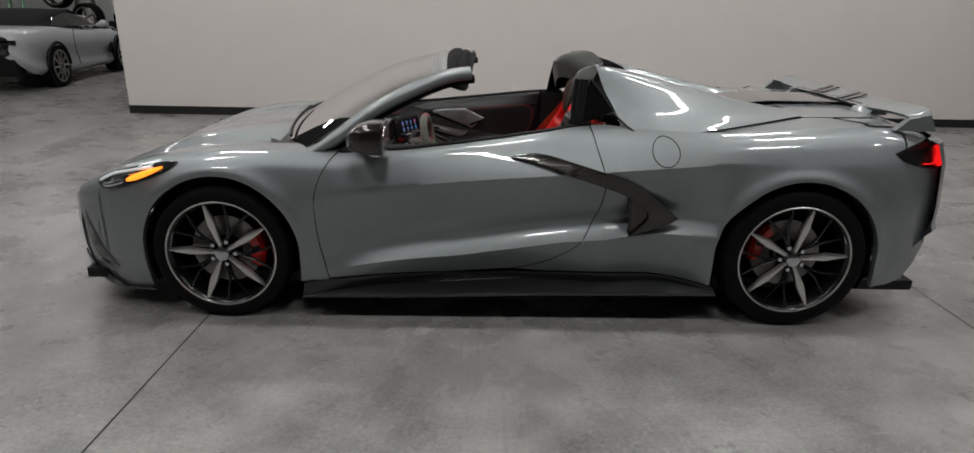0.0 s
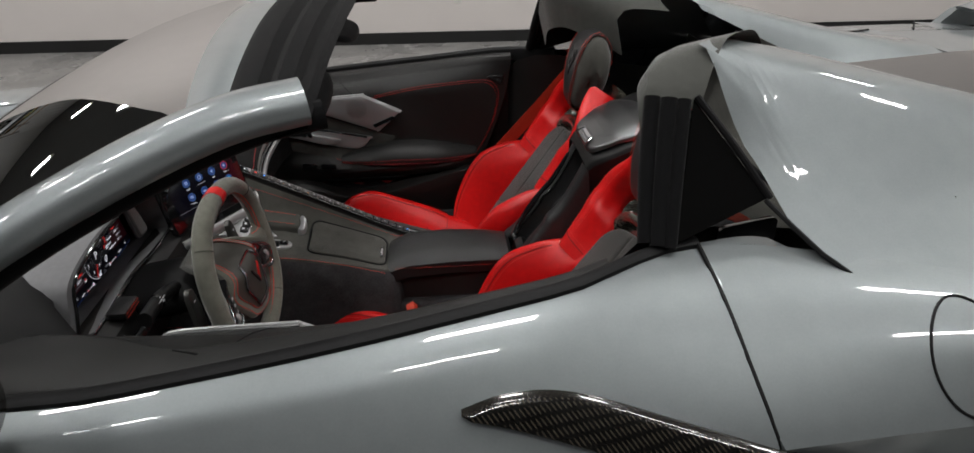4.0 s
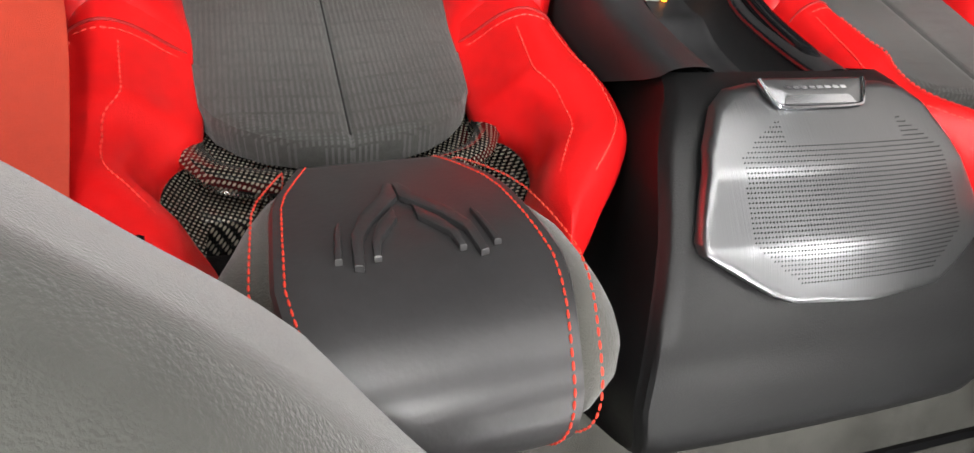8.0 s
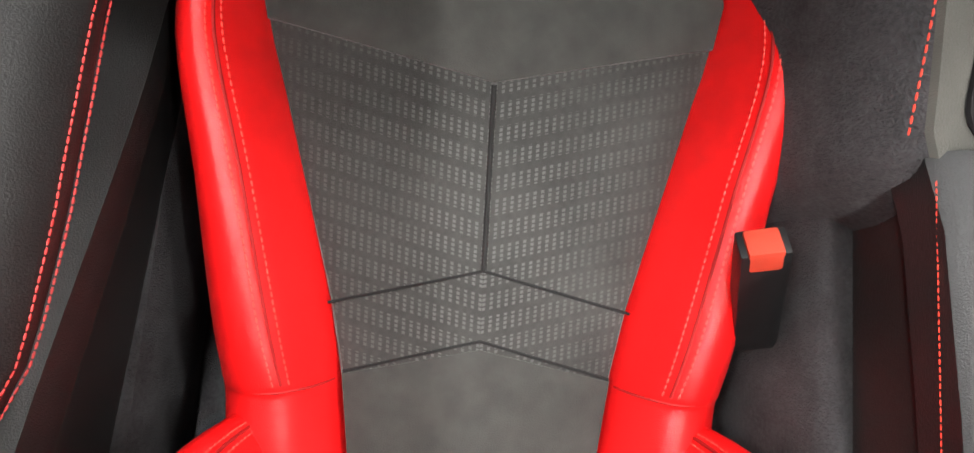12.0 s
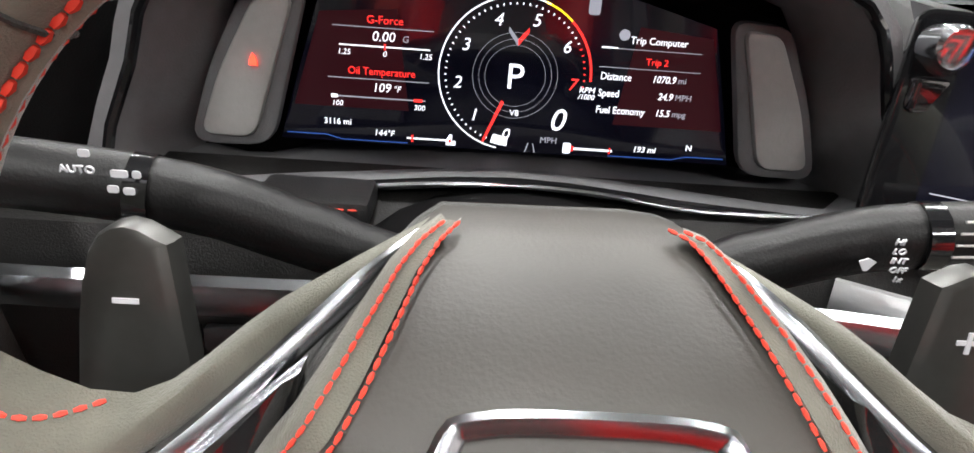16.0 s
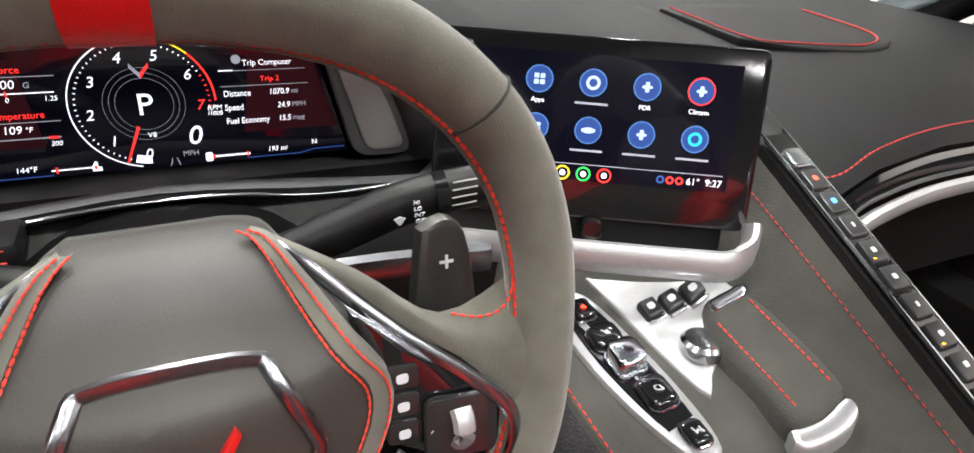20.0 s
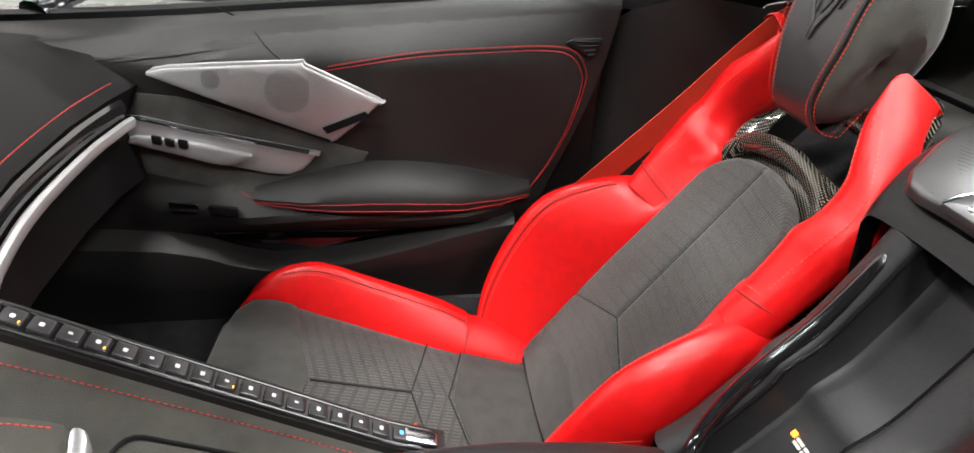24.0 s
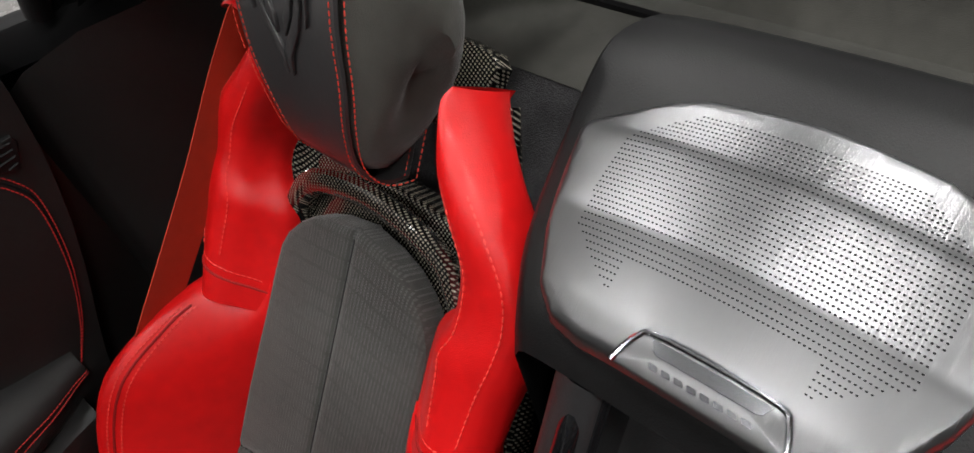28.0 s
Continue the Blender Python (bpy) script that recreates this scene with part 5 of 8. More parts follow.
def make_seat():
    st = thing("bucket_seat", "red leather bucket seat with charcoal suede inserts and carbon shell", "car seat", "front seats")
    # back insert
    o = [(y, s_) for s_, y in [(q, insert_half(q)) for q in (-0.03, 0.05, 0.15, 0.25, 0.35, 0.42, 0.45, 0.47, 0.488, 0.502, 0.511, 0.516)]]
    o = o + [(0, 0.518)] + [(-y, s_) for y, s_ in reversed(o)]
    def bmap(u, v, w):
        groove = 0.0035 * math.exp(-(u / 0.003) ** 2) * (1 if v > 0.22 else 0) + 0.0035 * math.exp(-((v - 0.22 + 0.41 * abs(u)) / 0.0035) ** 2) + 0.012 * math.exp(-((v - 0.018) / 0.012) ** 2)
        return bk(v, u, w - 0.012 + 0.010 * (1 - (u / 0.15) ** 2) - groove)
    ins = part("back_insert", slab(o, bmap, 0.030, 0.008, step=0.005), PERF_BACK, st, "perforated charcoal suede back insert")
    part("seam", sweep([bk(s_, 0, 0.0250) for s_ in [0.222 + 0.285 * i / 12 for i in range(13)]], 0.0009, 6), SEAM_AND_SHADE, ins)
    part("seam", sweep([bk(0.22 - 0.052 * abs(k), 0.127 * k, 0.0180 + 0.0078 * (1 - k * k)) for k in [-1 + i / 6 for i in range(13)]], 0.0010, 6), SEAM_AND_SHADE, ins)
    part("lower_panel", slab([(-0.122, 0.024), (0.122, 0.024), (0.127, 0.085), (0.0, 0.112), (-0.127, 0.085)], lambda u, v, w: bk(v, u, w + 0.011 + 0.010 * (1 - (u / 0.15) ** 2)), 0.008, 0.004, step=0.02), SUEDE, ins)
    # dark tube drawn as the shadow line where back meets cushion
    part("junction_shadow", sweep([bk(0.016, 0.128 * k, 0.012) for k in [-1 + i / 4 for i in range(9)]], 0.0045, 8), SEAM_AND_SHADE, ins)
    BACK = ((-0.03, 0.130, 0.172, 0.080, 0.200, 0.0), (0.06, 0.138, 0.193, 0.120, 0.220, 0.0), (0.16, 0.133, 0.208, 0.140, 0.242, 0.01), (0.25, 0.128, 0.209, 0.138, 0.243, 0.02), (0.32, 0.120, 0.198, 0.098, 0.230, 0.01), (0.352, 0.115, 0.190, 0.070, 0.220, 0.0), (0.378, 0.113, 0.182, 0.040, 0.206, -0.01), (0.400, 0.113, 0.170, 0.012, 0.190, -0.02))
    crest = [(b[0], b[2], b[3]) for b in BACK[:6]]

    def wing_row(s_, yi, yo, nc, e, lift=0.0):
        w = yo - yi
        f = min(0.014, 0.3 * w)
        return [(yi + 0.004, -0.012), (yi, 0.012 + lift), (yi + 0.45 * e, nc * 0.52 + lift), (yi + e, nc * 0.90 + lift), ((yi + e + yo - f) / 2, nc + 0.003 + lift), (yo - f, nc * 0.95 + lift), (yo - 0.2 * f, nc * 0.72 + lift), (yo, nc * 0.45), (yo - 0.25 * f, nc * 0.25), (yo - min(0.03, 0.4 * w), 0.0)]
    for sg in (-1, 1):
        rows = []
        for s_, yi, yc, nc, yo, no in BACK:
            rows.append([bk(s_, sg * y, n) for y, n in ((yi - 0.004, 0.0), (yi + 0.002, 0.022), ((yi + yc) / 2, nc * 0.62), (yc, nc), ((yc + yo) / 2 + 0.006, nc * 0.93), (yo, nc * 0.45 + no), (yo - 0.012, -0.02), (yo - 0.05, -0.045))])
        lw = part("back_bolster", bowl(rows), RED_LEATHER, st, "padded red leather side bolster")
        for c, m in ((21, SEAT_THREAD), (22, RED_SEAM), (23, SEAT_THREAD)):
            ln = [p + SN * 0.0006 for p in cr([cr(r, 8)[c] for r in rows[:6]], 8)][:-2]
            part("stitching" if m is SEAT_THREAD else "bolster_groove", stitches(ln, 0.004, 0.002, 0.0010) if m is SEAT_THREAD else sweep(ln, 0.0014, 6), m, lw)
        WING = ((0.360, 0.110, 0.205, 0.058, 0.044), (0.42, 0.109, 0.209, 0.060, 0.042), (0.462, 0.109, 0.212, 0.061, 0.038), (0.486, 0.113, 0.216, 0.063, 0.032), (0.508, 0.129, 0.219, 0.063, 0.024), (0.532, 0.138, 0.219, 0.062, 0.015), (0.560, 0.135, 0.212, 0.066, 0.014), (0.590, 0.117, 0.192, 0.072, 0.014), (0.62, 0.100, 0.166, 0.076, 0.014), (0.65, 0.096, 0.142, 0.078, 0.012), (0.672, 0.097, 0.122, 0.075, 0.008), (0.682, 0.101, 0.113, 0.064, 0.004))
        rows = [[bk(r[0], sg * y, n) for y, n in wing_row(*r)] for r in WING]
        sh = part("shoulder_bolster", bowl(rows, 3), RED_LEATHER, st, "red leather shoulder wing, stitched along its edges")
        part("stitching", stitches(cr([bk(s_, sg * (yi + e + 0.008), nc * 0.96 + 0.0018) for s_, yi, yo, nc, e in WING[1:9]], 8), 0.0042, 0.0022, 0.0009), SEAT_THREAD, sh)
        part("stitching", stitches(cr([bk(s_, sg * (yo - 0.018), nc * 0.96 + 0.0018) for s_, yi, yo, nc, e in WING[1:9]], 8), 0.0042, 0.0022, 0.0009), SEAT_THREAD, sh)
        for d, r, m in ((0.0, 0.0016, RED_SEAM), (0.011, 0, SEAT_THREAD)):
            ln = cr([bk(0.384 + d + 0.004 * k, sg * y, n + 0.0008) for k, (y, n) in enumerate(wing_row(0.39, 0.110, 0.207, 0.059, 0.043)[1:7])], 5)
            part("wing_seam" if r else "stitching", sweep(ln, r, 6) if r else stitches(ln, 0.0042, 0.0022, 0.0009), m, sh)
        # cushion bolster
        rows = []
        for t, yi, yc, nc, yo, no in ((-0.045, 0.104, 0.140, 0.022, 0.170, -0.02), (-0.015, 0.103, 0.150, 0.036, 0.190, -0.01), (0.06, 0.112, 0.158, 0.047, 0.203, 0.0), (0.105, 0.117, 0.160, 0.049, 0.206, 0.0), (0.118, 0.118, 0.162, 0.055, 0.208, 0.0), (0.17, 0.125, 0.172, 0.066, 0.216, 0.0), (0.28, 0.150, 0.190, 0.075, 0.228, 0.0), (0.38, 0.175, 0.208, 0.078, 0.240, -0.005), (0.45, 0.189, 0.213, 0.052, 0.237, -0.02), (0.495, 0.193, 0.211, 0.012, 0.226, -0.05), (0.52, 0.192, 0.203, -0.045, 0.210, -0.085)):
            rows.append([cu(t, sg * y, n) for y, n in ((yi - 0.005, -0.03 + min(nc, 0)), (yi, 0.008 + min(nc, 0)), ((yi + yc) / 2, 0.62 * nc + 0.005), (yc, nc), ((yc + yo) / 2 + 0.005, nc * 0.9), (yo, no + nc * 0.2), (yo - 0.01, -0.08), (yo - 0.03, -0.13))])
        cb = part("cushion_bolster", bowl(rows), RED_LEATHER, st, "red leather thigh bolster with twin stitching")
        for c, m in ((19, SEAT_THREAD), (21, RED_SEAM), (23, SEAT_THREAD)):
            ln = [p + CN * 0.0006 for p in cr([cr(r, 8)[c] for r in rows[4:9]], 8)]
            part("stitching" if m is SEAT_THREAD else "bolster_groove", stitches(ln, 0.004, 0.002, 0.0010) if m is SEAT_THREAD else sweep(ln, 0.0014, 6), m, cb)
        part("pleat_seam", sweep(cr([cu(0.112, sg * y, n) for y, n in ((0.119, 0.010), (0.130, 0.029), (0.145, 0.043), (0.162, 0.0525), (0.185, 0.047), (0.204, 0.020))], 4), 0.0011, 6), RED_SEAM, cb)
    # carbon shell: back plate, arms and crossbar
    o = xz([(-0.16, -0.02), (-0.20, 0.15), (-0.205, 0.35), (-0.175, 0.47), (-0.165, 0.52), (-0.13, 0.545), (-0.07, 0.552), (0, 0.556), (0.07, 0.552), (0.13, 0.545), (0.165, 0.52), (0.175, 0.47), (0.205, 0.35), (0.20, 0.15), (0.16, -0.02)], 3)
    part("shell", slab(o, lambda u, v, w: bk(v, u, w - 0.050 + 0.018 * (u / 0.2) ** 2 * 0), 0.038, 0.006, step=0.05), CARBON_SEAT, st, "glossy carbon fibre seat shell")
    part("crossbar", sweep(cr([bk(0.475, -0.120, -0.004), bk(0.50, -0.114, 0.002), bk(0.530, -0.085, 0.008), bk(0.545, 0, 0.010), bk(0.530, 0.085, 0.008), bk(0.50, 0.114, 0.002), bk(0.475, 0.120, -0.004)], 6), 0.0125, 10, (0.9, 1.2)), CARBON_SEAT, st)
    for sg in (-1, 1):
        part("shell_corner", bowl([[bk(s_, sg * y, n) for y, n in ((a, -0.016), ((a + b) / 2, -0.004), (b, 0.018), (b + 0.02, 0.026))] for s_, a, b in ((0.45, 0.10, 0.138), (0.50, 0.10, 0.146), (0.535, 0.104, 0.156), (0.565, 0.112, 0.156), (0.60, 0.110, 0.138))], 3), CARBON_SEAT, st)
        part("shell_arm", sweep(cr([bk(0.55, sg * 0.150, -0.016), bk(0.62, sg * 0.118, -0.012), bk(0.665, sg * 0.100, -0.012)], 5), 0.018, 10, (1.25, 0.7), up=(0.8, 0, 0.5)), CARBON_SEAT, st)
    part("shell_top", slab(xz([(-0.055, 0.62), (-0.06, 0.66), (-0.055, 0.70), (0.055, 0.70), (0.06, 0.66), (0.055, 0.62)], 3), lambda u, v, w: bk(v, u, w - 0.055), 0.02, 0.005), CARBON_SEAT, st)
    # headrest
    prof = [(0.420, 0.822), (0.399, 0.846), (0.396, 0.885), (0.401, 0.935), (0.412, 0.985), (0.432, 1.025), (0.460, 1.044), (0.486, 1.036), (0.505, 1.003), (0.507, 0.955), (0.495, 0.890), (0.460, 0.836)]
    cx, cz = 0.452, 0.935
    ring = cr([(x, 0, z) for x, z in prof], 3, True)
    rows = []
    for k, sc in [(q, (1 - abs(q) ** 3.2 * 0.985) ** 0.42) for q in (-1, -0.985, -0.95, -0.88, -0.78, -0.6, -0.3, 0, 0.3, 0.6, 0.78, 0.88, 0.95, 0.985, 1)]:
        rows.append([(cx + (p.x - cx) * sc, k * (0.094 + 0.016 * min(max((p.x - 0.40) / 0.09, 0), 1)) * lerp(p.z, [(0.82, 0.74), (0.88, 0.90), (0.95, 1.0), (1.06, 0.97)]), cz + (p.z - cz) * sc) for p in ring])
    hr = part("headrest", loft(rows, True, True), SUEDE_DECK, st, "headrest with black leather centre and grey suede sides")
    sel = [p for p in ring if not (p.x > 0.44 and p.z < 0.93)]
    sel = sorted(sel, key=lambda p: math.atan2(p.z - cz, -(p.x - cx)))
    wid = lambda p: lerp(p.x + 0.4 * p.z, [(0.74, 0.046), (0.77, 0.062), (0.82, 0.064), (0.86, 0.055), (0.92, 0.050)])
    band = []
    for p in sel:
        w = wid(p)
        band.append([(cx + (p.x - cx) * f, w * k, cz + (p.z - cz) * f) for k, f in ((-1, 0.99), (-0.97, 1.028), (-0.6, 1.032), (0, 1.034), (0.6, 1.032), (0.97, 1.028), (1, 0.99))])
    part("leather_panel", loft(band), HEAD_LEATHER, hr, "smooth black leather panel")
    for sg in (-1, 1):
        for d in (-0.006, 0.008):
            f = 1.034 if d < 0 else 1.004
            part("stitching", stitches([(cx + (p.x - cx) * f, sg * (wid(p) + d), cz + (p.z - cz) * f) for p in sel], 0.0036, 0.0018, 0.0007), RED_THREAD, hr, "bright red twin stitching")
        EM = lambda u, v, w: (lerp(v + 0.008, [(0.88, 0.3955), (0.935, 0.400), (0.985, 0.411), (1.0, 0.417)]) - 0.0015 - w, sg * u * 0.82, v + 0.008)
        for name_, pts in (("emblem", [(0.0005, 0.915), (0.005, 0.914), (0.010, 0.930), (0.026, 0.950), (0.034, 0.968), (0.036, 0.990), (0.031, 0.991), (0.028, 0.972), (0.020, 0.957), (0.0005, 0.934)]),
                           ("emblem_line", [(0.006, 0.944), (0.018, 0.960), (0.024, 0.975), (0.025, 0.986), (0.021, 0.986), (0.019, 0.975), (0.006, 0.957)]),
                           ("emblem_line", [(0.038, 0.955), (0.042, 0.962), (0.045, 0.985), (0.041, 0.985)])):
            part(name_, slab(pts, EM, 0.0030, 0.0009, step=0.008), HEAD_LEATHER, hr, "embossed chevron on the headrest")
    # cushion insert
    o = [(0.102, -0.03), (0.108, 0.08), (0.126, 0.18), (0.155, 0.29), (0.180, 0.39), (0.191, 0.455), (0.184, 0.495), (0.150, 0.519), (0.08, 0.533)]
    o = o + [(0, 0.538)] + [(-a, b) for a, b in reversed(o)]

    def cmap(u, v, w):
        drop = -0.30 * max(0, v - 0.45) ** 2 / 0.09 * 0.5
        return cu(v, u, w - 0.03 + 0.012 * (1 - (u / 0.2) ** 2) + drop * 0.9 + 0.003)
    ci = part("cushion_insert", slab(o, cmap, 0.034, 0.010, step=0.02), PERF_CUSHION, st, "charcoal suede seat cushion, creased at the back")
    part("front_panel", slab([(-0.182, 0.412), (0.0, 0.364), (0.182, 0.412), (0.189, 0.455), (0.183, 0.494), (0.15, 0.518), (0.08, 0.533), (0, 0.538), (-0.08, 0.533), (-0.15, 0.518), (-0.183, 0.494), (-0.189, 0.455)], lambda u, v, w: Vector(cmap(u, v, 0.034)) + CN * (w - 0.003), 0.006, 0.003, step=0.03), SUEDE, ci)
    part("rear_panel", slab([(-0.099, -0.02), (0.099, -0.02), (0.113, 0.118), (0.0, 0.143), (-0.113, 0.118)], lambda u, v, w: Vector(cmap(u, v, 0.034)) + CN * (w - 0.003), 0.0045, 0.002, step=0.03), SUEDE, ci)
    part("seam", sweep([Vector(cmap(0.126 * k, 0.209 - 0.032 * abs(k), 0.0345)) for k in (-1, -0.6, -0.3, 0, 0.3, 0.6, 1)], 0.0013, 6), SEAM_AND_SHADE, ci)
    part("seam", sweep([Vector(cmap(0, 0.362 - 0.153 * i / 10, 0.0345)) for i in range(11)], 0.0022, 6), SEAM_AND_SHADE, ci)
    part("seam", sweep([Vector(cmap(0.112 * k, 0.150 - 0.03 * abs(k), 0.0345)) for k in (-1, -0.6, -0.3, 0, 0.3, 0.6, 1)], 0.0013, 6), SEAM_AND_SHADE, ci)
    part("front_roll", loft([[cu(0.50 + 0.045 * math.sin(a), y, -0.035 + 0.05 * math.cos(a) - 0.02) for y in (-0.150, -0.1, 0, 0.1, 0.150)] for a in (0.2, 0.6, 1.0, 1.4, 1.8, 2.2)]), SUEDE, st)
    part("seat_base", box((-0.34, -0.20, 0.21), (0.16, 0.20, 0.30), 0.02), BLACK_PLASTIC, st)
    part("seat_rail", box((-0.36, -0.21, 0.20), (0.20, -0.17, 0.225), 0.004), STEEL, st)
    part("seat_rail", box((-0.36, 0.17, 0.20), (0.20, 0.21, 0.225), 0.004), STEEL, st)
    return st


white_car()
storage()
seat = make_seat()
SEAT_Y = 0.330
seat.matrix_basis = pose(0, -SEAT_Y - 0.012, 0, 0, 0, 2.2)
seat_b = copy_thing(seat, pose(-0.018, 0.350, 0))
tagged(seat_b, "red leather passenger bucket seat with charcoal suede inserts")


def seat_belt(sg):
    bt = thing("seat_belt", "bright red seat belt webbing", "seat belt", "seat belts")
    ps = cr([(0.62, sg * 0.60, 0.82), (0.52, sg * 0.545, 0.90), (0.45, sg * 0.512, 0.908), (0.40, sg * 0.514, 0.860), (0.300, sg * 0.522, 0.775), (0.236, sg * 0.552, 0.690), (0.182, sg * 0.582, 0.60), (0.135, sg * 0.600, 0.52), (0.115, sg * 0.604, 0.36)], 6)
    if sg > 0:
        ps = cr([(0.62, 0.60, 0.82), (0.52, 0.545, 0.90), (0.45, 0.512, 0.908), (0.405, 0.521, 0.862), (0.335, 0.531, 0.775), (0.265, 0.548, 0.688), (0.195, 0.567, 0.60), (0.135, 0.584, 0.52), (0.10, 0.60, 0.36)], 6)
    rows = []
    for i, p in enumerate(ps):
        d = (ps[min(i + 1, len(ps) - 1)] - ps[max(i - 1, 0)]).normalized()
        side = d.cross(Vector((-0.55, 0.30, 0.65) if sg < 0 else (0.12, -0.95, 0.04))).normalized() * 0.0218
        up = side.cross(d).normalized() * 0.0009
        rows.append([p - side + up, p + side + up, p + side - up, p - side - up])
    part("webbing", loft(rows, True, True), RED_BELT, bt)
    k = len(ps) - (18 if sg < 0 else 8)
    c, d = ps[k], (ps[k + 1] - ps[k - 1]).normalized()
    side = d.cross(Vector((-0.55, 0.30, 0.65) if sg < 0 else (0.12, -0.95, 0.04))).normalized()
    turn = Matrix((side, d, side.cross(d))).transposed().to_4x4()
    turn.translation = c
    for name_, lo, hi, m in (("latch_plate", (-0.033, -0.011, -0.006), (0.033, 0.011, 0.008), BLACK_PLASTIC), ("latch_neck", (-0.014, 0.010, -0.003), (0.014, 0.034, 0.005), BLACK_PLASTIC), ("latch_tongue", (-0.010, 0.032, -0.001), (0.010, 0.052, 0.003), STEEL)):
        bm = box(lo, hi, 0.0025)
        bmesh.ops.transform(bm, matrix=turn, verts=bm.verts)
        part(name_, bm, m, bt)
    part("belt_guide", sweep(cr([(0.435, sg * 0.478, 0.895), (0.428, sg * 0.505, 0.918), (0.432, sg * 0.534, 0.905), (0.444, sg * 0.508, 0.893)], 6, True), 0.005, 8, (1.6, 0.6), closed=True), RED_LEATHER, bt, "red leather belt guide loop")
    part("guide_handle", sweep([(0.435, sg * 0.482, 0.895), (0.44, sg * 0.462, 0.885), (0.448, sg * 0.445, 0.870)], [0.010, 0.014, 0.010], 10, (1.4, 0.7)), BLACK_GLOSS, bt, "black guide clip")
    bk_ = thing("belt_buckle", "black seat belt buckle with red release button", "buckle", "belt buckles")
    y = sg * 0.147
    for name_, lo, hi, m in (("body", (-0.012, -0.017, -0.075), (0.012, 0.017, 0.055), BLACK_PLASTIC), ("button", (-0.010, -0.012, 0.036), (0.0125, 0.012, 0.0575), RED_BELT)):
        bm = box(lo, hi, 0.003)
        bmesh.ops.transform(bm, matrix=pose(-0.070, y, 0.444, -sg * 20, -32, 0), verts=bm.verts)
        part(name_, bm, m, bk_)


seat_belt(-1)
seat_belt(1)

# --- tub, doors, rear trim ---
part("cabin_floor", box((-1.30, -0.72, 0.19), (0.35, 0.72, 0.205)), CARPET, car, "black carpeted cabin floor")
part("firewall", loft([[(-1.30, y, 0.2) for y in (-0.72, 0.72)], [(-1.25, y, 0.55) for y in (-0.72, 0.72)], [(-1.05, y, 0.78) for y in (-0.72, 0.72)]]), CARPET, car)
for sg in (-1, 1):
    part("sill_panel", box((-0.9, sg * 0.66 - 0.05, 0.20), (0.40, sg * 0.66 + 0.05, 0.36), 0.02), CARPET, car)
part("bulkhead", loft([[(x, y, z) for y in (-0.74, -0.3, 0.3, 0.74)] for x, z in ((0.32, 0.2), (0.42, 0.5), (0.60, 0.76), (0.635, 0.785))]), CARPET, car)
part("rear_ledge", loft([[(x, y, z) for y in (-0.62, -0.3, 0, 0.3, 0.62)] for x, z in ((0.628, 0.782), (0.65, 0.792), (0.80, 0.80), (0.815, 0.82), (0.83, 0.97))]), SUEDE_DECK, car, "charcoal suede rear ledge")
part("ledge_gap", box((0.752, -0.58, 0.793), (0.762, 0.58, 0.8035)), SEAL, car)
rg = part("rear_glass", loft([[(0.70, y, 1.12), (0.79, y, 0.97)] for y in (-0.23, -0.1, 0.1, 0.23)]), GLASS, car, "small upright rear window")
rg.visible_shadow = False


def door_y(x, z):
    """Inner door skin, for the passenger side."""
    y = lerp(x, [(-0.95, 0.615), (-0.5, 0.628), (0.0, 0.645), (0.35, 0.66)])
    if z > 0.785:
        top = zs(x)
        k = min(1.0, (z - 0.785) / max(0.03, top - 0.800))
        y += (min(hw(x, top) - 0.062, y + 0.15) - y) * k ** 2.0
    arm = math.exp(-((z - 0.545) / 0.035) ** 2) * lerp(x, [(-0.55, 0.0), (-0.35, 0.06), (0.02, 0.055), (0.14, 0.0)])
    low = 0.035 * max(0.0, min(1.0, (0.47 - z) / 0.06))
    return y - arm + 0.02 * max(0.0, min(1.0, (0.50 - z) / 0.04)) - low


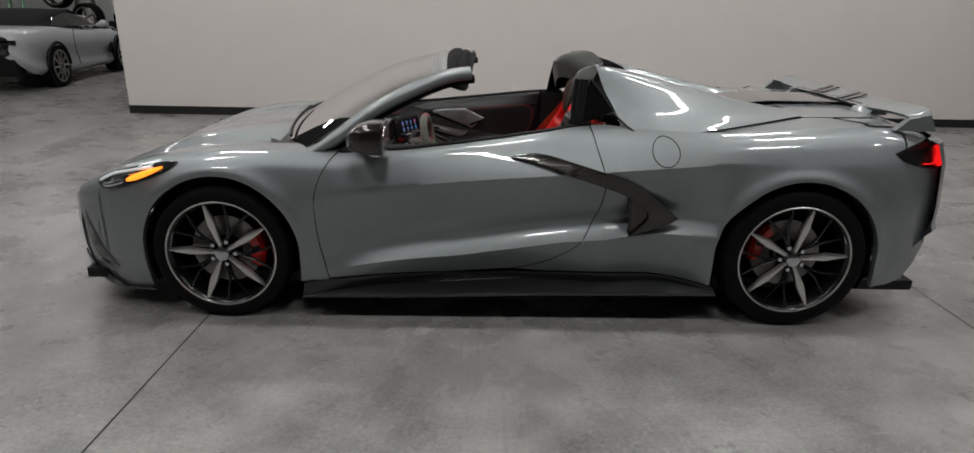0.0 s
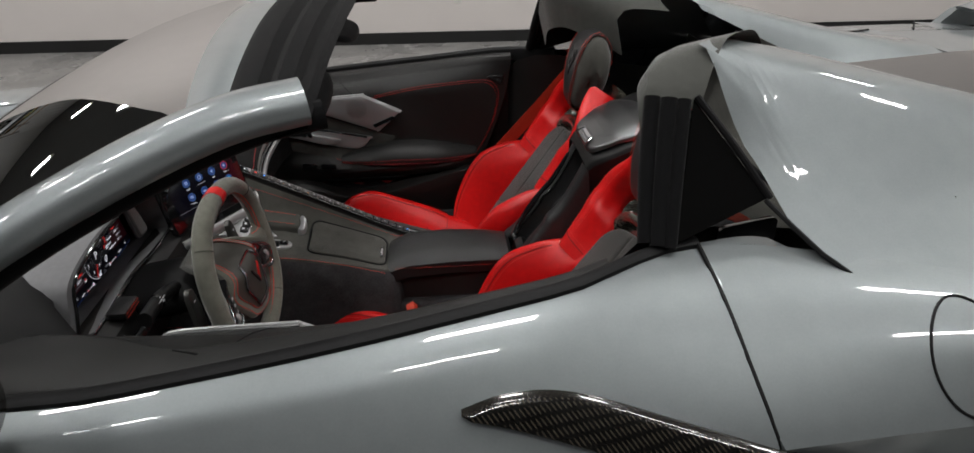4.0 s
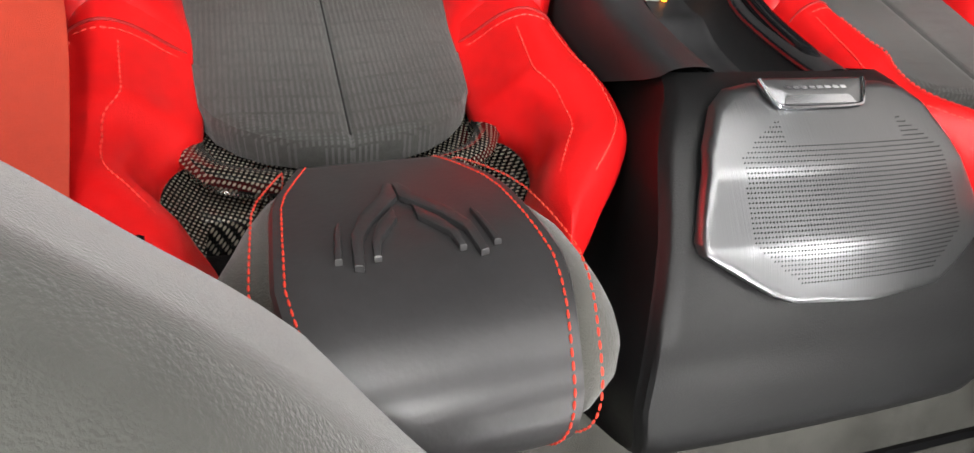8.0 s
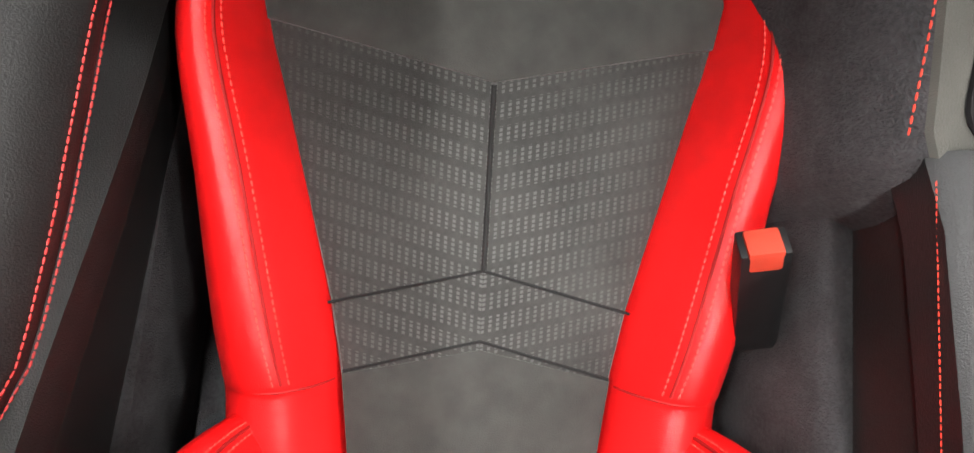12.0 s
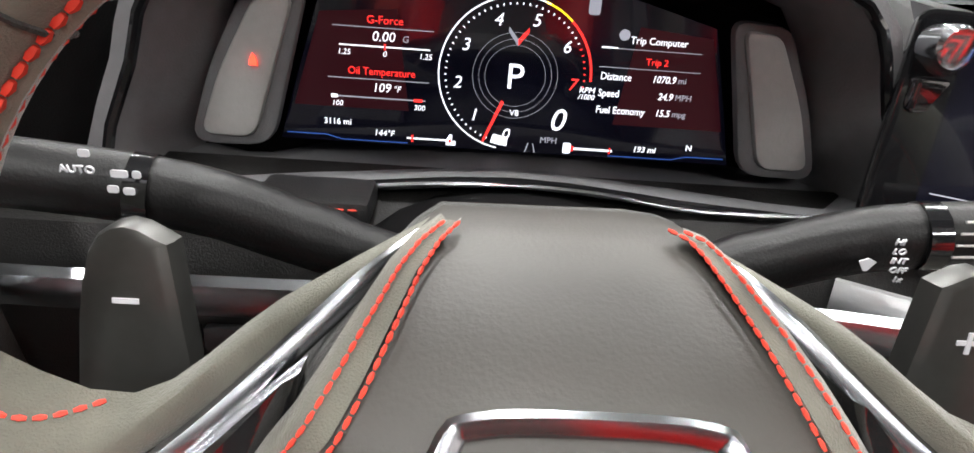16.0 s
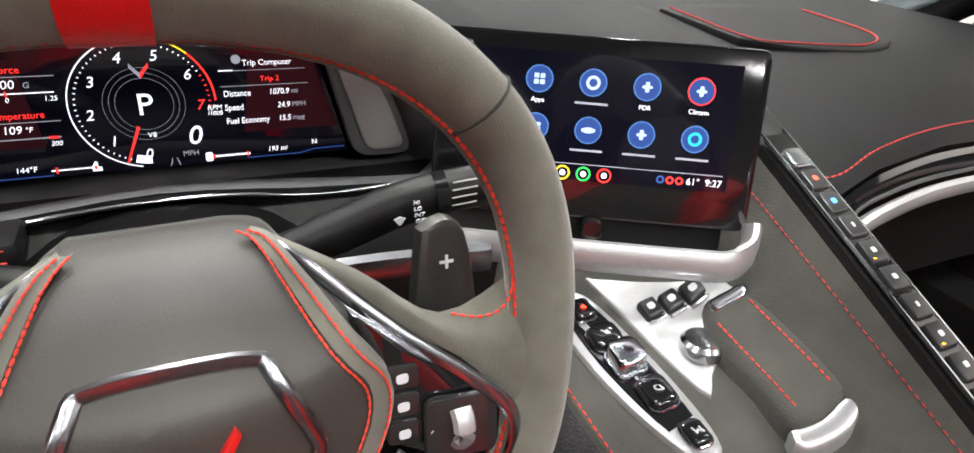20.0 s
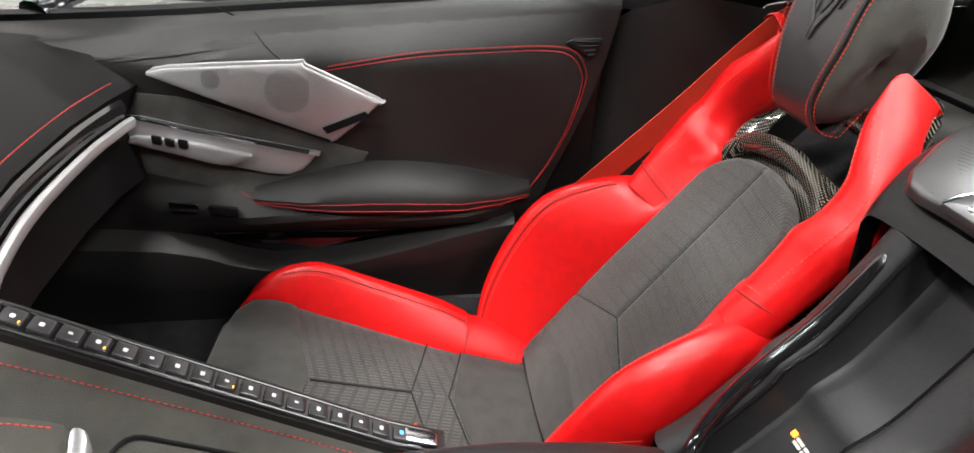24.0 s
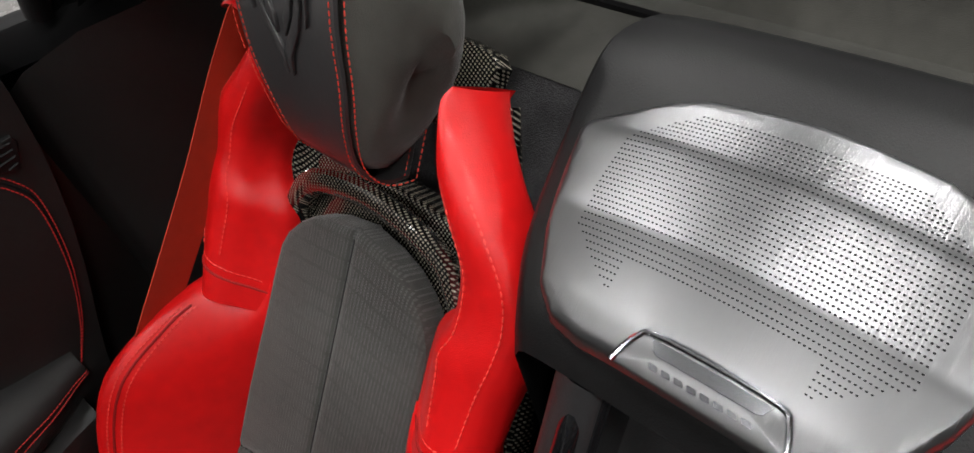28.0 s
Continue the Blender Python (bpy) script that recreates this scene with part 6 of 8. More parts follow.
def door_panel(sg):
    rear_x = lambda z: soft(z, [(0.30, 0.10), (0.55, 0.145), (0.63, 0.182), (0.73, 0.217), (0.80, 0.236), (0.88, 0.247)])
    dp = part("door_panel", loft([[(x, sg * min(door_y(x, z), hw(x, z) - 0.02), z) for z in [0.30 + (zs(q) - 0.318) * j / 40 for j in range(41)] for x in [-0.95 + (q + 0.95) * (rear_x(z) + 0.95) / 1.197]] for q in [-0.95 + 1.197 * i / 40 for i in range(41)]]), DOOR_LEATHER_LIT, car, "black leather inner door panel with red stitching")
    on = lambda pts, lift: [(x, sg * (door_y(x, z) - lift), z) for x, z in pts]
    rows = []
    for i in range(25):
        x = -0.95 + 1.195 * i / 24
        yt, zt = hw(x, zs(x)), zs(x)
        yb = door_y(x, zt - 0.02)
        rows.append([(x, sg * y, z) for y, z in ((yt - 0.024, zt - 0.010), (yt - 0.034, zt - 0.002), (yb + 0.016, zt - 0.002), (yb + 0.004, zt - 0.008), (door_y(x, zt - 0.022) - 0.0015, zt - 0.022), (door_y(x, zt - 0.034) + 0.001, zt - 0.034))])
    part("top_roll", loft(rows), DOOR_LEATHER_LIT, dp, "smooth leather door top")
    sp = part("speaker_grille", slab(xz([(-0.475, 0.772), (-0.45, 0.783), (-0.262, 0.794), (-0.248, 0.791), (-0.138, 0.738), (-0.135, 0.733), (-0.205, 0.668), (-0.215, 0.668)], 2), lambda u, v, w: (u, sg * (door_y(u, v) - 0.004 - w - 0.006 * (1 - ((v - 0.74) / 0.07) ** 2)), v), 0.012, 0.004, step=0.03), SATIN, dp, "brushed aluminium door speaker grille")
    part("switch_slot", slab([(-0.226, 0.694), (-0.158, 0.722), (-0.150, 0.713), (-0.218, 0.684)], lambda u, v, w: (u, sg * (door_y(u, v) - 0.023 - w), v), 0.003), BLACK_GLOSS, sp)
    bm = bmesh.new()
    for cx_, cz_, r_, n_ in ((-0.385, 0.768, 0.014, 8), (-0.275, 0.752, 0.034, 17)):
        for p in range(-n_, n_ + 1):
            for q in range(-n_, n_ + 1):
                if p * p + q * q <= n_ * n_:
                    u, v = cx_ + r_ * p / n_, cz_ + r_ * q / n_
                    y_ = sg * (door_y(u, v) - 0.0164 - 0.006 * (1 - ((v - 0.74) / 0.07) ** 2))
                    bm.faces.new([bm.verts.new((u + a_, y_, v + b_)) for a_, b_ in ((-0.0005, -0.0005), (0.0005, -0.0005), (0.0005, 0.0005), (-0.0005, 0.0005))])
    tagged(part("perforation", bm, STEEL, sp, smooth=False), kind="stuff")
    part("grille_rim", sweep([(u, sg * (door_y(u, v) - 0.013), v) for u, v in xz([(-0.47, 0.773), (-0.44, 0.784), (-0.262, 0.794), (-0.246, 0.790), (-0.139, 0.739), (-0.136, 0.732)], 3)], 0.0042, 8), SATIN, sp)
    hp = part("pull_handle", slab(xz([(-0.558, 0.686), (-0.545, 0.700), (-0.50, 0.704), (-0.42, 0.684), (-0.25, 0.648), (-0.240, 0.640), (-0.285, 0.606), (-0.40, 0.628), (-0.53, 0.665)], 3), lambda u, v, w: (u, sg * (door_y(u, v) - 0.002 - w), v), 0.011, 0.005, step=0.03), SATIN, dp, "satin silver door pull and mirror switch")
    part("handle_lip", sweep([(u, sg * (door_y(u, v) - 0.012), v) for u, v in xz([(-0.552, 0.688), (-0.54, 0.700), (-0.50, 0.703), (-0.42, 0.684), (-0.25, 0.647)], 4)], 0.0036, 8), CHROME, hp)
    part("pull_cup", slab(xz([(-0.520, 0.664), (-0.505, 0.676), (-0.42, 0.664), (-0.355, 0.650), (-0.338, 0.644), (-0.372, 0.628), (-0.40, 0.630)], 3), lambda u, v, w: (u, sg * (door_y(u, v) - 0.011 - w - 0.06 * max(0, u + 0.45)), v), 0.009, 0.004, step=0.03), SATIN, hp)
    for k in range(3):
        part("mirror_switch", slab(rrect(0.015, 0.014, 0.003, 3), lambda u, v, w: (-0.476 + 0.019 * k + u, sg * (door_y(-0.458, 0.67) - 0.020 - w), 0.671 - 0.003 * k + v - 0.2 * u), 0.004, 0.0015), CHROME if k == 1 else BLACK_GLOSS, hp)
    pn = part("handle_panel", slab(xz([(-0.60, 0.735), (-0.44, 0.735), (-0.20, 0.655), (-0.155, 0.638), (-0.21, 0.60), (-0.35, 0.575), (-0.60, 0.625)], 3), lambda u, v, w: (u, sg * (door_y(u, v) + 0.008 - w), v), 0.010, 0.004, step=0.03), SUEDE, dp)
    for k, (x0, z0) in enumerate(((-0.45, 0.560), (-0.385, 0.560))):
        part("window_switch", slab(rrect(0.05, 0.016, 0.004, 3), lambda u, v, w: (x0 + u, sg * (door_y(x0 + u, z0) - 0.004 - w), z0 + v), 0.008, 0.002), BLACK_GLOSS if k else CHROME, dp)
    lines = [[(-0.22, 0.779), (-0.09, 0.801), (0.03, 0.812), (0.13, 0.818), (0.172, 0.812), (0.193, 0.790), (0.199, 0.757), (0.182, 0.680), (0.150, 0.607), (0.118, 0.560)],
             [(-0.60, 0.645), (-0.40, 0.60), (-0.33, 0.572), (-0.10, 0.560), (0.08, 0.552)], [(-0.68, 0.47), (-0.5, 0.41), (-0.38, 0.40), (-0.1, 0.45), (0.09, 0.478)]]
    for ln in lines:
        for d in (0.0, 0.009):
            part("stitching", stitches([Vector(q) for q in on([(x + (0.7 * d if ln is lines[0] else 0), z + 0.8 * d) for x, z in xz(ln, 6)], 0.0012)], 0.0036, 0.0010, 0.0009), DARK_THREAD, dp)
        part("seam", sweep([Vector(q) for q in on([(x + (0.0031 if ln is lines[0] else 0), z + 0.0036) for x, z in xz(ln, 6)], 0.0002)], 0.0014, 6), SEAL, dp)
    part("seam", sweep([Vector(q) for q in on(xz([(-0.40, 0.846), (-0.33, 0.818), (-0.27, 0.786)], 4), 0.0004)], 0.0014, 6), SEAL, dp)
    part("pocket", slab(xz([(-0.42, 0.495), (-0.38, 0.455), (-0.30, 0.442), (-0.10, 0.462), (0.05, 0.492), (-0.1, 0.498)], 3), lambda u, v, w: (u, sg * (door_y(u, v) + 0.004 - w), v), 0.008, 0.003, step=0.03), BLACK_GLOSS, dp)
    base = lambda x: lerp(x, [(-0.95, 0.615), (-0.5, 0.628), (0.0, 0.645), (0.35, 0.66)])
    rows = []
    for i in range(25):
        x = -0.34 + 0.465 * i / 24
        d = soft(x, [(-0.34, 0.030), (-0.26, 0.070), (0.0, 0.072), (0.07, 0.055), (0.12, 0.012)])
        zt = soft(x, [(-0.34, 0.585), (-0.156, 0.630), (0.018, 0.616), (0.12, 0.585)])
        zb = soft(x, [(-0.34, 0.566), (-0.133, 0.556), (0.075, 0.558), (0.12, 0.566)])
        rows.append([(x, sg * (base(x) - d * a), zb + (zt - zb) * f) for a, f in ((0.0, 1.02), (0.35, 1.0), (0.8, 0.72), (1.0, 0.40), (1.0, 0.15), (0.9, 0.0), (0.3, -0.25))])
    ap = part("armrest_pad", loft(rows), DOOR_LEATHER_LIT, dp, "padded black leather door armrest")
    part("stitching", stitches([Vector(r[3]) + Vector((0, -sg * 0.001, -0.004)) for r in rows], 0.0036, 0.0010, 0.0008), DARK_THREAD, ap)
    part("stitching", stitches([Vector(r[4]) + Vector((0, -sg * 0.001, -0.001)) for r in rows], 0.0036, 0.0010, 0.0008), DARK_THREAD, ap)
    rows = []
    for i in range(25):
        x = -0.74 + 0.84 * i / 24
        zb = soft(x, [(-0.731, 0.457), (-0.534, 0.41), (-0.327, 0.404), (-0.076, 0.448), (0.10, 0.490)])
        zt = soft(x, [(-0.731, 0.50), (-0.423, 0.482), (-0.371, 0.435), (-0.189, 0.450), (0.062, 0.523), (0.10, 0.53)])
        zt = max(zt, zb + 0.02)
        rows.append([(x, sg * (base(x) - a), z) for a, z in ((0.0, zt + 0.01), (0.030, zt), (0.040, zt - 0.008), (0.044, zb), (0.036, zb - 0.02), (0.02, 0.32))])
    part("door_bin", loft(rows), DOOR_LEATHER_LIT, dp, "moulded black door bin")
    part("corner_vent", slab([(0.165, 0.832), (0.178, 0.840), (0.222, 0.842), (0.224, 0.836), (0.212, 0.810), (0.204, 0.809)], lambda u, v, w: (u, sg * (door_y(u, v) - w), v), 0.006, 0.002), BLACK_PLASTIC, dp)
    for k in range(4):
        part("slat", sweep([(x, sg * (door_y(x, z) - 0.0065), z) for x, z in ((0.178 + 0.008 * k, 0.835 - 0.007 * k), (0.218 - 0.002 * k, 0.837 - 0.007 * k))], 0.0015, 5), SEAL, dp)


door_panel(-1)
door_panel(1)
for sg in (-1, 1):
    rows = []
    for x, y, zt in ((0.06, 0.705, 0.74), (0.20, 0.695, 0.77), (0.25, 0.690, 0.86), (0.275, 0.655, 0.89), (0.33, 0.62, 0.915), (0.40, 0.60, 0.92), (0.55, 0.575, 0.90), (0.70, 0.57, 0.88)):
        rows.append([(x - 0.02 * (z - 0.3), sg * (y - 0.05 * max(0, z - 0.7)), z) for z in [0.25 + (zt - 0.25) * j / 12 for j in range(13)]])
    pl = part("pillar_trim", loft(rows), BLACK_LEATHER, car, "black trimmed rear cabin side")
    part("belt_slot", slab(rrect(0.10, 0.05, 0.012), lambda u, v, w: (0.50 + u, sg * (0.595 - w), 0.90 + v + 0.2 * u), 0.012, 0.004), BLACK_GLOSS, pl)

# --- centre console ---
console = part("centre_console", box((-0.15, -0.085, 0.20), (0.165, 0.06, 0.53), 0.012), BLACK_LEATHER, car, "black centre console with armrest and speaker")
rows = []
for x, z, wl, wr in ((-0.15, 0.562, -0.10, 0.055), (-0.10, 0.580, -0.102, 0.068), (0.0, 0.584, -0.098, 0.070), (0.10, 0.580, -0.090, 0.068), (0.160, 0.572, -0.085, 0.064), (0.172, 0.555, -0.08, 0.06)):
    rows.append([(x, y, zz) for y, zz in ((wl, z - 0.045), (wl, z - 0.012), (wl + 0.014, z), (wl + 0.05, z + 0.004), ((wl + wr) / 2, z + 0.005), (wr - 0.04, z + 0.004), (wr - 0.014, z), (wr, z - 0.012), (wr, z - 0.045))])
arm = part("armrest", loft(rows), GREY_LEATHER, console, "dark grey leather armrest lid")
for sg, y in ((-1, -0.1015), (1, 0.0715)):
    part("stitching", stitches([(x, y, 0.562) for x in (-0.13, 0.0, 0.15)], 0.003, 0.0014, 0.0005), RED_THREAD, arm)
part("hinge_cap", loft([[(x, y, z - 0.10 * (abs(y + 0.012) / 0.07) ** 6) for y in (-0.085, -0.07, -0.04, -0.012, 0.02, 0.045, 0.06)] for x, z in ((0.178, 0.52), (0.185, 0.565), (0.205, 0.57), (0.235, 0.555), (0.25, 0.53))]), BLACK_PLASTIC, console)
for sg, y0 in ((-1, -0.095), (1, 0.105)):
    part("tunnel_carpet", bowl([[(x, y0 + sg * a, z) for a, z in ((0.026, 0.206), (0.022, 0.30), (0.014, 0.40), (0.004, 0.455), (-0.02, 0.462))] for x in (-0.62, -0.4, -0.2, 0.0, 0.25)], 3), CARPET, console, "grey flecked carpet on the tunnel side")
# the sloping tray behind it
tr = [(0.205, 0.530), (0.235, 0.556), (0.262, 0.590), (0.290, 0.628), (0.300, 0.650), (0.330, 0.682), (0.362, 0.740), (0.385, 0.790)]
tray = part("tray", bowl([[(x - d * 0.85, y, z + d * 0.5 - e) for y, d, e in ((-0.100, 0.03, 0.14), (-0.097, 0.040, 0.02), (-0.088, 0.050, 0.0), (-0.068, 0.052, 0.0), (-0.052, 0.049, 0.0), (-0.046, 0.038, 0.0), (-0.044, 0.008, 0.0), (-0.036, 0.0, 0.0), (0.0, 0.0, 0.0), (0.044, 0.0, 0.0), (0.052, 0.008, 0.0), (0.055, 0.036, 0.0), (0.061, 0.046, 0.0), (0.078, 0.048, 0.0), (0.096, 0.038, 0.01), (0.104, 0.03, 0.14))] for x, z in tr], 4), LIT_TRAY_PLASTIC, console, "black sloping storage tray between the seats")
part("tray_rail", sweep(cr([(0.192, 0.018, 0.560), (0.188, 0.044, 0.562), (0.202, 0.060, 0.580), (0.226, 0.067, 0.622), (0.258, 0.069, 0.668), (0.300, 0.070, 0.722), (0.340, 0.071, 0.790)], 5), [0.006] + [0.009] * 29 + [0.007], 10), BLACK_GLOSS, tray)
for y in (-0.0455, 0.0545):
    part("tray_edge", sweep(cr([(x - 0.034, y, z + 0.021) for x, z in tr[1:]], 4), 0.0030, 8), BLACK_GLOSS, tray)
for k in range(14):
    part("grip_rib", sweep([(0.2965 + 0.0010 * k, -0.034, 0.6405 + 0.0013 * k), (0.2965 + 0.0010 * k, 0.006, 0.6405 + 0.0013 * k)], 0.0006, 5), BLACK_PLASTIC, tray)
for k, (w, c) in enumerate(((0.006, AMBER), (0.011, WHITE_PLASTIC), (0.007, WHITE_PLASTIC), (0.010, WHITE_PLASTIC))):
    for row in (-1, 1):
        if k or row > 0:
            part("warning_label", slab(rrect(w, 0.0034 if k else 0.006, 0.0008, 2), lambda u, v, ww: (0.2765 + (v + 0.0024 * row) * 0.60 - 0.8 * ww, 0.026 - 0.011 * k + u, 0.6115 + (v + 0.0024 * row) * 0.80 + 0.6 * ww), 0.0012), c, tray, "small unreadable warning sticker")
# speaker housing behind the tray
SY = 0.018


def spk_z(x, y):
    return lerp(x, [(0.345, 0.842), (0.37, 0.863), (0.41, 0.891), (0.46, 0.912), (0.53, 0.924)]) - 0.9 * (y - SY) ** 2


rows = []
for x, h, zb in ((0.345, 0.105, 0.812), (0.362, 0.115, 0.836), (0.40, 0.134, 0.862), (0.46, 0.148, 0.892), (0.53, 0.166, 0.912), (0.575, 0.170, 0.910), (0.618, 0.162, 0.898), (0.632, 0.16, 0.86), (0.645, 0.158, 0.77)):
    rows.append([(x, SY + y, z) for y, z in ((-h + 0.045, zb - 0.30), (-h + 0.004, zb - 0.05), (-h, zb - 0.012), (-h + 0.02, zb), (0, zb + 0.004), (h - 0.02, zb), (h, zb - 0.012), (h - 0.004, zb - 0.05), (h - 0.045, zb - 0.30))])
spk = part("speaker_housing", bowl(rows, 3), BLACK_PLASTIC, console, "black housing of the centre speaker")
half = [(0.352, 0.060), (0.356, 0.082), (0.368, 0.098), (0.395, 0.113), (0.43, 0.124), (0.456, 0.131), (0.464, 0.129), (0.493, 0.082), (0.499, 0.066)]
o = half + [(0.503, 0.0)] + [(a, -b) for a, b in reversed(half)]
gr = part("speaker_cover", slab(o, lambda u, v, w: (u, SY + v, spk_z(u, SY + v) - 0.003 + w), 0.011, 0.004, step=0.006), SPEAKER_METAL, spk, "perforated brushed aluminium speaker cover")
bm = bmesh.new()
for i in range(34):
    for j in range(74):
        x, y = 0.378 + 0.106 * i / 33, -0.094 + 0.188 * j / 73
        lim = lerp(x, [(0.378, 0.06), (0.40, 0.092), (0.455, 0.098), (0.485, 0.06)])
        if abs(y) > lim or (x < 0.392 and abs(y) < 0.055):
            continue
        z = spk_z(x, SY + y) + 0.0083
        bm.faces.new([bm.verts.new((x + 0.00075 * math.cos(a), SY + y + 0.00075 * math.sin(a), z)) for a in (0, 1.05, 2.09, 3.14, 4.19, 5.24)])
tagged(part("perforation", bm, SEAL, gr, smooth=False), kind="stuff")
def badge(u, v, h):
    return Vector((0.359 + v * 0.8, SY - 0.014 + u, spk_z(0.362, SY) + 0.004 + v * 0.55 + h))


BO = [(-0.048, -0.013), (-0.0455, -0.004), (-0.041, 0.006), (-0.034, 0.011), (0.0, 0.0122), (0.034, 0.011), (0.041, 0.006), (0.0455, -0.004), (0.048, -0.013)]
bd = part("badge", slab(xz(BO, 2), lambda u, v, w: badge(u, v, w - 0.002), 0.006, 0.001), SPEAKER_METAL, gr, "satin badge plate with a chrome rim")
part("chrome_rim", sweep(cr([badge(u, v, 0.0040) for u, v in BO], 3), 0.0019, 8), CHROME, bd)
part("chrome_inset", slab([(-0.033, 0.0085), (-0.030, 0.0025), (-0.027, 0.001), (0.027, 0.001), (0.030, 0.0025), (0.033, 0.0085)], lambda u, v, w: badge(u, v, 0.0042 + w), 0.0008), CHROME, bd)
for k in range(8):
    part("lettering_bar", slab(rrect(0.0052, 0.0028, 0.0006, 2), lambda u, v, w: badge(-0.0255 + 0.0073 * k + u + 0.5 * v, -0.0055 + v, 0.0042 + w), 0.0009), CHROME, bd)
# front part: tilted deck between the strip and the driver
CA = [(-0.64, 0.655), (-0.5, 0.630), (-0.35, 0.612), (-0.25, 0.590), (-0.145, 0.556), (-0.06, 0.528)]
CB = [(-0.64, 0.815), (-0.5, 0.748), (-0.3, 0.648), (-0.1, 0.548), (-0.06, 0.53)]


def con(x, y):
    a, b = soft(x, CA), soft(x, CB)
    k = (y + 0.12) / 0.195
    return a + (b - a) * (0.20 * k + 0.80 * max(k, 0) ** 5) if k > 0 else a


rows, side_ = [], []
for i in range(31):
    x = -0.66 + 0.60 * i / 30
    yl = lerp(x, [(-0.66, -0.12), (-0.3, -0.118), (-0.145, -0.10), (-0.06, 0.03)])
    xs_ = [yl + (0.075 - yl) * j / 14 for j in range(15)]
    rows.append([(x, yl - 0.003, con(x, yl) - 0.004)] + [(x, y, con(x, y)) for y in xs_] + [(x, 0.076, con(x, 0.075) - 0.01)])
    side_.append([(x, yl - 0.045, con(x, yl) - 0.36), (x, yl - 0.030, con(x, yl) - 0.06), (x, yl - 0.014, con(x, yl) - 0.014), (x, yl - 0.002, con(x, yl) - 0.003)])
deck = part("console_deck", loft(rows), SUEDE_DECK, console, "grey suede console deck tilted to the driver")
part("console_wall", loft(side_), CARPET, console, "dark grey carpeted console side")
part("stitching", stitches([(x, 0.066, con(x, 0.066) + 0.0012) for x in [-0.60 + 0.50 * i / 20 for i in range(21)]], 0.004, 0.0022, 0.0007), DARK_THREAD, deck)
part("stitching", stitches([(x, -0.117, con(x, -0.117) + 0.0008) for x in [-0.60 + 0.45 * i / 20 for i in range(21)]], 0.0045, 0.0022, 0.0008), RED_THREAD, deck)
rows = [[(x, y, con(x, 0.075) + d) for y, d in ((0.074, -0.02), (0.076, 0.008), (0.084, 0.013), (0.088, 0.0125), (0.106, 0.0125), (0.112, 0.010), (0.118, -0.02), (0.125, -0.12), (0.125, -0.40))] for x in [-0.66 + 0.60 * i / 30 for i in range(31)]]
part("divider_wall", loft(rows), BLACK_LEATHER, console)
strip = part("climate_strip", loft([[(x, y, con(x, 0.075) + d) for y, d in ((0.077, 0.012), (0.078, 0.0165), (0.100, 0.0165), (0.101, 0.012))] for x in [-0.53 + 0.445 * i / 20 for i in range(21)]]), BLACK_GLOSS, console, "glossy black strip of climate buttons")
for y in (0.0765, 0.1018):
    part("chrome_edge", sweep([(x, y, con(x, 0.075) + 0.0155) for x in [-0.535 + 0.46 * i / 20 for i in range(21)]], 0.0016, 6), CHROME, strip)
BTN = mat("button_black", (0.02, 0.02, 0.021), 0.3, 0, 0.3, 90, 0.1)
ICON = mat("icon_white", (0.5, 0.5, 0.52), 0.5, emit=0.12)
ICON_RED = mat("icon_red", (1.0, 0.06, 0.03), 0.5, emit=1.0)
ICON_BLUE = mat("icon_blue", (0.05, 0.3, 1.0), 0.5, emit=1.0)
ICON_AMBER = mat("icon_amber", (1.0, 0.35, 0.02), 0.5, emit=1.0)
for k in range(21):
    x = -0.505 + 0.4 * k / 20
    z = con(x, 0.075) + 0.0165
    sl = (con(x + 0.01, 0.075) - con(x - 0.01, 0.075)) / 0.02
    b_ = part("climate_button", slab(rrect(0.0165, 0.018, 0.002, 2), lambda u, v, w: (x + u, 0.089 + v, z + sl * u + w), 0.003, 0.0012), BTN if k > 0 else CHROME, strip)
    if k % 1 == 0 and k > 0:
        part("icon", slab(rrect(0.0035, 0.0045 if k % 3 else 0.0025, 0.0008, 2), lambda u, v, w: (x + u, 0.089 + v, z + sl * u + 0.003 + w), 0.0004), ICON_RED if k == 1 else ICON_BLUE if k in (2, 20) else ICON, b_)
        if k in (4, 7, 12):
            part("telltale", slab(rrect(0.0015, 0.003, 0.0005, 2), lambda u, v, w: (x + 0.006 + u, 0.084 + v, z + sl * 0.006 + 0.003 + w), 0.0004), ICON_AMBER, b_)
part("strip_end", slab(rrect(0.034, 0.018, 0.004, 3), lambda u, v, w: (-0.085 + u, 0.089 + v, con(-0.085 + u, 0.075) + 0.017 + w), 0.003, 0.001), CHROME, strip)

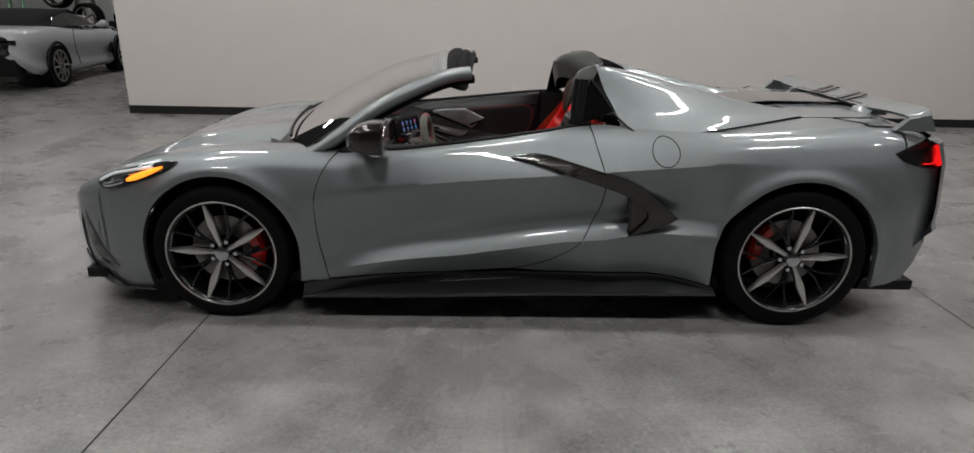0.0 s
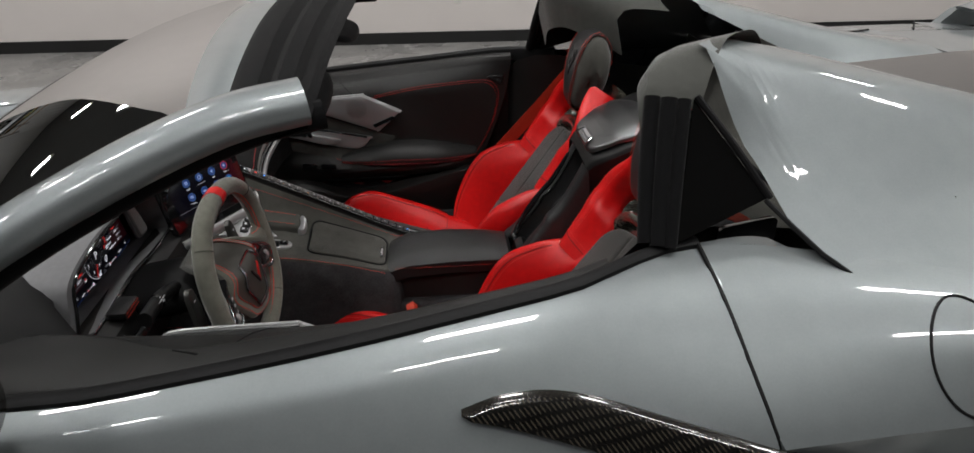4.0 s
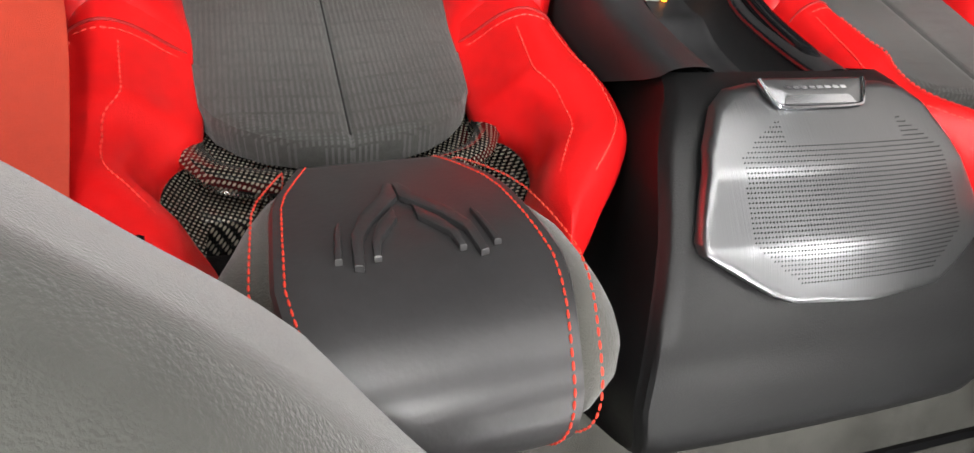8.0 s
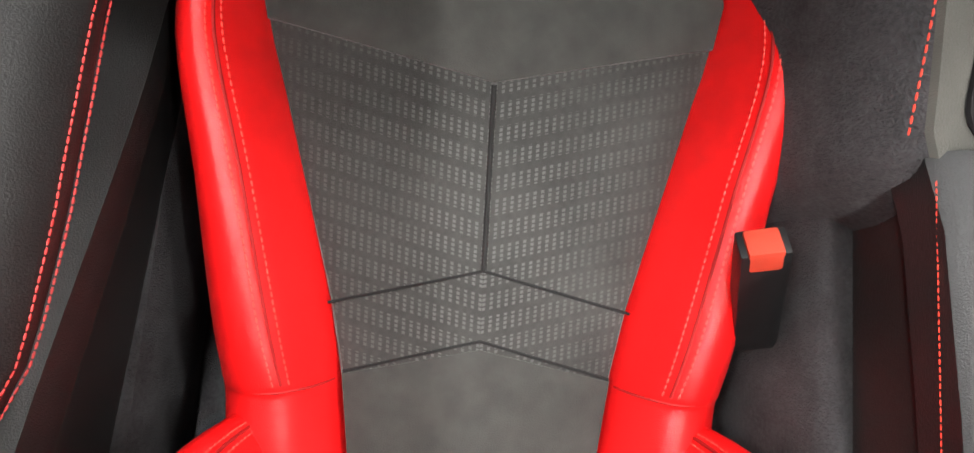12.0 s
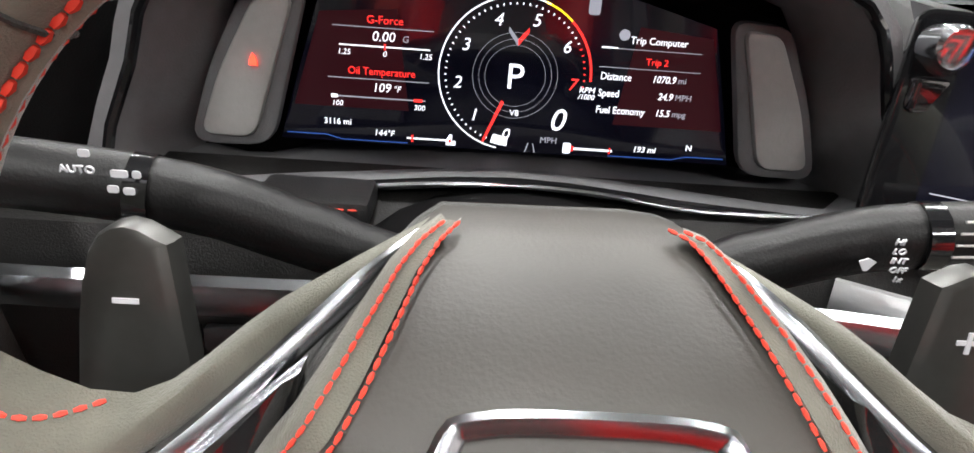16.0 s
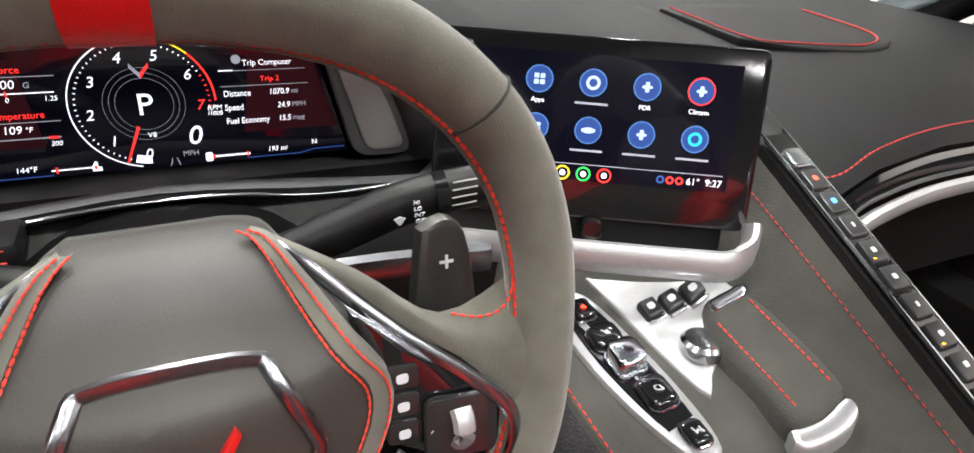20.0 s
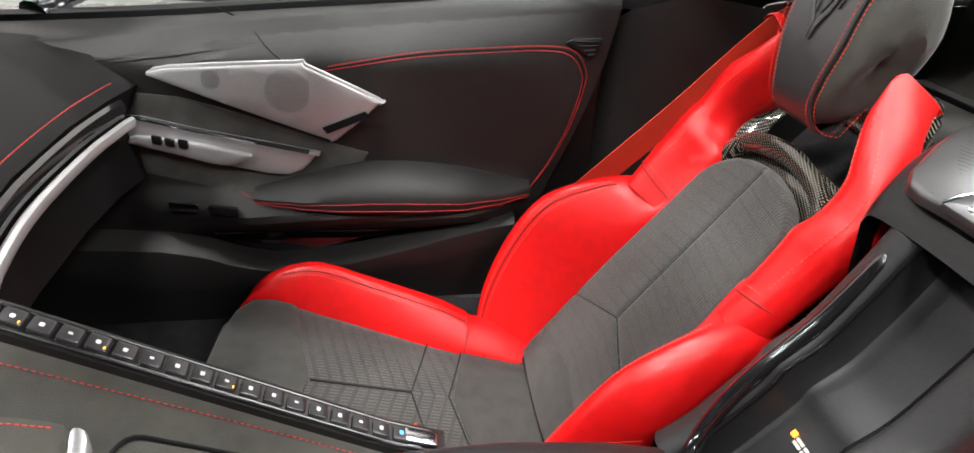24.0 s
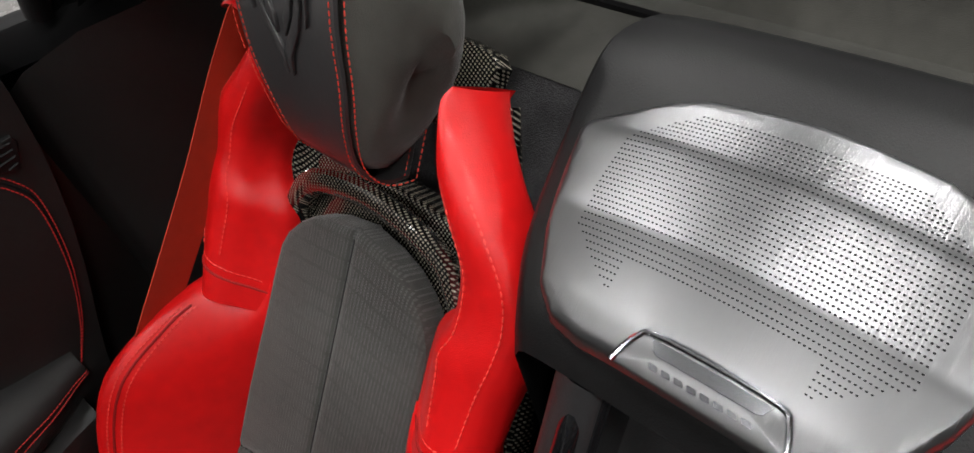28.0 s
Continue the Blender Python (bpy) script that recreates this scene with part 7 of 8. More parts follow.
# shifter plate, mode plate, wrist rest, cup holder lid
D45 = lambda x, y, h: (x, y, con(x, y) + h)
sp_o = xz([(-0.556, -0.082), (-0.552, -0.066), (-0.530, -0.056), (-0.47, -0.048), (-0.42, -0.046), (-0.392, -0.050), (-0.386, -0.062), (-0.394, -0.074), (-0.43, -0.086), (-0.48, -0.094), (-0.53, -0.095), (-0.550, -0.091)], 3)
sh = part("gear_selector", slab(sp_o, lambda u, v, w: D45(u, v, w - 0.002), 0.007, 0.003, step=0.03), SATIN, console, "satin silver bezel of the push-button gear selector")
part("selector_well", slab([(-0.478 + (x + 0.478) * 0.86, -0.071 + (y + 0.071) * 0.72) for x, y in sp_o if x < -0.40] + [(-0.418, -0.064)], lambda u, v, w: D45(u, v, 0.0045 + w), 0.0012, 0.0005, step=0.03), BLACK_GLOSS, sh)
for x, y, a, b, h, tx, mm in ((-0.529, -0.074, 0.020, 0.017, 0.006, "P", BLACK_GLOSS), (-0.499, -0.072, 0.022, 0.024, 0.007, "R", BLACK_GLOSS), (-0.474, -0.070, 0.025, 0.024, 0.013, "N", CHROME), (-0.442, -0.066, 0.026, 0.022, 0.006, "D", BLACK_GLOSS), (-0.405, -0.062, 0.019, 0.015, 0.005, "M", BLACK_GLOSS)):
    g = part("selector_button", slab([(p * 1.0, q) for p, q in rrect(a, b, 0.3 * b, 4)], lambda u, v, w: D45(x + u, y + v, 0.0055 + w), h, 0.003), mm, sh)
    part("button_rim", sweep([D45(x + p * 1.06, y + q * 1.06, 0.0068) for p, q in rrect(a, b, 0.3 * b, 4)], 0.0012, 6, closed=True), CHROME, g)
    word("letter", tx, 0.0095, pose(x, y, con(x, y) + 0.0060 + h, 0, 0, -90) @ pose(0, 0, 0, 10, 0, 0), ICON_RED if tx == "P" else ICON if mm is BLACK_GLOSS else BTN, g)
mo = part("mode_plate", slab(xz([(-0.562, -0.050), (-0.553, -0.034), (-0.520, 0.008), (-0.499, 0.028), (-0.485, 0.033), (-0.466, 0.030), (-0.455, 0.006), (-0.440, -0.018), (-0.427, -0.030), (-0.45, -0.036), (-0.50, -0.042)], 2), lambda u, v, w: D45(u, v, w - 0.002), 0.005, 0.002, step=0.03), SATIN, console, "satin silver mode switch plate")
for k in range(3):
    bx, by = -0.508 + 0.0025 * k, -0.024 + 0.017 * k
    mb = part("mode_button", slab(rrect(0.017, 0.0145, 0.002, 2), lambda u, v, w: D45(bx + u, by + v, 0.003 + w), 0.006, 0.002), BTN, mo)
    part("icon", slab(rrect(0.006, 0.006, 0.002, 3), lambda u, v, w: D45(bx + u, by + v, 0.0092 + w), 0.0004), ICON, mb)
    part("button_lip", slab(rrect(0.003, 0.0145, 0.001, 2), lambda u, v, w: D45(bx + 0.011 + u, by + v, 0.003 + w), 0.004, 0.001), CHROME, mb)
part("mode_dial", sweep([D45(-0.462, -0.010, 0.0), D45(-0.462, -0.010, 0.008), D45(-0.462, -0.010, 0.011)], [0.017, 0.017, 0.014], 24), CHROME, mo)
wr = part("wrist_rest", slab(xz([(-0.484, 0.006), (-0.482, 0.020), (-0.468, 0.030), (-0.44, 0.034), (-0.39, 0.036), (-0.376, 0.030), (-0.374, -0.004), (-0.395, -0.008), (-0.412, -0.006), (-0.44, -0.008), (-0.470, -0.002)], 3), lambda u, v, w: D45(u, v, w - 0.002), 0.020, 0.007, step=0.02), SUEDE_DECK, console, "raised suede wrist rest")
part("wrist_chrome", slab(xz([(-0.378, -0.010), (-0.374, 0.012), (-0.376, 0.032), (-0.366, 0.034), (-0.360, 0.022), (-0.362, -0.006), (-0.370, -0.014)], 3), lambda u, v, w: D45(u, v, w), 0.015, 0.004), SATIN, wr)
part("rest_dial", slab(rrect(0.010, 0.024, 0.004, 3), lambda u, v, w: D45(-0.473 + u + 0.2 * v, 0.016 + v, 0.016 + w), 0.005, 0.002), CHROME, wr)
for a, b in ((0.000, 0.001), (0.026, 0.029)):
    part("stitching", stitches([D45(-0.462 + 0.078 * t / 6, a + (b - a) * t / 6, 0.0183) for t in range(7)], 0.0040, 0.0016, 0.0008), RED_THREAD, wr)
o = [(x - 0.252, y - 0.022) for x, y in rrect(0.185, 0.120, 0.022, 5)]
lid = part("cup_holder_lid", slab(o, lambda u, v, w: D45(u, v, w - 0.002), 0.0055, 0.002, step=0.04), SUEDE_DECK, console, "flush suede cup holder lid")
part("lid_gap", sweep([D45(x, y, 0.0012) for x, y in [(a * 1.0 - 0.0 + (0.003 if a > -0.252 else -0.003), b + (0.003 if b > -0.022 else -0.003)) for a, b in o]], 0.0024, 6, closed=True), SEAL, lid)
part("lid_handle", box((-0.172, -0.055, con(-0.17, -0.03) + 0.002), (-0.165, -0.005, con(-0.17, -0.03) + 0.008), 0.002), CHROME, lid)

# --- dashboard ---
dash = part("dashboard", loft([[(x, y, z) for x, z in ((xe, 0.60), (xe - 0.01, ze - 0.06), (xe + 0.012, ze - 0.012), (xe, ze), (xe - 0.05, ze + 0.028), (xe - 0.14, ze + 0.048), (-0.90, 0.825), (-1.10, 0.805))]
                               for y, xe, ze in ((-0.66, -0.60, 0.765), (-0.62, -0.61, 0.79), (-0.58, -0.66, 0.83), (-0.45, -0.74, 0.85), (-0.25, -0.74, 0.85), (-0.13, -0.72, 0.83), (-0.06, -0.70, 0.80), (0.05, -0.66, 0.78), (0.11, -0.56, 0.745), (0.15, -0.515, 0.74), (0.20, -0.52, 0.757), (0.30, -0.53, 0.765), (0.45, -0.532, 0.765), (0.55, -0.525, 0.763), (0.66, -0.50, 0.765))]), DASH_LEATHER_SHADED, car, "black leather dashboard with red stitching")
EDGE = [(0.125, -0.53, 0.735), (0.15, -0.513, 0.742), (0.20, -0.518, 0.759), (0.30, -0.528, 0.767), (0.45, -0.530, 0.767), (0.55, -0.523, 0.765), (0.585, -0.518, 0.764)]
for d in (0.004, -0.010):
    part("stitching", stitches(cr([(x + 0.004 + 0.3 * d, y, z + d) for y, x, z in EDGE], 5), 0.0045, 0.0016, 0.0009), DARK_THREAD, dash)
part("vent_slot", sweep(cr([(x + 0.010, y, z - 0.035) for y, x, z in EDGE], 5), 0.012, 8, (0.6, 1.2)), BLACK_GLOSS, dash)
part("vent_chrome", sweep(cr([(x + 0.022, y, z - 0.055) for y, x, z in EDGE], 5), 0.008, 8, (0.8, 1.1)), SATIN, dash, "satin silver vent trim")
part("dash_pad", slab(xz([(-0.70, 0.205), (-0.665, 0.25), (-0.65, 0.36), (-0.69, 0.42), (-0.82, 0.44), (-0.86, 0.32), (-0.84, 0.21)], 3), lambda u, v, w: (u, v, lerp(u, [(-0.90, 0.826), (-0.67, 0.814), (-0.58, 0.795)]) + w - 0.0065), 0.008, 0.003, step=0.03), DASH_LEATHER_SHADED, dash, "smooth passenger dash pad")
part("stitching", sweep(cr([(x, y, lerp(x, [(-0.90, 0.826), (-0.67, 0.814), (-0.58, 0.795)]) + 0.0025) for x, y in ((-0.84, 0.225), (-0.70, 0.215), (-0.672, 0.255), (-0.66, 0.35), (-0.70, 0.41), (-0.82, 0.43))], 6), 0.0009, 5), DARK_THREAD, dash)
part("dash_vent", slab(rrect(0.05, 0.12, 0.02), lambda u, v, w: (-0.98 + u, 0.08 + v, 0.818 + w), 0.006, 0.002), BLACK_PLASTIC, dash)

# instrument housing
CY = -0.357
ring_in = [(CY + u * 1.30, 0.787 + v * 1.10) for u, v in [(-0.146, -0.050), (-0.132, 0.0), (-0.118, 0.046), (-0.06, 0.056), (0.0, 0.058), (0.06, 0.056), (0.118, 0.046), (0.132, 0.0), (0.146, -0.050), (0.07, -0.0515), (0.0, -0.052), (-0.07, -0.0515)]]
ring_out = [(CY + u, 0.787 + v) for u, v in [(-0.210, -0.054), (-0.195, 0.005), (-0.172, 0.048), (-0.09, 0.068), (0.0, 0.072), (0.09, 0.071), (0.165, 0.056), (0.192, 0.005), (0.212, -0.052), (0.12, -0.054), (0.0, -0.045), (-0.12, -0.055)]]
rows = []
for k, x in ((0.0, -0.690), (0.08, -0.682), (0.5, -0.662), (1.0, -0.640)):
    rows.append([(x, a[0] + (b[0] - a[0]) * k, a[1] + (b[1] - a[1]) * k) for a, b in zip(ring_in, ring_out)])
rows.append([(-0.632, CY + (b[0] - CY) * 1.03, 0.787 + (b[1] - 0.787) * 1.06) for b in ring_out])
rows.append([(-0.636, CY + (b[0] - CY) * 1.10, 0.787 + (b[1] - 0.787) * 1.14) for b in ring_out])
rows.append([(-0.76, CY + (b[0] - CY) * 1.13, 0.787 + (b[1] - 0.787) * 1.17) for b in ring_out])
clu = part("gauge_housing", loft([cr(r, 3, True) for r in rows], True), CLUSTER_TRIM_LIT, car, "hooded digital instrument cluster, lit")
part("chrome_edge", sweep(cr([(-0.629, CY + u, 0.787 + v) for u, v in ((-0.206, -0.0575), (-0.12, -0.0585), (-0.06, -0.0515), (0.0, -0.0485), (0.05, -0.0505), (0.11, -0.0575), (0.20, -0.0565))], 5), 0.0016, 6), CHROME, clu)
part("gloss_edge", sweep(cr([(-0.631, a + (a - CY) * 0.035, c + (c - 0.787) * 0.06) for a, c in ring_out], 4, True), 0.0032, 8, closed=True), BLACK_GLOSS, clu, "gloss black rim of the housing")
SCR_BACK = mat("display_black", (0.004, 0.004, 0.010), 0.12, 0, 0.6, emit=0.1)
SCR_WHITE = mat("display_white", (0.9, 0.92, 1.0), 0.5, emit=0.5)
SCR_RED = mat("display_red", (1.0, 0.035, 0.03), 0.5, emit=0.5)
SCR_DIM = mat("display_grey", (0.35, 0.36, 0.42), 0.5, emit=0.3)
SCR_BLUE = mat("display_blue", (0.03, 0.08, 0.32), 0.5, emit=0.35)
APP_BLUE = mat("app_disc", (0.012, 0.045, 0.20), 0.5, emit=0.40)
APP_RING = mat("app_ring", (0.06, 0.17, 0.45), 0.5, emit=0.40)
APP_GLYPH = mat("app_glyph", (0.42, 0.55, 0.85), 0.5, emit=0.40)
SCR_CYAN = mat("display_cyan", (0.02, 0.5, 0.75), 0.5, emit=0.4)
SCR_GREEN = mat("display_green", (0.03, 0.8, 0.12), 0.5, emit=0.45)
SCR_YELLOW = mat("display_yellow", (1.0, 0.75, 0.03), 0.5, emit=0.45)
SCR_MAROON = mat("display_maroon", (0.016, 0.001, 0.003), 0.4, emit=0.35)
PADDLE = mat("dark_metal_paddle", (0.07, 0.07, 0.066), 0.35, 0.6, 0, 200, 0.1)
PANEL_GREY = mat("satin_grey_plastic", (0.45, 0.45, 0.44), 0.5, 0, 0, 200, 0.06, 0.15, 500)


def cl(u, v, h):
    """Cluster screen: u to the driver's right, v up."""
    return (-0.688 + h, CY + u, 0.787 + v)


def rounded(pts, f=0.16):
    """Corners of a flat outline turned into short arcs."""
    out = []
    for i, b in enumerate(pts):
        a, c = pts[i - 1], pts[(i + 1) % len(pts)]
        la, lc = math.dist(a, b), math.dist(b, c)
        r = f * min(la, lc)
        p, q = [b[k] + (a[k] - b[k]) * r / la for k in (0, 1)], [b[k] + (c[k] - b[k]) * r / lc for k in (0, 1)]
        for j in range(5):
            t = j / 4
            out.append(tuple((1 - t) ** 2 * p[k] + 2 * t * (1 - t) * b[k] + t * t * q[k] for k in (0, 1)))
    return out


scr = part("display", slab([(-0.143, -0.048), (0.143, -0.048), (0.135, -0.02), (0.118, 0.036), (0.06, 0.051), (0, 0.054), (-0.06, 0.051), (-0.118, 0.036), (-0.135, -0.02)], lambda u, v, w: cl(u, v, w - 0.002), 0.002), SCR_BACK, clu, "digital gauge display")
for sg in (-1, 1):
    part("red_field", slab([(sg * 0.072, 0.034), (sg * 0.117, 0.030), (sg * 0.134, -0.026), (sg * 0.064, -0.026)], lambda u, v, w: cl(u, v, 0.0002 + w), 0.0002), SCR_MAROON, scr)
    o = [(sg * a, b) for a, b in rounded([(0.127, 0.039), (0.149, 0.037), (0.171, -0.004), (0.185, -0.042), (0.153, -0.043)], 0.3)]
    f_ = part("side_panel", slab(o, lambda u, v, w: (-0.672 + 0.05 * (abs(u) - 0.15) + w, CY + u, 0.787 + v), 0.006, 0.003), PANEL_GREY, clu, "plain grey side panel")
    o2 = [(sg * a, b) for a, b in rounded([(0.120, 0.044), (0.155, 0.042), (0.178, -0.004), (0.193, -0.049), (0.144, -0.049)], 0.3)]
    part("panel_frame", slab(o2, lambda u, v, w: (-0.6765 + 0.05 * (abs(u) - 0.15) + w, CY + u, 0.787 + v), 0.0065, 0.003), CLUSTER_TRIM_LIT, clu)
part("belt_telltale", slab([(-0.0025, -0.0032), (0.0025, -0.0032), (0.0016, 0.0012), (0.0, 0.0038), (-0.0016, 0.0012)], lambda u, v, w: (-0.6645 + w, CY - 0.150 + u, 0.791 + v), 0.0006), ICON_RED, clu)


def cw(text, u, v, size, material, align="CENTER", shear=0.0, squeeze=1.0):
    if abs(u) > 0.052:
        size, u, v = size * 0.82, u * (0.94 if u < 0 else 1.0), v * 0.97
    u, v = u * 0.955, v * (0.93 if v > -0.03 else 1.0)
    m = Matrix(((0, 0, 1, -0.6872), (1, 0, 0, CY + u), (0, 1, 0, 0.787 + v), (0, 0, 0, 1)))
    return word("readout", text, size, m, material, scr, 0.0002, align, shear, squeeze)


def bar(u0, u1, v, h, material, lift=0.0008):
    u0, u1 = u0 * 0.94, u1 * 0.94
    u0, u1, v = u0 * 0.955, u1 * 0.955, v * (0.93 if v > -0.03 else 1.0)
    return part("line", slab([(u0, v - h / 2), (u1, v - h / 2), (u1, v + h / 2), (u0, v + h / 2)], lambda u, vv, w: cl(u, vv, lift + w), 0.0002), material, scr)


GX, GV = 0.0, 0.0


def gauge_arc(r, w, a0, a1, material, n=40):
    rows, r = [], r * 0.93
    for i in range(n + 1):
        a = radians(a0 + (a1 - a0) * i / n)
        rows.append([cl(GX + q * math.cos(a), GV + q * math.sin(a), 0.001) for q in (r - w, r)])
    return part("gauge_arc", loft(rows), material, scr)


gauge_arc(0.0505, 0.0009, -100, -260, SCR_WHITE)
gauge_arc(0.0505, 0.0009, 100, 68, SCR_WHITE)
gauge_arc(0.0505, 0.0012, 72, 48, SCR_YELLOW, 12)
gauge_arc(0.0505, 0.0014, 48, 0, SCR_RED, 20)
gauge_arc(0.0475, 0.006, -92, -106, SCR_WHITE, 8)
for k, (tx, a) in enumerate(zip("01234567", (-95, -132, -170, -209, -249, -286, -326, -365))):
    r_ = 0.0372
    cw(tx, GX + r_ * math.cos(radians(a)), GV + r_ * math.sin(radians(a)), 0.0105, SCR_RED if tx == "7" else SCR_WHITE, shear=0.2)
for k in range(53):
    a = radians(-95 - 270 * k / 52)
    bm = bmesh.new()
    bm.faces.new([bm.verts.new(cl(GX + q * math.cos(a) - o_ * math.sin(a), GV + q * math.sin(a) + o_ * math.cos(a), 0.001)) for q, o_ in ((0.0417, -0.0004), (0.0430, -0.0004), (0.0430, 0.0004), (0.0417, 0.0004))])
    part("tick", bm, SCR_WHITE if k < 46 else SCR_RED, scr, smooth=False)
for r_ in (0.020, 0.024, 0.028):
    gauge_arc(r_, 0.0002, 0, 360, SCR_DIM)
bm = bmesh.new()
a = radians(-112)
bm.faces.new([bm.verts.new(cl(GX + q * math.cos(a) - o_ * math.sin(a), GV + q * math.sin(a) + o_ * math.cos(a), 0.0013)) for q, o_ in ((0.017, -0.001), (0.0455, -0.0007), (0.0455, 0.0007), (0.017, 0.001))])
part("needle", bm, SCR_RED, scr, smooth=False)
cw("P", 0.0, -0.001, 0.022, SCR_WHITE)
cw("0", 0.030, -0.028, 0.020, SCR_WHITE, shear=0.2)
cw("MPH", 0.026, -0.039, 0.0055, SCR_DIM)
cw("V8", 0.0015, -0.0245, 0.0052, SCR_WHITE)
cw("RPM", 0.047, -0.006, 0.0052, SCR_WHITE, shear=0.2)
cw("/1000", 0.047, -0.0105, 0.0045, SCR_WHITE, shear=0.2)
for sg in (-1, 1):
    part("emblem", slab([(0, 0.018), (sg * 0.006, 0.026), (sg * 0.006, 0.029), (0, 0.022)], lambda u, v, w: cl(u, v, 0.0008 + w), 0.0002), SCR_RED if sg > 0 else SCR_DIM, scr)
cw("G-Force", -0.088, 0.030, 0.0078, SCR_RED)
bar(-0.122, -0.056, 0.0245, 0.0005, SCR_DIM)
cw("0.00", -0.089, 0.0195, 0.0098, SCR_WHITE, shear=0.15)
cw("G", -0.0745, 0.0188, 0.0066, SCR_DIM, shear=0.15)
bar(-0.118, -0.058, 0.0128, 0.0008, SCR_WHITE)
bar(-0.0885, -0.0872, 0.0128, 0.0035, SCR_RED, 0.001)
for tx, u in (("1.25", -0.115), ("0", -0.088), ("1.25", -0.061)):
    cw(tx, u, 0.0085, 0.0056, SCR_WHITE, shear=0.15)
cw("Oil Temperature", -0.090, -0.0035, 0.0078, SCR_RED, squeeze=0.92)
bar(-0.126, -0.058, -0.0083, 0.0005, SCR_DIM)
cw("109", -0.090, -0.0142, 0.0092, SCR_WHITE, shear=0.15)
cw("\u00b0F", -0.0795, -0.0145, 0.0064, SCR_WHITE, shear=0.15)
bar(-0.122, -0.060, -0.0205, 0.0008, SCR_DIM)
bar(-0.124, -0.1195, -0.0205, 0.0022, SCR_WHITE, 0.001)
bar(-0.068, -0.062, -0.0205, 0.0018, SCR_RED, 0.001)
cw("100", -0.120, -0.0262, 0.0056, SCR_WHITE, shear=0.15)
cw("300", -0.064, -0.0262, 0.0056, SCR_WHITE, shear=0.15)
cw("3116 mi", -0.120, -0.0365, 0.0064, SCR_WHITE)
cw("144\u00b0F", -0.088, -0.0425, 0.0066, SCR_WHITE, shear=0.15)
bar(-0.072, -0.042, -0.0432, 0.0010, SCR_WHITE)
bar(-0.069, -0.0675, -0.0432, 0.0045, SCR_RED, 0.001)
bar(-0.043, -0.041, -0.0432, 0.0025, SCR_RED, 0.001)
part("coolant_icon", slab([(-0.003, -0.003), (0.003, -0.003), (0.003, 0), (0.0008, 0), (0.0008, 0.004), (-0.0008, 0.004), (-0.0008, 0), (-0.003, 0)], lambda u, v, w: cl(-0.037 + u, -0.0432 + v, 0.0008 + w), 0.0002), SCR_WHITE, scr)
for sg in (-1, 1):
    part("lane_icon", slab([(sg * 0.0035, -0.003), (sg * 0.0027, -0.003), (sg * 0.0012, 0.003), (sg * 0.0018, 0.003)], lambda u, v, w: cl(0.0135 + u, -0.0445 + v, 0.0008 + w), 0.0002), SCR_DIM, scr)
    part("lamp_icon", slab([(sg * 0.0006, -0.002), (sg * 0.004, -0.0022), (sg * 0.0012, 0.0), (sg * 0.004, 0.0022), (sg * 0.0006, 0.002)], lambda u, v, w: cl(-0.087 + u, 0.0465 + v, 0.0008 + w), 0.0002), SCR_GREEN, scr)
cw("Trip Computer", 0.0885, 0.029, 0.0072, SCR_WHITE, squeeze=0.95)
bar(0.056, 0.124, 0.0225, 0.0004, SCR_DIM)
bar(0.056, 0.067, 0.0228, 0.0009, SCR_WHITE, 0.001)
cw("Trip 2", 0.0895, 0.0155, 0.0068, SCR_RED)
bar(0.056, 0.126, 0.0103, 0.0004, SCR_DIM)
for tx, val, unit, v in (("Distance", "1070.9", "mi", 0.0035), ("Speed", "24.9", "MPH", -0.007), ("Fuel Economy", "15.5", "mpg", -0.0175)):
    cw(tx, 0.0545, v * 1.1 + 0.0005, 0.0078, SCR_WHITE, "LEFT", squeeze=0.85)
    cw(val, 0.1035, v * 1.1 + 0.0005, 0.0074, SCR_WHITE, "RIGHT", 0.15, 0.9)
    cw(unit, 0.1050, v * 1.1 + 0.0005, 0.0064, SCR_DIM, "LEFT")
cw("193 mi", 0.091, -0.0425, 0.0066, SCR_WHITE, shear=0.15)
bar(0.046, 0.074, -0.0432, 0.0014, SCR_WHITE)
bar(0.044, 0.046, -0.0432, 0.0032, SCR_RED, 0.001)
bar(0.0715, 0.0725, -0.0432, 0.004, SCR_RED, 0.001)
part("pump_icon", slab(rrect(0.005, 0.007, 0.001, 2), lambda u, v, w: cl(0.037 + u, -0.0432 + v, 0.0008 + w), 0.0002), SCR_WHITE, scr)
cw("N", 0.121, -0.0395, 0.0068, SCR_WHITE)
part("screen_icon", slab(rrect(0.007, 0.011, 0.0015, 2), lambda u, v, w: cl(0.043 + u, 0.0445 + v, 0.0008 + w), 0.0002), SCR_DIM, scr)
part("info_icon", slab([(0.0033 * math.cos(a), 0.0033 * math.sin(a)) for a in (2 * math.pi * k / 16 for k in range(16))], lambda u, v, w: cl(0.063 + u, 0.029 + v, 0.0008 + w), 0.0002), SCR_DIM, scr)
for sg in (-1, 1):
    part("corner_line", sweep([cl(sg * 0.064, -0.0465, 0.001), cl(sg * 0.105, -0.0465, 0.001), cl(sg * 0.115, -0.044, 0.001), cl(sg * 0.139, -0.044, 0.001)], 0.0003, 4), SCR_BLUE, scr)

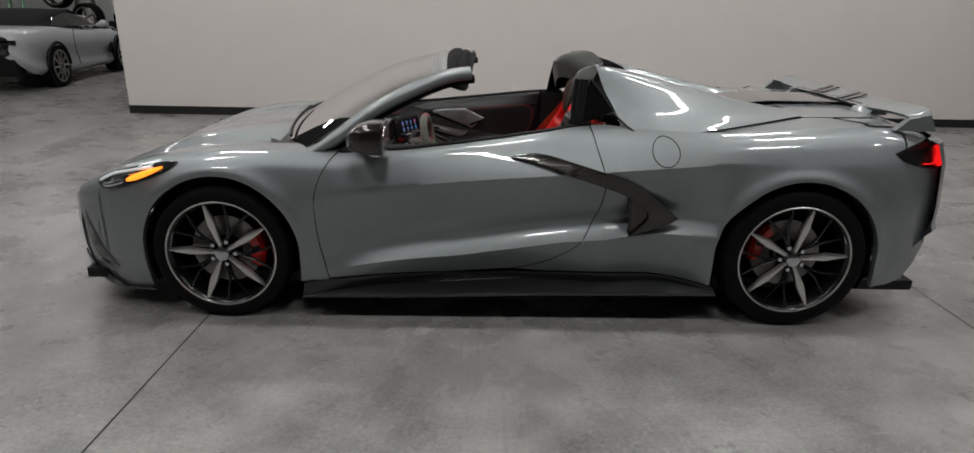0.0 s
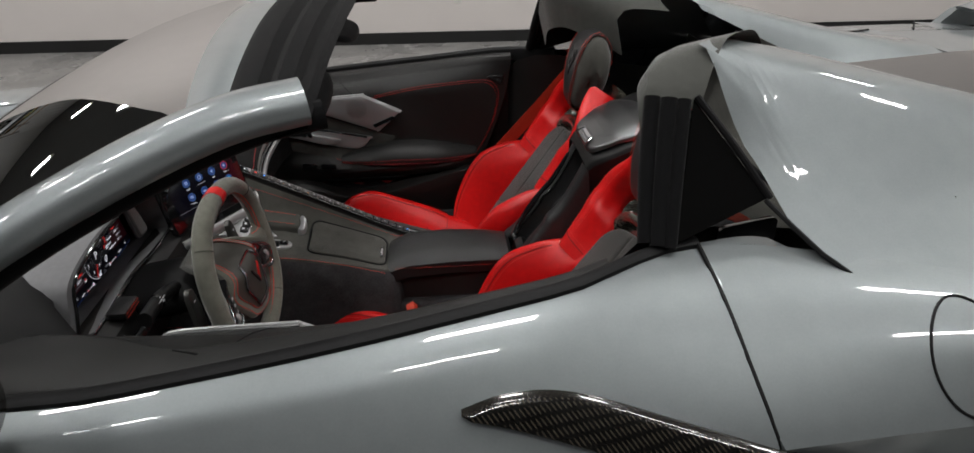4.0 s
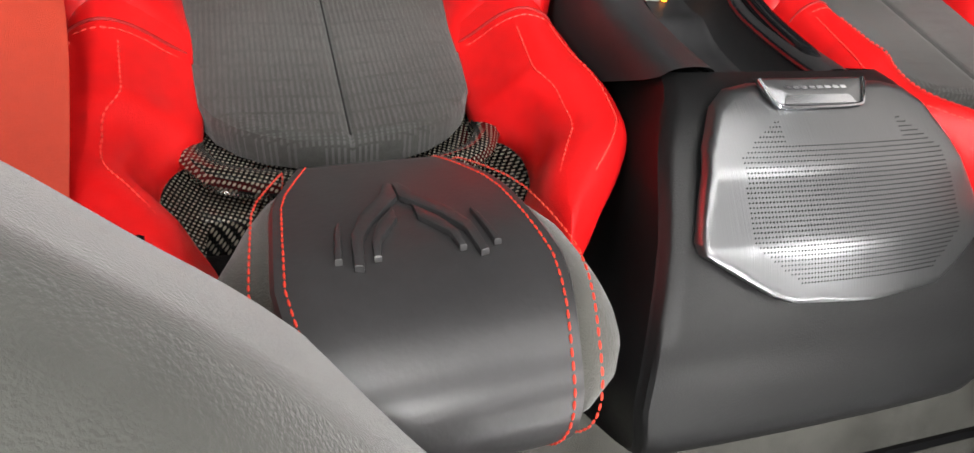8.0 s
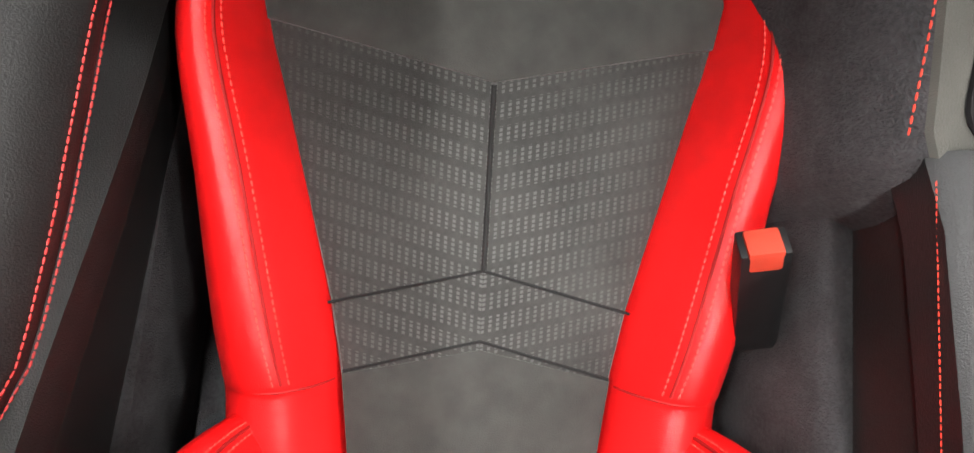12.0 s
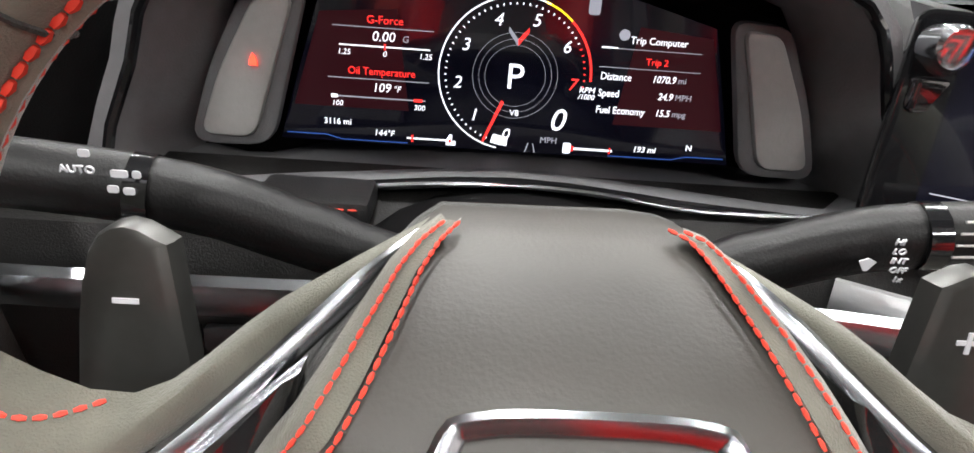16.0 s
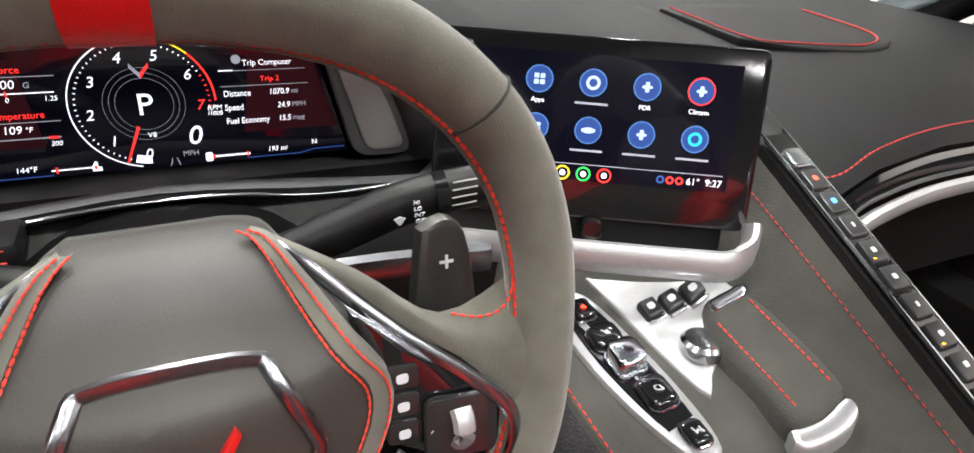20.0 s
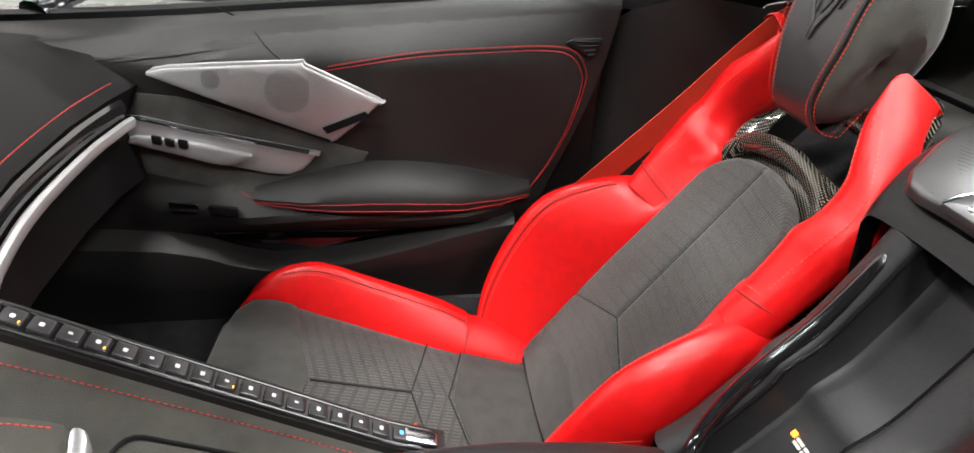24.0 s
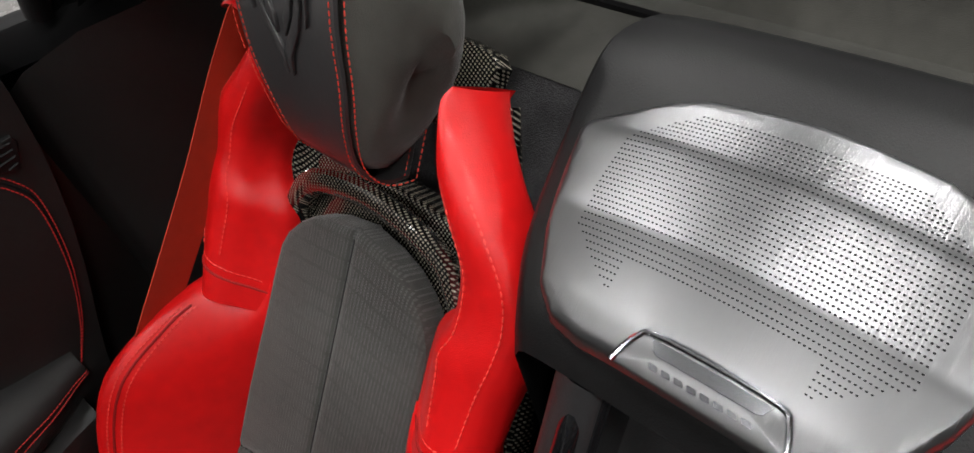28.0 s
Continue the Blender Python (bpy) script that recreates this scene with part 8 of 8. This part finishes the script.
# infotainment screen
ST = Matrix(((0.49, -0.224, 0.835, -0.504), (0.87, 0.126, -0.47, 0.044), (0.0, 0.96, 0.257, 0.784), (0, 0, 0, 1)))


def sc(u, v, h):
    """Touch screen: u from its right edge leftwards negative, v up from the middle."""
    return ST @ Vector((u, v, h))


info = part("touch_screen", slab([(x - 0.12, y) for x, y in rrect(0.24, 0.134, 0.008, 4)], lambda u, v, w: sc(u, v, w - 0.014), 0.015, 0.003, step=0.06), BLACK_GLOSS, car, "glossy touch screen angled to the driver, lit")
part("display", slab([(-0.215, -0.038), (-0.020, -0.038), (-0.020, 0.054), (-0.215, 0.054)], lambda u, v, w: sc(u, v, 0.0011 + w), 0.0003), SCR_BACK, info)


def sw(text, u, v, size, material):
    m = ST @ Matrix.Translation((u, v, 0.0018))
    return word("readout", text, size, m, material, info, 0.0001)


def disc(u, v, r, material, h=0.0016, hole=0.0, parent=None):
    if hole:
        return part("icon_ring", loft([[sc(u + q * math.cos(a), v + q * math.sin(a), h) for q in (hole, r)] for a in (2 * math.pi * k / 24 for k in range(25))]), material, parent or info)
    return part("app_icon", slab([(u + r * math.cos(a), v + r * math.sin(a)) for a in (2 * math.pi * k / 24 for k in range(24))], lambda x, y, w: sc(x, y, h + w), 0.0002), material, parent or info)


APPS = [("Apps", "Services", "PDR", "Climate"), ("Camera", "myCar", "Radio", "Voice")]
for r_ in range(2):
    for c_ in range(4):
        u, v = -0.165 + 0.0390 * c_, 0.034 - 0.0345 * r_
        ic = disc(u, v, 0.0090, APP_BLUE)
        disc(u, v, 0.0100, SCR_RED if (r_, c_) == (0, 3) else APP_RING, 0.0019, 0.0091, ic)
        gm = SCR_CYAN if (r_, c_) == (1, 3) else APP_GLYPH
        if (r_, c_) in ((0, 0), (1, 0)):
            for du, dv in ((-0.0022, 0.0022), (0.0022, 0.0022), (-0.0022, -0.0022), (0.0022, -0.0022)):
                part("glyph", slab(rrect(0.0035, 0.0035 if r_ == 0 else 0.0028, 0.0006, 2), lambda x, y, w: sc(u + du + x, v + dv * (1 if r_ == 0 else 0.8) + y, 0.0020 + w), 0.0002), gm, ic)
        elif (r_, c_) in ((0, 1), (1, 3)):
            disc(u, v, 0.0052, gm, 0.0020, 0.0030, ic)
        elif (r_, c_) == (1, 1):
            part("glyph", slab([(-0.005, -0.001), (-0.0015, -0.001), (-0.0015, -0.0022), (0.0015, -0.0022), (0.0015, -0.001), (0.005, -0.001), (0.005, 0.001), (0.0015, 0.001), (0.0015, 0.0022), (-0.0015, 0.0022), (-0.0015, 0.001), (-0.005, 0.001)], lambda x, y, w: sc(u + x, v + y, 0.0020 + w), 0.0002), gm, ic)
        else:
            part("glyph", slab(rrect(0.0075, 0.0022, 0.001, 3), lambda x, y, w: sc(u + x, v + y, 0.0020 + w), 0.0002), gm, ic)
            part("glyph", slab(rrect(0.0030, 0.0075, 0.001, 3), lambda x, y, w: sc(u + x, v + y, 0.0021 + w), 0.0002), gm, ic)
        if (r_, c_) in ((0, 0), (0, 2), (0, 3), (1, 0)):
            sw(APPS[r_][c_], u, v - 0.0150, 0.0048, SCR_WHITE)
        else:
            part("caption_bar", slab([(u - 0.012, v - 0.0158), (u + 0.012, v - 0.0158), (u + 0.012, v - 0.0142), (u - 0.012, v - 0.0142)], lambda x, y, w: sc(x, y, 0.0016 + w), 0.0002), SCR_DIM, ic)
part("line", slab([(-0.21, -0.0262), (-0.024, -0.0262), (-0.024, -0.0256), (-0.21, -0.0256)], lambda x, y, w: sc(x, y, 0.0015 + w), 0.0002), SCR_DIM, info)
for k, mm in enumerate((SCR_BLUE, SCR_YELLOW, SCR_GREEN, SCR_RED)):
    disc(-0.157 + 0.0155 * k, -0.033, 0.0055, mm, 0.0016, 0.0042)
    disc(-0.157 + 0.0155 * k, -0.033, 0.0022, SCR_WHITE)
for k, mm in enumerate((SCR_BLUE, SCR_RED, SCR_RED)):
    disc(-0.069 + 0.007 * k, -0.032, 0.003, mm, 0.0016, 0.0016)
sw("61\u00b0", -0.045, -0.032, 0.0072, SCR_WHITE)
sw("9:27", -0.030, -0.032, 0.0072, SCR_WHITE)
tr_ = part("screen_tray", sweep(cr([sc(-0.24, -0.093, 0.006), sc(-0.15, -0.093, 0.010), sc(-0.04, -0.092, 0.014), sc(-0.012, -0.090, 0.014), sc(0.0, -0.078, 0.010), sc(0.002, -0.060, 0.004)], 5), 0.0095, 10, (0.7, 1.35)), SATIN, car, "satin silver bar under the screen")
part("usb_recess", slab([(-0.23, -0.088), (-0.012, -0.088), (-0.012, -0.066), (-0.23, -0.066)], lambda u, v, w: sc(u, v, w - 0.03), 0.01), BLACK_PLASTIC, tr_)
part("volume_knob", sweep([sc(-0.115, -0.074, -0.015), sc(-0.115, -0.074, 0.004), sc(-0.115, -0.074, 0.007)], [0.009, 0.009, 0.007], 20), BLACK_GLOSS, tr_)
# gloss black side in the raised grey, which stands for its reflection
blk = part("screen_side", loft([[(-0.640, CY + 0.236, 0.74), (-0.640, CY + 0.225, 0.80), (-0.645, CY + 0.20, 0.85)], [sc(-0.20, -0.06, -0.01), sc(-0.21, 0.0, -0.01), sc(-0.22, 0.066, -0.01)]]), CLUSTER_TRIM_LIT, clu)
part("home_knob", sweep([(-0.628, -0.147, 0.830), (-0.612, -0.147, 0.832), (-0.610, -0.147, 0.832)], [0.011, 0.011, 0.009], 20), CHROME, blk)
part("home_button", slab(rrect(0.02, 0.018, 0.003, 3), lambda u, v, w: (-0.622 + w, -0.148 + u, 0.806 + v), 0.006, 0.002), BLACK_GLOSS, blk)

# --- steering wheel ---
WC, WT = Vector((-0.415, -0.353, 0.742)), radians(9)
WU, WN = Vector((-math.sin(WT), 0, math.cos(WT))), Vector((math.cos(WT), 0, math.sin(WT)))


def wh(u, v, h):
    """Wheel plane: u to the driver's right, v up, h towards the driver."""
    return WC + Vector((0, u, 0)) + WU * v + WN * h


def rim_pt(a, k=1.0):
    c, s_ = math.cos(a), math.sin(a)
    p = 2.45
    u = 0.167 * k * math.copysign(abs(c) ** (2 / p), c)
    v = 0.158 * k * math.copysign(abs(s_) ** (2 / p), s_)
    if v < -0.12 * k:
        v = -0.12 * k + (v + 0.12 * k) * 0.95
    return u, v


wheel_ob = thing("steering_wheel", "grey suede flat-bottomed steering wheel with red stitching", "steering wheel")
N = 96
path = [wh(*rim_pt(2 * math.pi * i / N), 0) for i in range(N)]
rim = part("rim", sweep(path, 0.0172, 14, (1.0, 1.08), up=WN, closed=True), SUEDE_RIM, wheel_ob)
part("top_marker", sweep([wh(*rim_pt(math.pi / 2 + 0.045 * (k / 4)), 0) for k in range(-4, 5)], 0.0182, 14, (1.0, 1.08), up=WN), RED_LEATHER, rim, "red centre mark on the rim")
for hh in (0.0045, -0.0015):
    part("stitching", stitches([wh(*rim_pt(2 * math.pi * i / N, 0.902 + 0.35 * abs(hh)), hh) for i in range(N + 1)], 0.0036, 0.0009, 0.0014), RED_THREAD, rim)
part("rim_joint", sweep([wh(*rim_pt(2 * math.pi * i / N, 0.9035), 0.0015) for i in range(N)], 0.0024, 6, closed=True), SUEDE_RIM, rim)
for a in (0.72, math.pi - 0.72, -0.95, math.pi + 0.95):
    u, v = rim_pt(a)
    nrm = Vector((0, u, 0)) + WU * v
    nrm.normalize()
    part("seam", sweep([wh(u, v, 0) + nrm * 0.0176 * math.cos(b) + WN * 0.0188 * math.sin(b) for b in [math.pi * (k / 10) for k in range(-1, 12)]], 0.0008, 5), SUEDE, rim)
# hub: a rounded pad that falls away at the top
hub_o = xz([(-0.040, 0.0478), (0.0, 0.0485), (0.040, 0.0478), (0.054, 0.039), (0.074, 0.012), (0.091, -0.012), (0.090, -0.036), (0.070, -0.068), (0.050, -0.093), (0.0, -0.098), (-0.050, -0.093), (-0.070, -0.068), (-0.090, -0.036), (-0.091, -0.012), (-0.074, 0.012), (-0.054, 0.039), (-0.040, 0.0478)], 3)[:-1]


def hub_h(u, v):
    return 0.022 - 28.0 * max(0, v + 0.005) ** 2 - 3.2 * u * u * (1 - 0.6 * max(0.0, min(1.0, v / 0.045))) - 1.5 * max(0, -v - 0.05) ** 2


hub = part("hub_pad", slab(hub_o, lambda u, v, w: wh(u, v, hub_h(u, v) - 0.03 + w), 0.030, 0.006, step=0.007), HUB_LEATHER, wheel_ob, "dark leather hub pad with red stitching")
part("hub_shroud", slab([(a * 1.03, b * 1.03 if b < 0.03 else b * 0.97) for a, b in hub_o], lambda u, v, w: wh(u, v, hub_h(u, v) - 0.045 + w), 0.034, 0.008, step=0.02), SUEDE, hub)
edge_ = hub_o[6:] + hub_o[:1]


def hub_skin(u, v, k, off, lift):
    """A point on the hub pad, scaled in from its edge and raised off the skin."""
    q = v * (k + (1 - k) * max(0.0, min(1.0, v / 0.04)))
    c = max(0.0, min(1.0, v / 0.045))
    return wh(u * k, q + lift * c, hub_h(u * k, q) + off)


part("suede_band", loft([[hub_skin(u, v, k_, off, 0.0032) for k_, off in ((0.845, -0.003), (0.85, 0.0010), (0.91, 0.0016), (0.97, 0.0010), (1.01, -0.006))] for u, v in edge_]), SUEDE_LIGHT, hub, "grey suede border of the hub")
for k_, off in ((0.825, 0.0012), (0.945, 0.0026)):
    part("stitching", stitches([hub_skin(u, v, k_, off, 0.0042) for u, v in edge_], 0.0033, 0.0007, 0.0008), RED_THREAD, hub)
hx = [(-0.028, 0.018), (0.0, 0.0195), (0.028, 0.018), (0.036, 0.012), (0.050, -0.020), (0.049, -0.032), (0.034, -0.070), (0.026, -0.075), (-0.026, -0.075), (-0.034, -0.070), (-0.049, -0.032), (-0.050, -0.020), (-0.036, 0.012)]
o = [(p.x, p.y) for p in cr([(a, b, 0) for a, b in hx], 4, True)]
part("hub_ring", sweep([wh(u, v, hub_h(u, v) + 0.002) for u, v in o], 0.0032, 8, (1.2, 0.8), up=WN, closed=True), SMOKED_CHROME, hub, "thin chrome hexagonal ring")
for sg, mm in ((-1, BLACK_GLOSS), (1, SCR_RED)):
    part("emblem", slab([(sg * 0.001, -0.040), (sg * 0.021, -0.006), (sg * 0.019, -0.002), (sg * 0.012, -0.012), (sg * 0.001, -0.026)], lambda u, v, w: wh(u, v, hub_h(u, v) + w), 0.004, 0.001), BRAKE_RED if sg > 0 else BLACK_GLOSS, hub)
for sg in (-1, 1):
    sp_ = part("spoke", bowl([[wh(sg * u, v, h) for u, v, h in r] for r in (
        [(0.044, 0.048, -0.070), (0.049, 0.044, -0.060), (0.054, 0.039, -0.055), (0.058, 0.034, -0.056)],
        [(0.085, 0.030, -0.036), (0.089, 0.024, -0.024), (0.094, 0.013, -0.018), (0.097, 0.006, -0.018)],
        [(0.118, 0.010, -0.014), (0.124, 0.002, 0.000), (0.130, -0.012, 0.003), (0.132, -0.018, 0.001)],
        [(0.158, 0.026, -0.012), (0.166, 0.006, 0.012), (0.168, -0.045, 0.014), (0.160, -0.070, 0.004)])], 4), SUEDE_LIGHT, wheel_ob, "grey suede wheel spoke")
    part("chrome_trim", sweep(cr([wh(sg * u, v, h) for u, v, h in ((0.046, 0.043, -0.060), (0.062, 0.034, -0.041), (0.097, 0.004, -0.014), (0.126, -0.018, 0.004), (0.145, -0.038, 0.011), (0.146, -0.062, 0.010), (0.132, -0.076, 0.008), (0.098, -0.060, 0.006), (0.088, -0.054, 0.0))], 5), 0.0030, 8, (1.3, 0.7), up=WN), SMOKED_CHROME, sp_)
    part("spoke_stitching", stitches(cr([wh(sg * u, v, h) for u, v, h in ((0.150, 0.045, 0.002), (0.150, 0.030, 0.004), (0.145, 0.016, 0.004), (0.134, 0.011, 0.001), (0.120, 0.012, -0.008))], 5), 0.0030, 0.0012, 0.0009), RED_THREAD, sp_)
    pod = part("button_pod", slab([(sg * u, v) for u, v in ((0.074, 0.020), (0.098, 0.000), (0.126, -0.020), (0.144, -0.040), (0.143, -0.064), (0.130, -0.073), (0.098, -0.057), (0.086, -0.050))], lambda u, v, w: wh(u, v, w - 0.022 + 0.16 * (abs(u) - 0.07)), 0.014, 0.003), BLACK_GLOSS, wheel_ob, "glossy black button pod")
    rk = part("rocker_pad", slab([(sg * (0.121 + a), -0.044 + b) for a, b in rrect(0.036, 0.034, 0.006, 3)], lambda u, v, w: wh(u, v, w - 0.006 + 0.16 * (abs(u) - 0.07)), 0.004, 0.001), BTN, pod)
    part("scroll_wheel", sweep([wh(sg * 0.121, -0.054, 0.005), wh(sg * 0.121, -0.049, 0.009), wh(sg * 0.121, -0.044, 0.010), wh(sg * 0.121, -0.039, 0.009), wh(sg * 0.121, -0.034, 0.005)], 0.006, 8, (1.0, 0.6)), SATIN, rk)
    for du, dv in ((0.014, 0), (-0.014, 0), (0, 0.022), (0, -0.022)):
        part("arrow", slab([(sg * 0.121 + du + a, -0.044 + dv * 0.75 + b) for a, b in ((-0.002, -0.001), (0, 0.001), (0.002, -0.001), (0, 0))], lambda u, v, w: wh(u, v, w + 0.0035), 0.0004), ICON, rk)
    for k in range(3):
        bb = part("pod_button", slab([(sg * (0.094 + a), -0.014 - 0.0155 * k + b) for a, b in rrect(0.016, 0.0125, 0.002, 2)], lambda u, v, w: wh(u, v, w - 0.010 + 0.16 * (abs(u) - 0.07)), 0.004, 0.001), BTN, pod)
        part("icon", slab([(sg * 0.094 + a, -0.014 - 0.0155 * k + b) for a, b in rrect(0.006, 0.005, 0.0015, 2)], lambda u, v, w: wh(u, v, w - 0.0015), 0.0004), ICON, bb)
    # shift paddle
    pd = part("shift_paddle", slab([(sg * u, v) for u, v in xz([(0.122, 0.040), (0.136, 0.046), (0.148, 0.036), (0.154, 0.0), (0.154, -0.045), (0.126, -0.045), (0.117, 0.0)], 3)], lambda u, v, w: wh(u, v, w - 0.058), 0.010, 0.004), PADDLE, wheel_ob, "grey metal shift paddle")
    part("sign", slab([(sg * 0.136 - 0.004, 0.0205), (sg * 0.136 + 0.004, 0.0205), (sg * 0.136 + 0.004, 0.0222), (sg * 0.136 - 0.004, 0.0222)], lambda u, v, w: wh(u, v, w - 0.048), 0.0006), ICON, pd)
    if sg > 0:
        part("sign", slab([(0.1352, 0.0175), (0.1368, 0.0175), (0.1368, 0.0252), (0.1352, 0.0252)], lambda u, v, w: wh(u, v, w - 0.0478), 0.0006), ICON, pd)
# column, cowl and stalks
part("column_cowl", loft([[(x, -0.353 + r * math.cos(a) * 1.75, z + r * 0.8 * math.sin(a)) for a in (2 * math.pi * k / 24 for k in range(24))] for x, r, z in ((-0.49, 0.040, 0.705), (-0.50, 0.046, 0.706), (-0.53, 0.052, 0.708), (-0.58, 0.054, 0.700), (-0.66, 0.054, 0.685))], True, True), COWL_BLACK, car)
for sg in (-1, 1):
    stalk = part("control_stalk", sweep(cr([(-0.53, -0.353 + sg * 0.055, 0.738), (-0.53, -0.353 + sg * 0.095, 0.750), (-0.525, -0.353 + sg * 0.14, 0.766), (-0.52, -0.353 + sg * 0.215, 0.775)], 5), [0.011] * 4 + [0.0125] * 12, 12, (1, 1.1)), BLACK_PLASTIC, car, "black column stalk with printed symbols")
    part("end_ring", sweep([(-0.524, -0.353 + sg * 0.150, 0.768), (-0.523, -0.353 + sg * 0.158, 0.769)], 0.0142, 14), BLACK_GLOSS, stalk)
    def on_stalk(y, z):
        return Matrix(((0, 0.25, 0.97, -0.5085), (1, 0, 0, y), (0, 0.97, -0.25, z), (0, 0, 0, 1)))
    if sg > 0:
        for k, tx in enumerate(("HI", "LO", "INT", "OFF", "1x")):
            word("marking", tx, 0.0040, on_stalk(-0.219 + 0.001 * k, 0.7715 - 0.0040 * k), ICON, stalk)
        for k in range(4):
            part("grip_groove", sweep([(-0.5095, -0.196, 0.781 - 0.005 * k), (-0.5095, -0.180, 0.782 - 0.005 * k)], 0.0006, 5), PANEL_GREY, stalk)
        part("wiper_symbol", slab([(-0.0035, 0.0015), (0, 0.003), (0.0035, 0.0015), (0.0008, -0.0025), (-0.0008, -0.0025)], lambda u, v, w: (-0.5090 + w, -0.229 + u, 0.761 + v), 0.0005), ICON, stalk)
    else:
        word("marking", "AUTO", 0.0045, on_stalk(-0.522, 0.781), ICON, stalk)
        for y, z, w_ in ((-0.508, 0.780, 0.006), (-0.502, 0.780, 0.003), (-0.511, 0.774, 0.004), (-0.5055, 0.7735, 0.004), (-0.519, 0.787, 0.004)):
            part("symbol", slab(rrect(w_, 0.0028, 0.0008, 2), lambda u, v, w: (-0.5095 + w, y + u, z + v), 0.0005), ICON, stalk)
# lower dash, knee trim, pedals
part("lower_dash", loft([[(x, y, z) for x, z in ((-0.66, 0.735), (-0.60, 0.715), (-0.585, 0.68), (-0.60, 0.60), (-0.68, 0.50), (-0.95, 0.42))] for y in (-0.64, -0.5, -0.35, -0.2, -0.12)]), BLACK_LEATHER, car, "black lower dash")
part("dash_bar", sweep(cr([(-0.580, -0.62, 0.688), (-0.575, -0.5, 0.690), (-0.575, -0.25, 0.692), (-0.565, -0.14, 0.690)], 5), 0.010, 8, (0.7, 1.2)), SMOKED_CHROME, car)
part("driver_vent_trim", box((-0.63, -0.492, 0.722), (-0.592, -0.432, 0.738), 0.005), GREY_LEATHER, car)
for z in (0.7265, 0.7345):
    part("stitching", stitches([(-0.591, -0.488, z), (-0.591, -0.435, z)], 0.0045, 0.002, 0.0008), RED_THREAD, car)
for k, tx in enumerate(("INFO", "+")):
    part("lower_button", slab(rrect(0.020, 0.014, 0.002, 2), lambda u, v, w: (-0.582 + w, -0.528 + 0.022 * k + u, 0.662 + v), 0.005, 0.001), BTN, car)
word("marking", "INFO", 0.0048, Matrix(((0, 0, 1, -0.5768), (1, 0, 0, -0.528), (0, 1, 0, 0.662), (0, 0, 0, 1))), ICON, car)
part("dead_pedal", box((-1.12, -0.62, 0.22), (-1.04, -0.54, 0.42), 0.01), STEEL, car)
for y, w in ((-0.40, 0.045), (-0.26, 0.028)):
    part("pedal", box((-1.05, y - w, 0.28), (-1.02, y + w, 0.40), 0.008), STEEL, car)
for sg in (-1, 1):
    fm = thing("floor_mat", "black carpet floor mat with red stitched edges", "floor mat", "floor mats")
    o = [(x, sg * y) for x, y in xz([(-1.10, 0.20), (-0.72, 0.166), (-0.40, 0.170), (-0.16, 0.18), (-0.16, 0.60), (-0.45, 0.615), (-0.72, 0.640), (-1.08, 0.62)], 3)]
    part("carpet_pad", slab(o, lambda u, v, w: (u, v, 0.2055 + w), 0.010, 0.004), MAT, fm)
    part("stitching", stitches([Vector((u, v * 0.985 + sg * 0.004, 0.2162)) for u, v in o], 0.006, 0.002, 0.0011), DARK_THREAD, fm)
